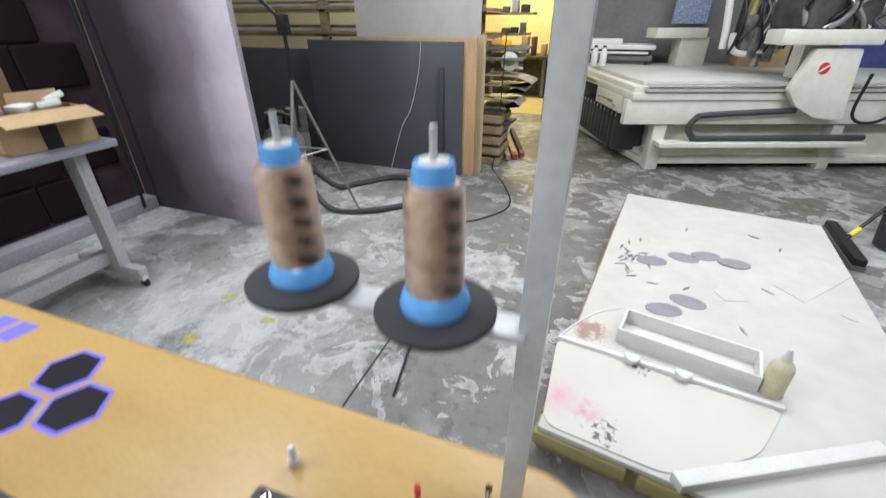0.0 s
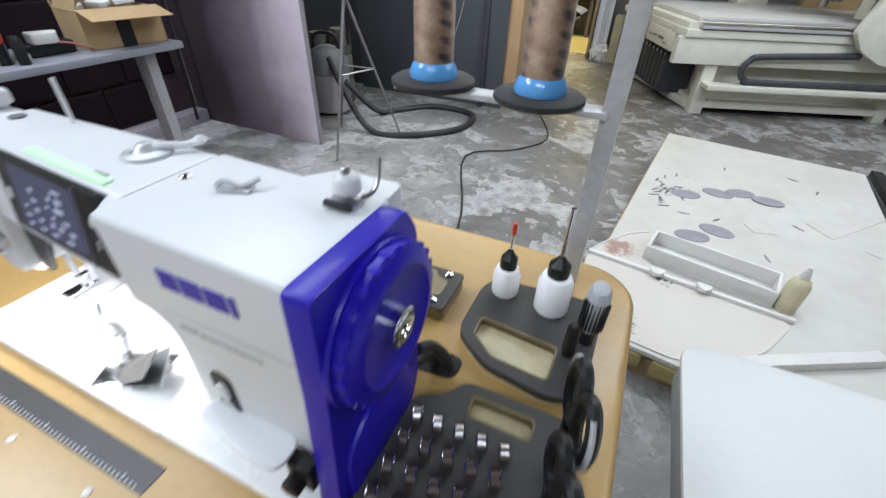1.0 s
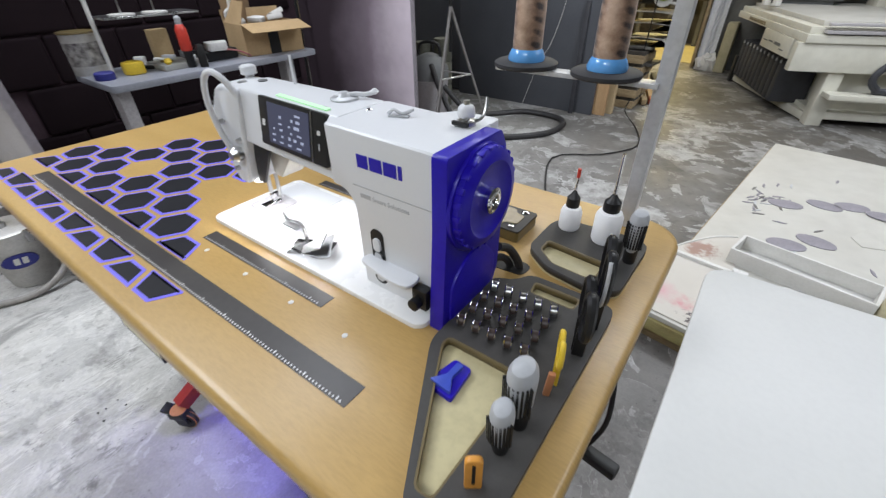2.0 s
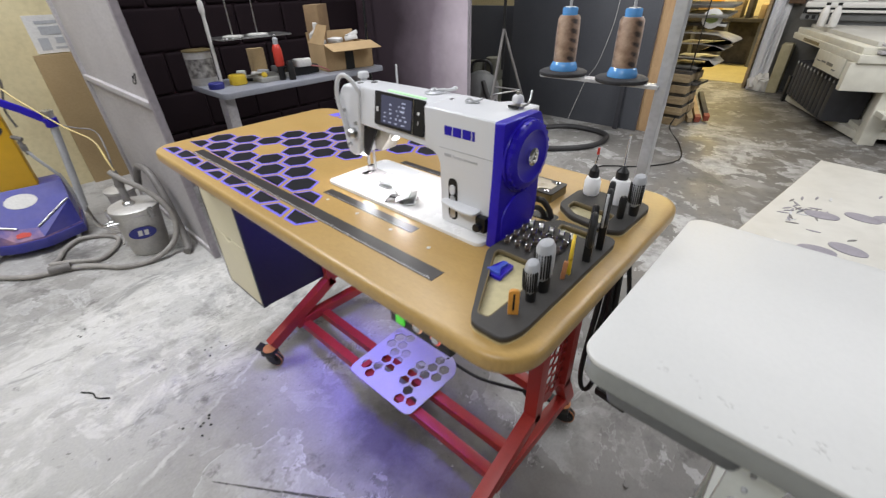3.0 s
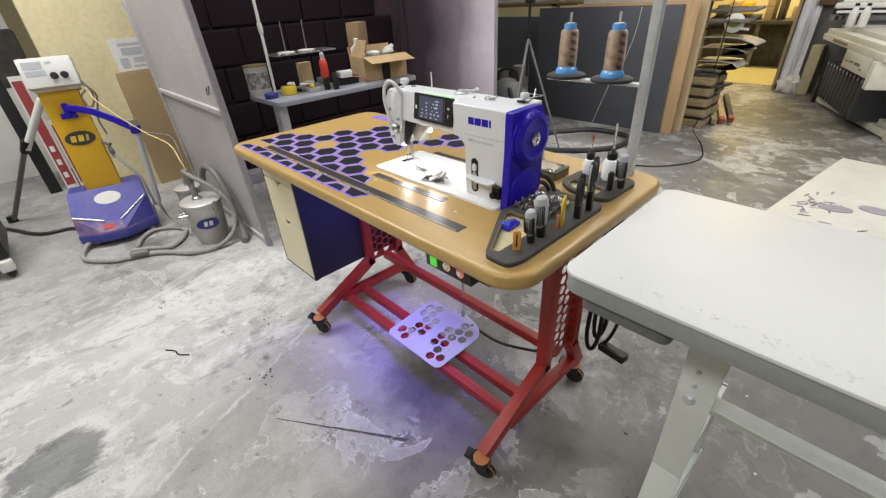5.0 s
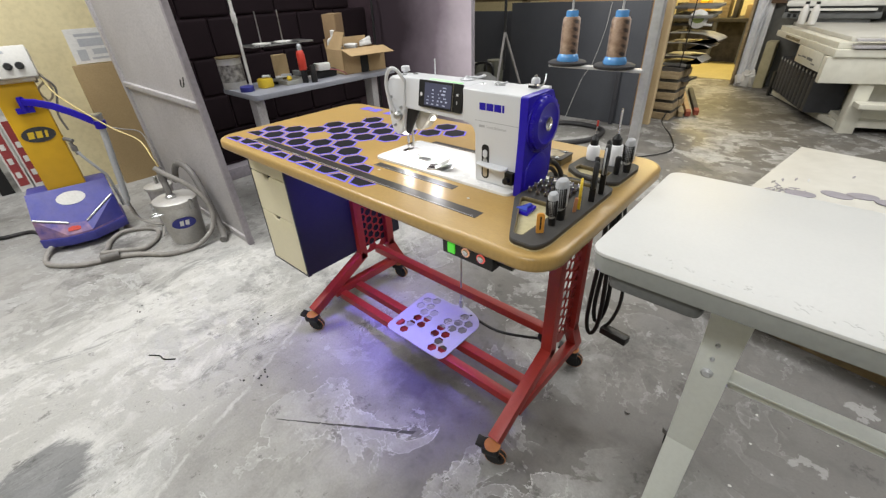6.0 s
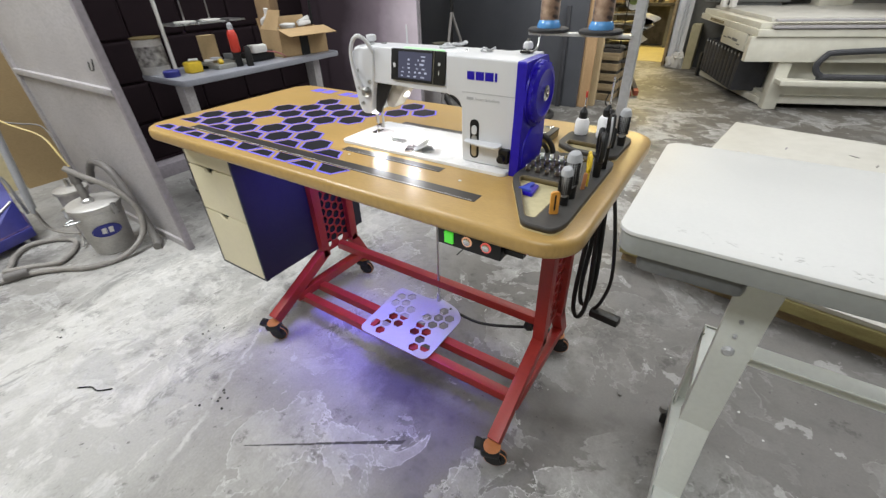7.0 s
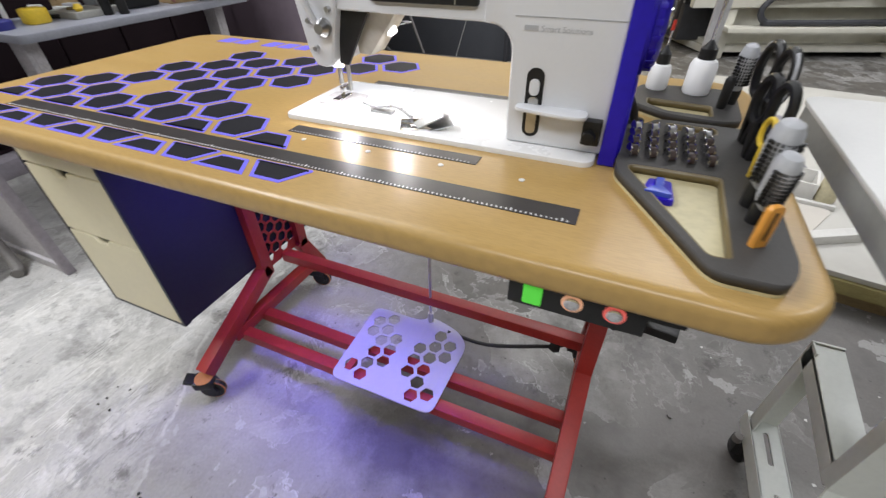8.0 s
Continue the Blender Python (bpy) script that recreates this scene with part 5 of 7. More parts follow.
for k, pts in enumerate((((-3.04, -0.515, 1.07), (-3.03, -0.485, 1.02), (-3.03, -0.470, 0.965), (-3.04, -0.485, 0.905), (-3.06, -0.515, 0.885), (-3.06, -0.53, 0.95), (-3.03, -0.495, 0.99)),
                         ((-3.05, -0.515, 1.04), (-3.02, -0.475, 1.00), (-3.02, -0.455, 0.95), (-3.03, -0.475, 0.88), (-3.05, -0.500, 0.80), (-3.05, -0.49, 0.70)))):
    part("cable", Shape().tube(pts, 0.006), (surface("beige_cable", (0.42, 0.36, 0.27), None, 0.6), GREYHOSE)[k], kci, "looped beige cable")
part("side_tap", Shape().rod((-3.04, -0.535, 0.655), (-3.0, -0.500, 0.640), 0.012).rod((-3.02, -0.515, 0.63), (-3.0, -0.505, 0.55), 0.011).box(-3.03, -2.995, -0.525, -0.495, 0.575, 0.605), GREYHOSE, kci, "small dark tap beside the column", bevel=0.002)
part("side_pipe", Shape().tube([(-3.0, -0.505, 0.57), (-2.99, -0.485, 0.52), (-2.98, -0.435, 0.42), (-2.98, -0.415, 0.36), (-3.0, -0.40, 0.15)], 0.009), GREYGRIP, kci, "pale pipe down the side")
single("yellow_hose", Shape().tube([(-3.04, -0.50, 1.03), (-2.96, -0.475, 0.925), (-2.85, -0.395, 0.81), (-2.74, -0.31, 0.71), (-2.60, -0.236, 0.645), (-2.48, -0.232, 0.555), (-2.445, -0.225, 0.49)], 0.0042), surface("dusty_yellow_hose", (0.66, 0.52, 0.20), (0.58, 0.46, 0.22), 0.5), (-2.8, -0.3, 0.5), "yellow air line from console to hopper", "hose")
single("air_line", Shape().tube([(-2.86, -0.35, 0.72), (-2.75, -0.27, 0.70), (-2.66, -0.20, 0.68), (-2.57, -0.20, 0.60), (-2.47, -0.225, 0.50)], 0.004), GREYHOSE, (-2.66, -0.25, 0.5), "thin grey air line to the hopper", "hose")
single("grey_hose", Shape().tube([(-3.10, -0.80, 0.045), (-3.30, -0.88, 0.014), (-3.43, -0.93, 0.014), (-3.50, -1.11, 0.014), (-3.80, -1.27, 0.014), (-4.1, -1.45, 0.014)], 0.013), HOSE, (-3.4, -1.0, 0), "dark hose lying across the floor", "hose")
DUSTHOSE = surface("dusty_grey_hose", (0.36, 0.34, 0.315), (0.24, 0.225, 0.21), 0.65, scale=14, bump=0.1)
single("powder_hose", Shape().tube([(-2.96, -0.83, 0.06), (-2.91, -0.90, 0.03), (-2.81, -0.935, 0.016), (-2.70, -0.905, 0.016), (-2.56, -0.777, 0.016), (-2.50, -0.62, 0.016), (-2.40, -0.50, 0.016), (-2.27, -0.40, 0.016), (-2.22, -0.25, 0.02), (-2.245, -0.12, 0.08), (-2.27, -0.075, 0.19), (-2.30, -0.09, 0.29), (-2.36, -0.14, 0.38), (-2.42, -0.21, 0.45), (-2.46, -0.25, 0.50)], 0.015, smooth=6), DUSTHOSE, (-2.6, -0.5, 0), "dusty grey powder hose hanging over the hopper", "hose")
single("hose_loop", Shape().tube([(-2.56, -0.68, 0.044), (-2.66, -0.64, 0.02), (-2.78, -0.59, 0.016), (-2.86, -0.50, 0.016), (-2.80, -0.38, 0.016), (-2.69, -0.33, 0.016), (-2.57, -0.37, 0.016), (-2.48, -0.47, 0.016), (-2.50, -0.58, 0.044), (-2.56, -0.68, 0.048)], 0.014, smooth=6), DUSTHOSE, (-2.6, -0.5, 0), "loop of dusty grey hose on the floor", "hose")
single("hose_tie", Shape().rod((-2.53, -0.70, 0.03), (-2.495, -0.605, 0.03), 0.024), GREYHOSE, (-2.51, -0.65, 0.006), "dark tape tie round the hoses", "tie")
single("standing_hose", Shape().tube([(-2.72, -0.10, 0.30), (-2.66, -0.085, 0.41), (-2.58, -0.075, 0.45), (-2.46, -0.065, 0.43), (-2.37, -0.06, 0.33), (-2.28, -0.06, 0.15), (-2.20, -0.075, 0.03), (-2.16, -0.10, 0.02)], 0.021, smooth=5), GREYHOSE, (-2.45, -0.07, 0), "thick grey hose arched against the gate", "hose")
HX, HY = -2.420, -0.215
pot = thing("powder_hopper", (HX, HY, 0), "dusty steel powder hopper with clamp lid and hoses", "hopper")
PM = Matrix.Translation((HX, HY, 0))
DRUMSTEEL = surface("dusty_bright_steel", (0.60, 0.585, 0.56), (0.46, 0.445, 0.425), 0.42, 0.35, scale=9, wear=0.05)
part("drum", Shape().lathe([(0.094, 0), (0.100, 0.006), (0.104, 0.045), (0.106, 0.048), (0.121, 0.262), (0.127, 0.266), (0.127, 0.278)], 36, PM), DRUMSTEEL, pot, "dusty steel drum")
part("lid", Shape().lathe([(0.130, 0.276), (0.132, 0.280), (0.132, 0.294), (0.118, 0.302), (0.05, 0.306)], 36, PM), DRUMSTEEL, pot, "dusty steel lid")
for k in (20, 140, 260):
    part("lid_clamp", Shape().box(0.124, 0.142, -0.012, 0.012, 0.235, 0.300, PM @ pose(0, 0, 0, 0, 0, k)), STEEL, pot, "steel lid clamp", bevel=0.003)
part("riser", Shape().rod((HX + 0.01, HY - 0.02, 0.30), (HX - 0.03, HY - 0.015, 0.42), 0.019).rod((HX - 0.03, HY - 0.015, 0.41), (HX - 0.035, HY - 0.015, 0.50), 0.026, 0.015), GREYHOSE, pot, "dark riser pipe", bevel=0.002)
part("riser_nut", Shape().lathe([(0.030, 0.300), (0.030, 0.322), (0.022, 0.328)], 8, Matrix.Translation((HX + 0.008, HY - 0.02, 0))), STEEL, pot)
part("hopper_badge", Shape().prism([(1.15 * x, 1.05 * y) for x, y in OVAL], 0, 0.010, PM @ pose(0.108, -0.028, 0.160, 86, 0, 75)), NAVY, pot, "dark oval badge")
for x in (-0.026, 0.006):
    part("badge_mark", Shape().prism([(x, -0.016), (x + 0.022, -0.016), (x + 0.026, 0.016), (x + 0.004, 0.016)], 0.009, 0.0112, PM @ pose(0.108, -0.028, 0.160, 86, 0, 75)), PAPER, pot, "plain pale bar")
part("handle", Shape().tube([(HX + 0.02, HY - 0.122, 0.24), (HX + 0.02, HY - 0.165, 0.235), (HX + 0.045, HY - 0.170, 0.235), (HX + 0.06, HY - 0.108, 0.235)], 0.006), STEEL, pot, "bent steel handle")
cup = thing("small_hopper", (-2.80, -0.195, 0), "smaller dusty steel hopper behind the larger one", "hopper")
part("drum", Shape().lathe([(0.066, 0), (0.070, 0.01), (0.078, 0.262), (0.083, 0.266)], 28, Matrix.Translation((-2.80, -0.195, 0))), PALESTEEL, cup)
part("lid", Shape().lathe([(0.088, 0.264), (0.090, 0.268), (0.088, 0.282), (0.05, 0.292), (0.02, 0.294)], 28, Matrix.Translation((-2.80, -0.195, 0))), DRUMSTEEL, cup, "dusty lid")
part("lid_stud", Shape().lathe([(0.012, 0.292), (0.012, 0.335), (0.006, 0.345)], 12, Matrix.Translation((-2.80, -0.195, 0))), STEEL, cup)
for pts in (((-2.84, -0.40, 0.20), (-2.80, -0.39, 0.10), (-2.72, -0.33, 0.06), (-2.60, -0.29, 0.08), (-2.53, -0.28, 0.16)), ((-2.86, -0.39, 0.22), (-2.84, -0.37, 0.08), (-2.75, -0.29, 0.03), (-2.62, -0.30, 0.05), (-2.55, -0.33, 0.02))):
    single("thin_lead", Shape().tube(pts, 0.006), DUSTHOSE, (-2.7, -0.32, 0), "thin dusty lead between gun and hopper", "cable")
single("kraft_board", Shape().box(-3.99, -3.95, -0.175, 0.30, 0, 0.973), TAN, (-3.97, 0.0, 0), "brown kraft board leaning on the beige wall", "board")
single("beige_partition", Shape().box(-4.12, -4.0, -0.585, 0.6, 0, 2.6), BEIGE, (-4.05, 0.0, 0), "beige painted partition", "wall", kind="structure")
note = thing("notice_sheet", (-3.99, 0.02, 0.98), "grey printed notice taped to the beige partition", "notice")
part("sheet", Shape().box(-3.998, -3.992, -0.135, 0.165, 0.98, 1.225), PAPER, note)
for k, (y0, y1, z0, z1) in enumerate(((-0.08, 0.14, 1.17, 1.19), (-0.07, 0.12, 1.10, 1.155), (-0.10, -0.04, 1.0, 1.08), (0.0, 0.14, 1.04, 1.08), (-0.02, 0.10, 1.005, 1.02))):
    part("print_block", Shape().box(-3.992, -3.9905, y0, y1, z0, z1), GREYGRIP, note)
single("white_laminate_board", Shape().box(-5.4, -5.34, -3.0, -0.60, 0.0, 0.84), OFFWHITE, (-5.37, -1.8, 0), "white laminate board standing behind the coating unit", "board", bevel=0.004)
single("black_cover", Shape().box(-5.75, -5.5, -3.0, -0.62, 0, 1.33), DARKMESS, (-5.6, -1.8, 0), "black draped rack behind the white panel", "rack", bevel=0.03)
single("white_carton", Shape().box(-5.74, -5.52, -3.0, -0.64, 1.332, 2.1), OFFWHITE, (-5.63, -1.8, 1.332), "white carton stacked on the black rack", "box", bevel=0.01)
BRICKRED = surface("faded_red_print", (0.34, 0.05, 0.05), (0.26, 0.04, 0.045), 0.5, wear=0.1)
for y, h in ((-0.79, 1.0), (-0.685, 0.62)):
    sb = thing("striped_board", (-4.5, y, 0), "faded red board with white edges leaning on the partition", "board", "leaning boards")
    LM = pose(-4.52, y, 0, 0, -4, 0)
    part("board_face", Shape().box(-0.012, 0.012, -0.045, 0.045, 0, h, LM), PAPER, sb)
    part("red_panel", Shape().box(0.0125, 0.015, -0.034, 0.034, 0.05, h - 0.04, LM), BRICKRED, sb, "faded red panel")
    for k in range(3):
        part("white_block", Shape().box(0.0155, 0.017, -0.02, 0.012, 0.12 + 0.12 * k, 0.17 + 0.12 * k, LM), PAPER, sb)
single("black_board", Shape().box(-0.015, 0.015, -0.045, 0.045, 0, 1.05, pose(-4.55, -0.92, 0, 0, -4, 0)), BLACK, (-4.55, -0.92, 0), "narrow black board leaning beside the red ones", "board", "leaning boards", bevel=0.003)
tl = thing("light_stand", (-3.95, -1.2, 0), "dark jointed light stand beside the coating unit", "stand")
part("lower_leg", Shape().rod((-4.02, -1.25, 0.0), (-3.6, -0.93, 0.62), 0.017), DARKGREY, tl)
part("upper_leg", Shape().rod((-3.6, -0.93, 0.60), (-3.48, -0.72, 0.92), 0.024), GREYPAINT, tl)
part("joint", Shape().rod((-3.62, -0.945, 0.58), (-3.58, -0.91, 0.66), 0.03), BLACK, tl)
part("rubber_foot", Shape().lathe([(0.035, 0), (0.03, 0.05)], 16, Matrix.Translation((-4.02, -1.25, 0))), BLACK, tl)
cart = thing("striped_trolley", (-3.1, -1.45, 0), "black and yellow striped trolley on white castors", "trolley")
part("body", Shape().box(-3.43, -2.90, -1.75, -1.25, 0.12, 0.6), BLACK, cart, bevel=0.02)
part("yellow_band", Shape().box(-3.3, -2.896, -1.74, -1.246, 0.24, 0.33), LEMON, cart, bevel=0.01)
part("castor", Shape().lathe([(0.035, -0.015), (0.045, 0), (0.035, 0.015)], 18, pose(-2.90, -1.29, 0.045, 90, 0, 30)), BLACK, cart)
part("castor_fork", Shape().box(-2.94, -2.86, -1.325, -1.255, 0.05, 0.12), OFFWHITE, cart, "white castor bracket", bevel=0.01)

# ---- board stack and lumber at the back ----
single("dark_board", Shape().box(-2.66, -1.05, 3.98, 4.02, 0, 1.21), BOARD, (-1.85, 4.0, 0), "slate blue painted board standing on edge", "board", "standing boards", bevel=0.002)
single("dark_board", Shape().box(-3.7, -2.4, 4.08, 4.12, 0, 1.12), BOARD, (-3.0, 4.1, 0), "lower slate painted board behind the first", "board", "standing boards", bevel=0.002)
single("plywood_sheet", Shape().box(-2.2, -0.935, 4.03, 4.06, 0, 1.24), PINE, (-1.5, 4.05, 0), "tan plywood sheet standing behind dark boards", "board", "standing boards", bevel=0.002)
single("pale_batten", Shape().box(-0.955, -0.895, 4.13, 4.2, 0, 1.26), surface("pale_sawn_pine", (0.58, 0.45, 0.27), (0.48, 0.36, 0.20), 0.65, scale=3, stretch=(6, 6, 1)), (-0.92, 4.16, 0), "pale pine batten at the end of the stack", "batten")
single("white_sheet", Shape().box(-2.25, -0.97, 4.25, 4.28, 0, 1.75), SHEET, (-1.6, 4.26, 0), "large white sheet standing behind the boards", "board")
lum = thing("lumber_rack", (-2.6, 5.0, 0), "timber rack loaded with boards behind the stack", "rack")
for x in (-4.6, -3.0, -1.2):
    part("upright", Shape().box(x - 0.04, x + 0.04, 4.8, 4.88, 0, 2.4), OLDPINE, lum)
for z in (1.2, 1.45, 1.7, 1.95):
    part("shelf", Shape().box(-4.8, -1.0, 4.8, 5.3, z, z + 0.03), OLDPINE, lum)
    for i in range(4):
        part("plank", Shape().box(-4.7 + 0.1 * i, -1.1 - 0.2 * i, 4.78 + 0.12 * i, 4.87 + 0.12 * i, z + 0.03, z + 0.06 + 0.03 * (i % 3)), SHEET if i % 2 else OLDPINE, lum)
tri = thing("camera_tripod", (-1.75, 2.3, 0), "thin black tripod standing by the booth panel", "tripod")
for q in ((-1.71, 2.18, 0), (-1.52, 2.82, 0), (-2.09, 2.77, 0)):
    part("leg", Shape().rod((-1.80, 2.58, 1.03), q, 0.012, 0.008), GREYHOSE, tri)
part("column", Shape().rod((-1.80, 2.58, 0.72), (-1.80, 2.58, 1.34), 0.012), BLACK, tri)
part("brace", Shape().rod((-1.76, 2.39, 0.55), (-1.67, 2.69, 0.55), 0.006).rod((-1.67, 2.69, 0.55), (-1.935, 2.67, 0.55), 0.006), STEEL, tri)
part("clamp_head", Shape().box(-1.83, -1.77, 2.55, 2.61, 1.30, 1.42).rod((-1.80, 2.58, 1.38), (-1.92, 2.52, 1.52), 0.012), BLACK, tri, bevel=0.005)
single("floor_hose", Shape().tube([(-2.32, 3.0, 0.5), (-2.15, 2.92, 0.3), (-1.80, 2.78, 0.03), (-1.45, 2.85, 0.025), (-1.15, 3.2, 0.025), (-1.2, 3.6, 0.025), (-1.6, 3.65, 0.025), (-1.85, 3.4, 0.025), (-2.0, 3.2, 0.05), (-2.25, 3.1, 0.3)], 0.026, smooth=6), HOSE, (-1.6, 3.2, 0), "thick black vacuum hose looped on the floor", "hose")
DUSTYDRUM = surface("dusty_green_drum", (0.16, 0.16, 0.12), (0.07, 0.07, 0.055), 0.7, scale=7, wear=0.3)
for x, y, h in ((-2.72, 3.4, 0.62), (-2.52, 3.46, 0.66)):
    single("paint_drum", Shape().lathe([(0.09, 0), (0.095, 0.01), (0.095, h * 0.3), (0.085, h * 0.33), (0.095, h * 0.36), (0.095, h * 0.64), (0.085, h * 0.67), (0.095, h * 0.7), (0.09, h)], 20, Matrix.Translation((x, y, 0))), DUSTYDRUM, (x, y, 0), "dusty grey green ribbed drum behind the vacuum", "drum", "drums behind the vacuum")
vac = thing("shop_vacuum", (-2.42, 3.1, 0), "grey workshop vacuum half hidden by the booth panel", "vacuum")
part("drum", Shape().lathe([(0.17, 0.03), (0.18, 0.05), (0.18, 0.34), (0.19, 0.36)], 28, Matrix.Translation((-2.42, 3.1, 0))), PALESTEEL, vac)
part("motor_head", Shape().lathe([(0.19, 0.36), (0.18, 0.46), (0.12, 0.55), (0.05, 0.58)], 28, Matrix.Translation((-2.42, 3.1, 0))), DARKGREY, vac)
part("handle", Shape().tube([(-2.52, 3.05, 0.5), (-2.50, 3.07, 0.66), (-2.34, 3.13, 0.66), (-2.32, 3.15, 0.5)], 0.015), BLACK, vac)
single("floor_cable", Shape().tube([(-0.45, 1.2, 0.01), (-0.6, 1.9, 0.01), (-0.9, 2.7, 0.01), (-0.6, 3.0, 0.01), (-0.42, 3.35, 0.01), (-0.55, 3.8, 0.01), (-0.8, 4.3, 0.01), (-0.8, 4.45, 0.2), (-0.78, 4.5, 1.3)], 0.0055), BLACK, (-0.6, 3.0, 0), "thin black cable trailing over the floor", "cable")
pal = thing("timber_stack", (-0.85, 4.6, 0), "stack of rough timber blocks with red offcuts", "timber")
rng = random.Random(31)
for j in range(5):
    for i in range(2):
        dx = rng.uniform(-0.015, 0.015)
        part("block", Shape().box(-0.99 + dx, -0.755 + dx, 4.42 + 0.22 * i, 4.62 + 0.22 * i, 0.11 * j, 0.11 * j + 0.075), OLDPINE, pal, "rough pale block", bevel=0.004)
        part("bearer", Shape().box(-0.98, -0.765, 4.44 + 0.22 * i, 4.6 + 0.22 * i, 0.11 * j + 0.075, 0.11 * j + 0.11), DARKMESS, pal)
REDOXIDE = surface("red_oxide_wood", (0.30, 0.07, 0.035), (0.22, 0.05, 0.03), 0.7)
for i, (a, b) in enumerate((((-0.93, 5.12, 0.12), (-0.70, 4.62, 0.035)), ((-0.86, 5.16, 0.16), (-0.64, 4.68, 0.04)), ((-0.80, 5.22, 0.20), (-0.575, 4.76, 0.045)))):
    o = part("offcut", Shape().bar(a, b, 0.05, 0.055), (OLDPINE, PINE, DARKMESS)[i], pal, "rough offcut leaning on the stack", bevel=0.003)
    if i:
        d = (Vector(b) - Vector(a)).normalized()
        part("painted_end", Shape().bar(Vector(b) - d * 0.06, Vector(b) + d * 0.008, 0.053, 0.058), REDOXIDE, o, "red painted end")
shelf = thing("sheet_pile", (-0.85, 4.75, 0.58), "pile of dark curled sheets on the timber", "sheets")
for k, (z, x1, tilt) in enumerate(((0.56, -0.74, 0), (0.64, -0.70, -3), (0.70, -0.62, 4), (0.80, -0.66, -2), (0.86, -0.60, 3), (0.94, -0.68, 0))):
    part("sheet", Shape().box(-1.02, x1, 4.5 + 0.03 * k, 4.95, 0, 0.025, Matrix.Translation((0, 0, z)) @ pose(0, 0, 0, tilt, 0, 0) @ Matrix.Translation((0, 0, -0.0))), DARKMESS if k % 2 else surface("greyed_sheet", (0.22, 0.21, 0.18), (0.08, 0.075, 0.07), 0.5, scale=5), shelf, bevel=0.006)
rackb = thing("wall_shelf", (-1.0, 5.4, 0), "open timber shelf with tins behind the boards", "shelf")
for x in (-2.1, -1.25):
    part("post", Shape().box(x - 0.03, x + 0.03, 5.3, 5.36, 0, 2.4), OLDPINE, rackb)
for k, z in enumerate((1.22, 1.42, 1.65, 1.9)):
    part("board", Shape().box(-2.0, -0.72 + 0.05 * (k % 2), 5.2, 5.55, z, z + 0.025), OLDPINE, rackb)
    for i in range(3):
        x, w, h = -1.0 + 0.1 * i, rng.uniform(0.05, 0.09), rng.uniform(0.04, 0.12)
        part("stored_tin", Shape().box(x, x + w, 5.22, 5.35, z + 0.025, z + 0.025 + h), rng.choice((DARKMESS, SHEET, OLDPINE, DARKGREY)), rackb, bevel=0.01)
CURLGREY = surface("dusty_curled_sheet", (0.40, 0.39, 0.36), (0.20, 0.19, 0.17), 0.45, scale=6)
for z, reach, droop in ((0.885, -0.50, 0.06), (0.79, -0.56, 0.03), (0.66, -0.60, 0.045)):
    top_line = [(-1.0, z), (-0.80, z + 0.006), (-0.66, z - 0.004), (reach - 0.03, z - droop * 0.7), (reach, z - droop), (reach - 0.02, z - droop - 0.016), (reach - 0.10, z - droop - 0.022), (-0.78, z - droop - 0.03)]
    under = [(x, h - 0.006) for x, h in reversed(top_line)]
    part("curled_sheet", Shape().prism([*under[::-1], *top_line[::-1]][::-1], -4.90, -4.52, UPY(0.0)), CURLGREY, shelf, "curled dusty grey sheet")
gauge = thing("tape_measure", (-0.765, 4.65, 0.92), "round white measuring reel with a green face on the sheets", "tape measure")
part("reel", Shape().lathe([(0.07, 0), (0.088, 0.012), (0.088, 0.045), (0.07, 0.055)], 28, pose(-0.765, 4.65, 1.01, 90, 0, 10)), OFFWHITE, gauge)
part("face", Shape().prism([(0.055 * math.cos(radians(a)), 0.04 * math.sin(radians(a))) for a in range(0, 360, 15)], 0, 0.004, pose(-0.757, 4.594, 1.012, 90, 0, 10)), surface("green_face", (0.22, 0.30, 0.06), (0.30, 0.36, 0.12)), gauge, "green oval face")
part("nozzle", Shape().rod((-0.70, 4.62, 0.96), (-0.62, 4.60, 0.955), 0.012), OFFWHITE, gauge)

# back room seen through the doorway
bench2 = thing("back_bench", (-1.3, 9.2, 0), "dark bench with yellow goods in the back room", "bench")
part("top", Shape().box(-2.9, -0.3, 8.8, 9.6, 0.70, 0.75), DARKMESS, bench2)
# dark block under the bench top stands in for the shade there
part("shade_filler", Shape().box(-2.8, -0.4, 9.1, 9.6, 0.0, 0.70), DARKMESS, bench2)
for i in range(5):
    part("leg", Shape().box(-2.5 + 0.5 * i, -2.44 + 0.5 * i, 8.85, 8.91, 0, 0.70), DARKGREY, bench2)
rng = random.Random(5)
for i in range(10):
    x = -2.2 + 0.19 * i
    h = rng.uniform(0.08, 0.35)
    mat = (DARKMESS, TAN, YELLOW, DARKMESS, OLDPINE, DARKMESS, TAN, PAPER, DARKMESS, YELLOW)[i]
    single("stored_box", Shape().box(x, x + rng.uniform(0.06, 0.15), 8.9, 9.2, 0.75, 0.75 + h), mat, (x, 9.0, 0.75), "yellowish boxed goods on the back bench", "box", "goods on the bench", bevel=0.01)
single("back_partition", Shape().box(-6, 2, 9.9, 10.0, 0, 3.8), BEIGE, (-2, 9.95, 0), "beige wall of the lamp-lit back room", "wall", kind="structure")
jamb = thing("door_1", (-0.55, 7.0, 0), "brown timber door jamb with hung white film", "door", kind="structure")
part("jamb", Shape().box(-0.68, -0.64, 6.98, 7.28, 0, 2.6), OLDPINE, jamb, bevel=0.004)
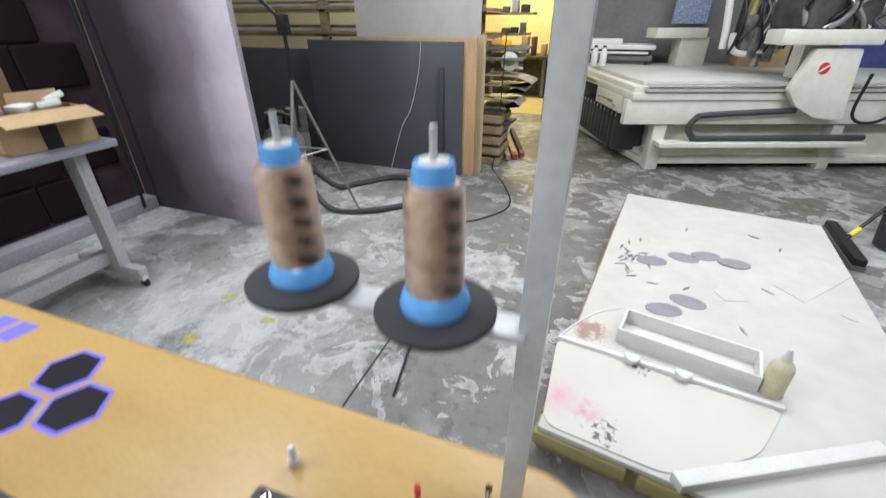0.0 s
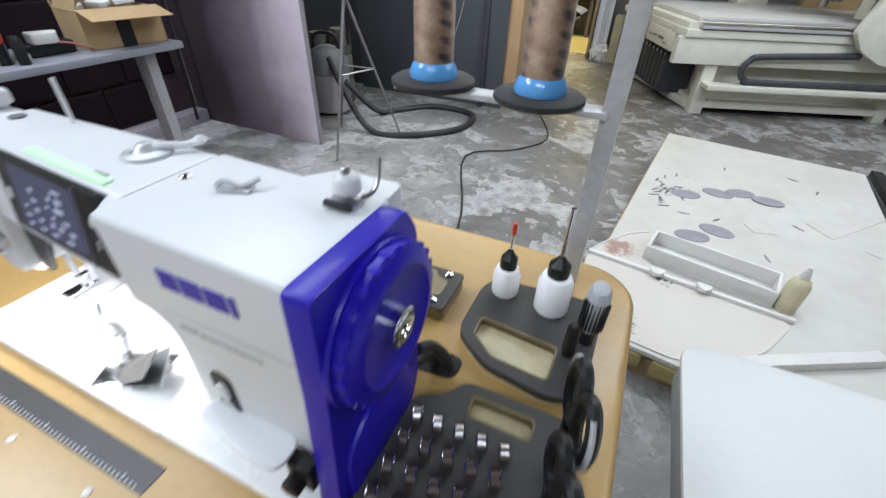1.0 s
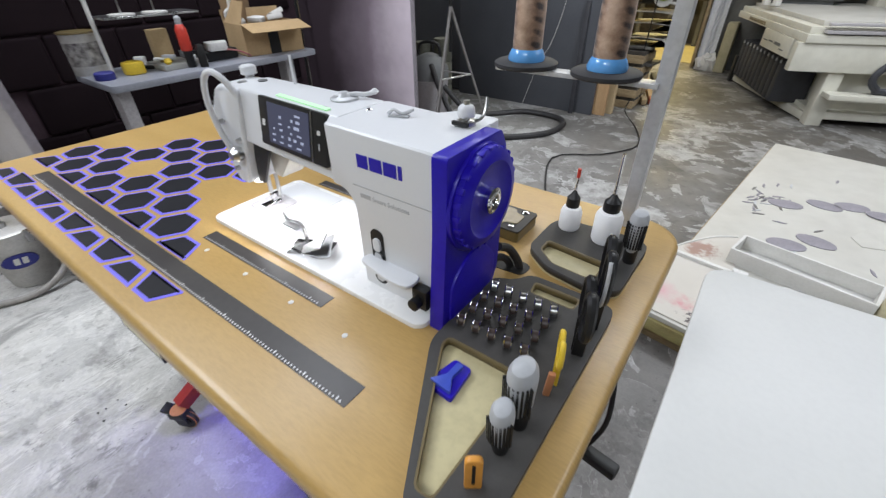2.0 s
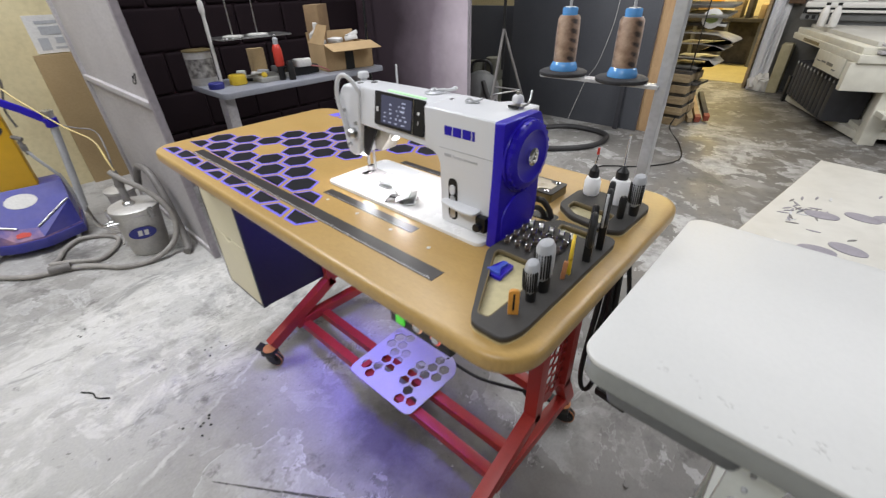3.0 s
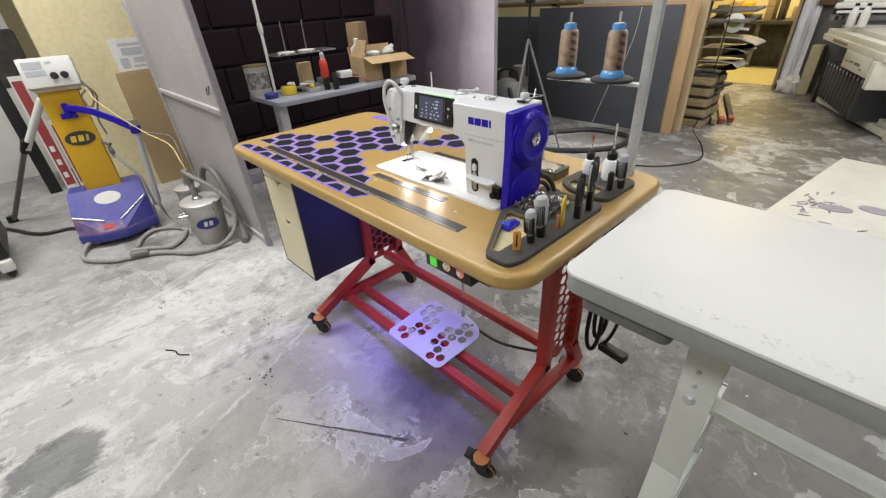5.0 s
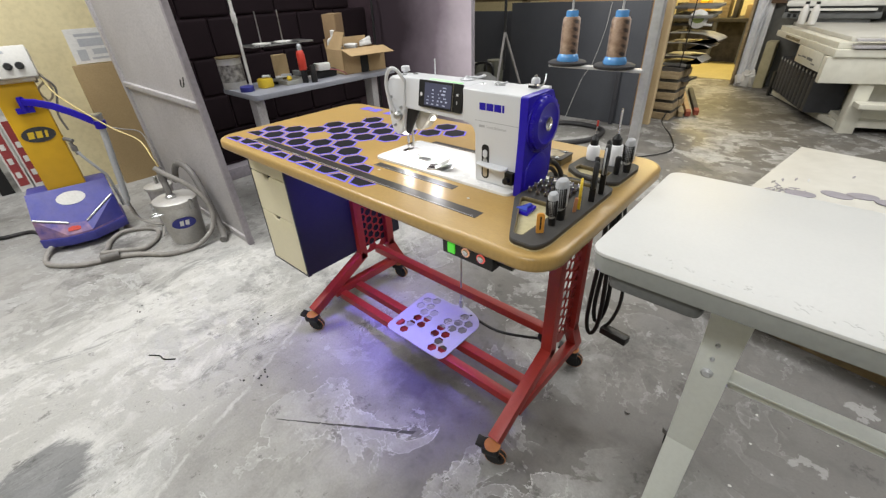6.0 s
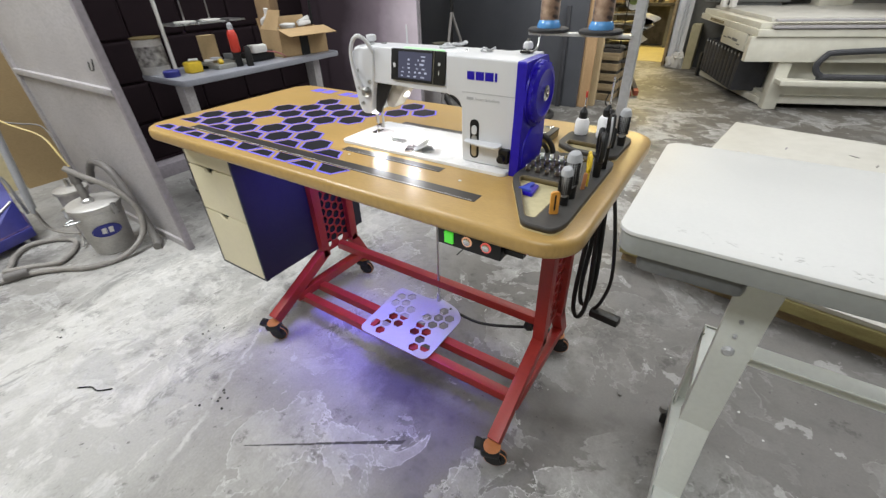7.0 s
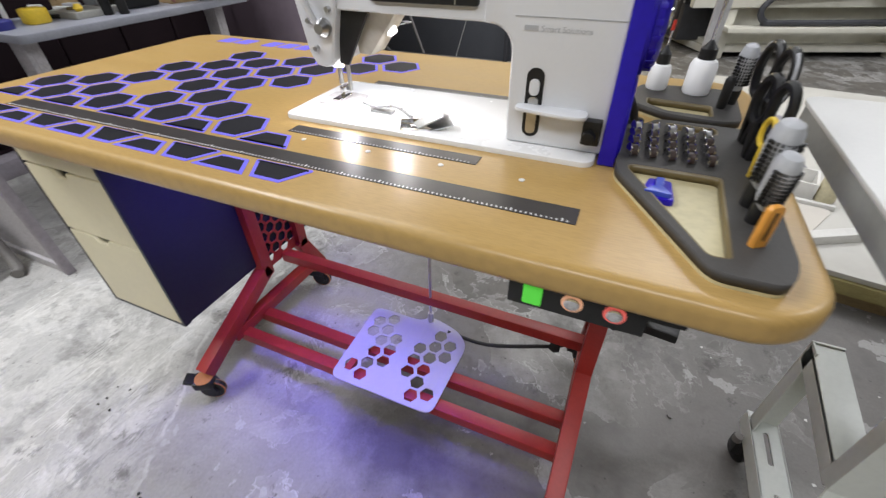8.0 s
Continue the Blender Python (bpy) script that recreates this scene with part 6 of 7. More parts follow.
folds = [(-0.62 + 0.02 * k, 6.955 + (0.022 if k % 2 else 0.0) + 0.008 * (k % 3)) for k in range(11)]
part("film", Shape().prism([*folds, *[(x, y + 0.004) for x, y in reversed(folds)]], 0.04, 1.9), surface("pale_plastic_film", (0.72, 0.73, 0.76), (0.60, 0.62, 0.66), 0.35, scale=9), jamb, "pale hanging plastic film")
part("padding", Shape().box(-0.47, -0.3, 6.93, 7.04, 1.05, 2.2), surface("dark_brown_cloth", (0.09, 0.05, 0.025)), jamb)
heap = Shape()
rng = random.Random(12)
for k in range(9):
    heap.prism(soften([(-0.05, -0.04), (0.05, -0.03), (0.04, 0.05), (-0.045, 0.035)], 0.015), 0, 0.10 + 0.03 * (k % 3), pose(-0.56 + 0.022 * k, 6.90 + rng.uniform(-0.03, 0.03), 0.03 * (k % 4), rng.uniform(-25, 25), rng.uniform(-25, 25), 40 * k))
single("film_heap", heap, PAPER, (-0.47, 6.9, 0), "crumpled white film heaped at the door jamb", "film", bevel=0.012)
# yellow lamp light on the back room floor, put into this slab's colour
single("back_room_floor", Shape().box(-5.9, 1.9, 7.27, 9.88, 0.0, 0.006), surface("lamplit_ochre_floor", (0.42, 0.36, 0.17), (0.34, 0.28, 0.13), 0.5, scale=3, fine=20, bump=0.04), (-2, 8.5, 0), "back room floor with yellow lamp light put into its colour", "floor", kind="structure")
single("low_cabinet", Shape().box(-0.36, -0.24, 6.80, 7.04, 0, 0.60), surface("drab_cabinet", (0.52, 0.47, 0.31), (0.40, 0.36, 0.22), 0.6, scale=6, wear=0.1), (-0.33, 6.9, 0), "drab beige low cabinet beside the doorway", "cabinet", bevel=0.01)

# ---- router machine ----
CN = pose(0.82, 4.85, 0, 0, 0, 20)
cnc = thing("router_machine", matrix=CN, label="ivory flatbed router machine with gantry and cable chain", category="router machine")
part("lower_cabinet", Shape().box(0.0, 3.9, 0.12, 1.55, 0.08, 0.60), IVORY, cnc, "ivory panelled cabinet", bevel=0.006)
part("plinth", Shape().box(-0.10, 3.9, 0.01, 1.6, 0.06, 0.13).box(-0.125, 0.0, 0.0, 0.12, 0.0, 0.62).box(1.66, 1.78, 0.0, 0.12, 0.0, 0.6).box(3.4, 3.52, 0.0, 0.12, 0.0, 0.6).box(0.0, 0.12, 1.45, 1.6, 0, 0.6), IVORY, cnc, bevel=0.008)
part("side_skirt", Shape().box(-0.455, 3.9, -0.03, 0.06, 0.47, 0.70), IVORY, cnc, bevel=0.008)
part("bed", Shape().box(-0.42, 3.9, -0.05, 2.0, 0.70, 0.765).box(-0.40, 3.9, 0.0, 1.97, 0.765, 0.82), IVORY, cnc, "ivory machine bed", bevel=0.006)
part("side_rail", Shape().box(-0.3, 3.9, -0.07, 0.0, 0.775, 0.80).box(-0.3, 3.9, -0.075, -0.02, 0.835, 0.855), PALESTEEL, cnc, bevel=0.003)
part("spoil_board", Shape().box(-0.3, 3.9, 0.06, 1.92, 0.82, 0.860), SHEET, cnc, "dusty spoil board", bevel=0.004)
for k in range(11):
    v = 0.42 + 0.123 * k
    fold = part("bellows_fold", Shape().box(-0.34, -0.02, v, v + 0.104, 0.09, 0.44), CHARCOAL, cnc, "charcoal bellows fold", bevel=0.022)
    part("bellows_crest", Shape().rod((-0.34, v + 0.052, 0.455), (-0.02, v + 0.052, 0.455), 0.036), CHARCOAL, fold, "rounded bellows crest")
    part("crest_stud", Shape().lathe([(0.016, 0), (0.016, 0.006), (0.010, 0.010)], 12, pose(-0.335, v + 0.052, 0.462, 0, -90, 0)), GREYGRIP, fold, "pale stud")
part("end_sill", Shape().bar((-0.09, 0.10, 0.05), (-0.30, 1.74, 0.05), 0.05, 0.07), IVORY, cnc, "ivory sill under the bellows", bevel=0.005)
part("rear_foot", Shape().box(-0.36, -0.28, 1.72, 1.80, 0.0, 0.30), BLACK, cnc, bevel=0.006)
part("end_box", Shape().box(-0.425, -0.30, 0.18, 0.95, 0.535, 0.70), IVORY, cnc, bevel=0.006)
for v, w, z0, z1 in ((0.32, 0.10, 0.575, 0.585), (0.42, 0.16, 0.60, 0.625), (0.62, 0.12, 0.605, 0.62), (0.78, 0.10, 0.60, 0.61)):
    part("end_mark", Shape().box(-0.4275, -0.424, v, v + w, z0, z1), DARKGREY, cnc)
for k in range(9):
    part("name_bar", Shape().box(-0.4225, -0.419, 1.02 + 0.062 * k, 1.065 + 0.062 * k, 0.714, 0.746), BRASSY, cnc, "plain dark name bar")
part("chain_tray", Shape().box(-0.11, 1.92, -0.16, 0.0, 0.27, 0.315), IVORY, cnc, "ivory cable chain tray", bevel=0.006)
part("cable_chain", Shape().tube([(1.93, -0.08, 0.35), (0.4, -0.08, 0.345), (0.24, -0.08, 0.36), (0.175, -0.08, 0.44), (0.22, -0.08, 0.535), (0.34, -0.08, 0.57), (1.15, -0.08, 0.61)], 0.028, smooth=6), CHARCOAL, cnc, "black cable chain")
part("gantry_plate", Shape().prism(soften([(0.97, 0.80), (1.08, 0.66), (1.30, 0.55), (1.58, 0.53), (1.50, 1.15), (1.08, 1.15)], 0.03), 0.08, 0.15, UPY(0.0)), IVORY, cnc, "ivory gantry side plate", bevel=0.015)
part("gantry_badge", Shape().lathe([(0.05, 0), (0.05, 0.004)], 24, pose(1.21, -0.15, 0.99, 90)), REDPLASTIC, cnc, "round red badge")
part("badge_stripe", Shape().box(-0.05, 0.05, -0.157, -0.153, -0.007, 0.007, pose(1.21, 0, 0.99, 0, -35, 0)), PAPER, cnc)
part("gantry_beam", Shape().box(0.72, 1.62, -0.18, 0.05, 1.18, 1.30).box(1.12, 1.45, 0.05, 0.2, 0.88, 1.25), IVORY, cnc, "ivory gantry beam", bevel=0.012)
part("far_post", Shape().box(0.70, 1.05, 1.5, 1.72, 0.8, 1.18).box(0.36, 0.98, 1.45, 1.75, 1.17, 1.28), IVORY, cnc, bevel=0.012)
SPST = surface("spindle_steel", (0.5, 0.5, 0.5), (0.12, 0.12, 0.12), 0.3, 0.8, scale=12)
for k, (u, v, r, mat, lean) in enumerate(((0.76, 0.72, 0.035, OFFWHITE, -0.06), (0.83, 0.66, 0.03, BLACK, 0.02), (0.90, 0.70, 0.03, surface("aged_yellow_hose", (0.50, 0.40, 0.10), (0.42, 0.33, 0.09), 0.5), 0.10), (0.99, 0.68, 0.05, surface("dark_plum", (0.04, 0.02, 0.04)), 0.10), (1.07, 0.64, 0.035, SPST, 0.12), (1.14, 0.7, 0.05, SPST, 0.12), (1.22, 0.66, 0.04, OFFWHITE, 0.14), (1.29, 0.72, 0.035, GALV, 0.16), (1.36, 0.68, 0.03, BLACK, 0.12))):
    part("hose", Shape().tube([(u, v, 1.10), (u + lean * 0.3, v, 1.3), (u + lean, v + 0.02, 1.65), (u + lean * 1.6, v + 0.05, 2.2)], r), mat, cnc, "hanging spindle hose")
part("hose_loop", Shape().tube([(0.76, 0.6, 1.25), (0.78, 0.6, 1.12), (0.88, 0.6, 1.06), (1.1, 0.6, 1.06), (1.22, 0.6, 1.10), (1.26, 0.6, 1.3)], 0.03), OFFWHITE, cnc, "white looped hose under the spindles")
part("spindle_nose", Shape().rod((1.07, 0.6, 1.06), (1.07, 0.6, 0.93), 0.05, 0.035), SPST, cnc)
part("motor_block", Shape().box(0.98, 1.62, -0.05, 0.45, 1.30, 1.62), DARKMESS, cnc, "dark motor housing", bevel=0.05)
rng = random.Random(17)
for k in range(16):
    u0, v0 = 0.98 + 0.042 * k, -0.10 + 0.14 * rng.random()
    mat = (BLACK, GREYHOSE, HOSE, SPST, DARKGREY, BLACK, GREYPAINT, HOSE)[k % 8]
    q = [(u0, v0, 1.31)]
    for s in range(4):
        q.append((u0 + rng.uniform(-0.10, 0.14), v0 + rng.uniform(-0.08, 0.05), 1.38 + 0.11 * s))
    part("motor_lead", Shape().tube(q, rng.uniform(0.009, 0.024)), mat, cnc)
for k in range(10):
    u0, v0 = 0.74 + 0.062 * k, 0.62 + 0.1 * rng.random()
    lean = rng.uniform(-0.12, 0.2)
    part("spindle_lead", Shape().tube([(u0, v0 - 0.05, 1.06), (u0 + lean * 0.2, v0 - 0.12, 1.2), (u0 + lean, v0 - 0.1, 1.45), (u0 + lean * 0.6, v0, 1.7), (u0 + lean * 1.4, v0, 2.2)], rng.uniform(0.008, 0.016)), (BLACK, HOSE, SPST, GREYHOSE, PAPER)[k % 5], cnc)
part("spindle_block", Shape().box(0.86, 1.30, 0.58, 0.80, 1.10, 1.42).box(0.94, 1.02, 0.54, 0.60, 1.02, 1.3).box(1.12, 1.20, 0.54, 0.60, 0.98, 1.3), SPST, cnc, "worn steel spindle block", bevel=0.012)
part("speckled_drape", Shape().box(0.72, 1.15, 1.85, 1.9, 1.32, 2.3), surface("speckled_blue_cloth", (0.45, 0.50, 0.62), (0.10, 0.14, 0.30), 0.8, scale=40), cnc, "speckled blue cloth behind the gantry")
part("loop_cable", Shape().tube([(1.62, -0.2, 0.95), (1.6, -0.2, 0.6), (1.75, -0.22, 0.52), (1.95, -0.22, 0.6), (2.1, -0.22, 0.9)], 0.014), BLACK, cnc)
prn = thing("flatbed_printer", (0.2, 6.65, 0), "pale flatbed printer with dark slots behind the router", "printer")
part("stand", Shape().box(0.0, 0.6, 6.5, 6.9, 0, 0.9), DARKGREY, prn)
part("body", Shape().box(-0.25, 0.68, 6.45, 6.95, 0.90, 0.97), DARKGREY, prn, bevel=0.02)
part("tray_lip", Shape().box(-0.20, 0.62, 6.40, 6.47, 0.985, 1.01), OFFWHITE, prn, bevel=0.006)
part("slot", Shape().box(-0.24, 0.66, 6.47, 6.93, 0.97, 1.03), BLACK, prn)
part("cover", Shape().box(-0.24, 0.70, 6.46, 6.95, 1.03, 1.09), OFFWHITE, prn, bevel=0.02)
for k in range(4):
    part("ink_port", Shape().box(-0.20 + 0.06 * k, -0.165 + 0.06 * k, 6.445, 6.45, 0.915, 0.955), BLACK, prn)
part("scanner_bar", Shape().box(-0.18, 0.30, 6.5, 6.8, 1.09, 1.15), GREYPAINT, prn, bevel=0.015)
single("brown_carton", Shape().box(1.65, 2.15, 6.6, 7.0, 0, 1.1), CARDBOARD, (1.9, 6.8, 0), "brown carton behind the router", "box", bevel=0.005)
single("blue_tarp", Shape().box(2.3, 4.2, 6.95, 7.04, 0.3, 1.3), BLUECLOTH, (3.2, 7.0, 0), "blue tarpaulin hung on the wall", "tarpaulin", bevel=0.02)

# ---- white sheet on a pallet ----
SA, SB, SC = Vector((0.144, 1.15, 0)), Vector((0.496, 3.633, 0)), Vector((1.73, 3.43, 0))
EV, EU = (SB - SA), (SC - SB)
SM = Matrix(((EU.normalized().x, EV.normalized().x, 0, SA.x), (EU.normalized().y, EV.normalized().y, 0, SA.y), (0, 0, 1, 0), (0, 0, 0, 1)))
pallet = thing("pallet", (0.9, 2.3, 0), "rough pine pallet under the white sheet", "pallet")
for v in (0.02, 0.6, 1.25, 1.85, 2.38):
    part("runner", Shape().box(0.0, 1.22, v, v + 0.09, 0.0, 0.09, SM), OLDPINE, pallet, bevel=0.004)
for u in (0.02, 0.35, 0.7, 1.1):
    part("deck_board", Shape().box(u, u + 0.12, 0.01, 2.45, 0.09, 0.115, SM), OLDPINE, pallet, bevel=0.003)
part("front_beam", Shape().box(-0.01, 0.30, -0.012, 0.08, 0.06, 0.116, SM).box(0.34, 0.62, -0.012, 0.08, 0.05, 0.116, SM).box(0.66, 1.24, -0.012, 0.08, 0.06, 0.116, SM), surface("yellowed_pine", (0.42, 0.37, 0.16), (0.30, 0.25, 0.10), 0.7, scale=5, stretch=(1, 6, 6), wear=0.2), pallet, "yellowed pine front beam", bevel=0.004)
part("side_beam", Shape().box(-0.012, 0.06, 0.09, 2.46, 0.07, 0.116, SM), OLDPINE, pallet, bevel=0.004)
single("white_board", Shape().box(0, EU.length, 0, EV.length, 0.118, 0.14, SM), SHEET, tuple(SA + Vector((0, 0, 0.117))), "dusty white laminate sheet on a pallet", "board", bevel=0.003)
SZ = 0.14


for x, y, a in ((0.60, 2.524, 10), (0.78, 2.628, -10), (0.905, 2.69, 20), (1.045, 2.64, 0), (0.622, 2.032, 10), (0.742, 2.143, -15)):
    poly = [(0.085 * math.cos(radians(t)), 0.055 * math.sin(radians(t))) for t in range(0, 360, 18)]
    single("purple_disc", Shape().prism(poly, 0, 0.004, pose(x, y, SZ + (0.0045 if x > 1 else 0), 0, 0, a)), PURPLE, (x, y, SZ), "grey purple oval disc on the white sheet", "disc", "discs on the sheet", bevel=0.001)
drawer = thing("white_tray", (0.66, 1.72, SZ), "open white drawer box lying on the white sheet", "drawer box")
DA = math.degrees(math.atan2(1.583 - 1.705, 0.908 - 0.398))
DM = pose(0.398, 1.705, SZ, 0, 0, DA)
part("tray_bottom", Shape().box(0, 0.525, 0.0, 0.175, 0, 0.008, DM), OFFWHITE, drawer)
part("tray_side", Shape().box(0, 0.525, 0.0, 0.012, 0.008, 0.075, DM).box(0, 0.525, 0.163, 0.175, 0.008, 0.075, DM).box(0, 0.012, 0.012, 0.163, 0.008, 0.075, DM).box(0.513, 0.525, 0.012, 0.163, 0.008, 0.075, DM), OFFWHITE, drawer, bevel=0.002)
arc = thing("arched_panel", (0.5, 1.5, SZ), "grey white arched panel with two clips on the sheet", "panel")


def stained():
    """Grey white panel with a pink paint blotch and dark drips near one end."""
    m, nodes, links, bsdf = material("stained_panel")
    at = nodes.new("ShaderNodeTexCoord")

    def blotch(x, y, size, low, high, scale):
        away = nodes.new("ShaderNodeVectorMath")
        away.operation = "DISTANCE"
        links.new(at.outputs["Object"], away.inputs[0])
        away.inputs[1].default_value = (x - 0.5, y - 1.5, 0)
        noise = add(nodes, "ShaderNodeTexNoise", Scale=scale, Detail=6.0, Roughness=0.65)
        links.new(at.outputs["Object"], noise.inputs["Vector"])
        near = add(nodes, "ShaderNodeMapRange", **{"From Min": size, "From Max": 0.0})
        links.new(away.outputs["Value"], near.inputs["Value"])
        both = nodes.new("ShaderNodeMath")
        both.operation = "MULTIPLY"
        links.new(near.outputs[0], both.inputs[0])
        links.new(noise.outputs["Fac"], both.inputs[1])
        cut_off = add(nodes, "ShaderNodeMapRange", **{"From Min": low, "From Max": high})
        links.new(both.outputs[0], cut_off.inputs["Value"])
        return cut_off.outputs[0]

    cloud = add(nodes, "ShaderNodeTexNoise", Scale=3.0, Detail=5.0)
    links.new(at.outputs["Object"], cloud.inputs["Vector"])
    ramp = nodes.new("ShaderNodeValToRGB")
    ramp.color_ramp.elements[0].color, ramp.color_ramp.elements[1].color = (0.50, 0.465, 0.41, 1), (0.60, 0.57, 0.52, 1)
    links.new(cloud.outputs["Fac"], ramp.inputs[0])
    colour = ramp.outputs[0]
    for spot_at, tint in (((0.19, 1.30, 0.15, 0.16, 0.50, 14.0), (0.58, 0.34, 0.36)), ((0.30, 1.27, 0.14, 0.26, 0.60, 26.0), (0.55, 0.26, 0.27)), ((0.36, 1.20, 0.26, 0.44, 0.50, 45.0), (0.10, 0.08, 0.08)), ((0.50, 1.57, 0.16, 0.40, 0.48, 40.0), (0.09, 0.08, 0.08)), ((0.29, 1.75, 0.22, 0.30, 0.42, 18.0), (0.34, 0.22, 0.18))):
        mix = nodes.new("ShaderNodeMix")
        mix.data_type = "RGBA"
        links.new(blotch(*spot_at), mix.inputs["Factor"])
        links.new(colour, mix.inputs["A"])
        mix.inputs["B"].default_value = (*tint, 1)
        colour = mix.outputs["Result"]
    links.new(colour, bsdf.inputs["Base Color"])
    bsdf.inputs["Roughness"].default_value = 0.5
    return m


STAINED = stained()
part("panel_body", Shape().prism(soften([(0.155, 1.165), (0.56, 1.10), (0.84, 1.27), (0.975, 1.51), (0.157, 1.64)], 0.06), SZ, SZ + 0.006), STAINED, arc)
part("arched_end", Shape().prism([(0.160, 1.642), (0.44, 1.60), (0.44, 1.955), (0.40, 1.955), (0.33, 1.90), (0.268, 1.825), (0.21, 1.74)], SZ, SZ + 0.006), STAINED, arc, "speckled arched end of the panel")
part("arch_rim", Shape().tube([(0.160, 1.642, SZ + 0.008), (0.21, 1.74, SZ + 0.008), (0.268, 1.825, SZ + 0.008), (0.33, 1.90, SZ + 0.008), (0.42, 1.96, SZ + 0.008)], 0.005), OFFWHITE, arc)
part("edge_strip", Shape().bar((0.16, 1.64, SZ + 0.012), (0.975, 1.515, SZ + 0.012), 0.022, 0.02), OFFWHITE, arc, bevel=0.003)
for t in (0.37, 0.6):
    p = Vector((0.16, 1.64, SZ + 0.018)).lerp(Vector((0.975, 1.515, SZ + 0.018)), t)
    part("clip", Shape().prism(soften([(-0.03, -0.01), (-0.012, -0.035), (0.012, -0.035), (0.03, -0.01), (0.03, 0.012), (-0.03, 0.012)], 0.008), 0, 0.02, pose(p.x, p.y, p.z, 0, 0, -8)), PAPER, arc, "white clip", bevel=0.003)
glue = thing("glue_bottle", (0.95, 1.60, SZ), "cream squeeze bottle standing on the white sheet", "bottle")
part("bottle", Shape().lathe([(0.036, 0), (0.04, 0.008), (0.04, 0.13), (0.03, 0.155), (0.016, 0.165)], 20, Matrix.Translation((0.955, 1.60, SZ))), surface("cream_plastic", (0.66, 0.60, 0.40)), glue, "cream plastic bottle")
part("nozzle", Shape().lathe([(0.018, 0.165), (0.016, 0.18), (0.006, 0.215)], 14, Matrix.Translation((0.955, 1.60, SZ))), OFFWHITE, glue)
single("white_batten", Shape().bar((0.57, 1.07, SZ + 0.02), (1.22, 1.42, SZ + 0.02), 0.05, 0.04), OFFWHITE, (0.9, 1.25, SZ), "white square batten lying across the sheet", "batten", bevel=0.005)
single("white_card", Shape().prism([(1.197, 2.462), (1.293, 2.328), (1.63, 2.71), (1.538, 2.872)], SZ, SZ + 0.003), SHEET, (1.45, 2.55, SZ), "white card lying on the sheet", "card")
single("card_strip", Shape().prism([(0.884, 2.294), (0.923, 2.215), (1.034, 2.248), (0.958, 2.44)], SZ, SZ + 0.003), SHEET, (1.08, 2.25, SZ), "thin white offcut on the sheet", "offcut")
rng = random.Random(12)
for i in range(36):
    x, y = 0.42 + abs(rng.gauss(0, 0.08)), 2.52 + rng.gauss(0, 0.13)
    if i > 25:
        x, y = 0.55 + 0.1 * (i - 26), rng.uniform(1.9, 3.2)
    single("scrap", Shape().prism([(-0.03, -0.005), (0.012, -0.007), (0.036, 0.002), (0.008, 0.007), (-0.018, 0.004)], 0, 0.003, pose(x, y, SZ, 0, 0, rng.uniform(0, 180))), rng.choice((GREYHOSE, PURPLE, PURPLE, GALV)), (x, y, SZ), "dark scrap of foil on the sheet", "scrap", "scraps on the sheet")
broom = thing("broom", (1.87, 3.4, 0), "black floor broom with a dark handle", "broom")
part("head", Shape().bar((1.91, 3.72, 0.06), (1.84, 3.08, 0.06), 0.07, 0.05), BLACK, broom, bevel=0.01)
part("bristles", Shape().bar((1.91, 3.72, 0.02), (1.84, 3.08, 0.02), 0.08, 0.035), DARKGREY, broom)
part("handle", Shape().rod((1.875, 3.4, 0.08), (2.6, 3.95, 0.75), 0.012), BLACK, broom)
part("collar", Shape().rod((1.90, 3.42, 0.10), (1.95, 3.455, 0.145), 0.018), LEMON, broom)
single("dark_bin", Shape().lathe([(0.13, 0), (0.16, 0.3), (0.165, 0.31)], 24, Matrix.Translation((2.25, 3.55, 0))), CHARCOAL, (2.25, 3.55, 0), "dark plastic bin beside the broom", "bin")

# ---- white industrial table on the near side ----
WZ = 0.93
wt = thing("white_table", (0.85, 0.05, 0), "pale grey industrial table on a grey green steel stand", "table")
part("tabletop", Shape().prism(rounded(0.295, 1.48, -0.203, 0.308, 0.035), WZ - 0.008, WZ), GREYTOP, wt, "pale grey laminate top", bevel=0.003)
part("edge_band", Shape().prism(rounded(0.298, 1.477, -0.200, 0.305, 0.035), WZ - 0.045, WZ - 0.008), surface("scuffed_grey_edge", (0.29, 0.30, 0.285), (0.25, 0.26, 0.25), 0.5, scale=5, bump=0.02, wear=-0.1), wt, "dark grey edge", bevel=0.003)
part("under_tray", Shape().prism(soften([(0.335, -0.186), (0.505, -0.186), (0.505, 0.15), (0.335, 0.15)], 0.02), WZ - 0.082, WZ - 0.045), DARKGREY, wt, "dark grey under tray", bevel=0.008)
rng = random.Random(77)
scuffs = Shape()
for k in range(110):
    sx = rng.uniform(0.38, 1.0)
    sy = -0.158 - 0.035 * (sx - 0.38) + rng.gauss(0, 0.006)
    scuffs.box(-rng.uniform(0.001, 0.004), rng.uniform(0.001, 0.004), -0.0006, 0.0006, 0, 0.0004, pose(sx, sy, WZ, 0, 0, rng.uniform(-50, 50)))
tagged(part("scuff_marks", scuffs, surface("grey_scuff", (0.565, 0.565, 0.548), (0.53, 0.53, 0.515), 0.5, bump=0.0), wt, "faint grey scuff marks along the edge"), kind="stuff")
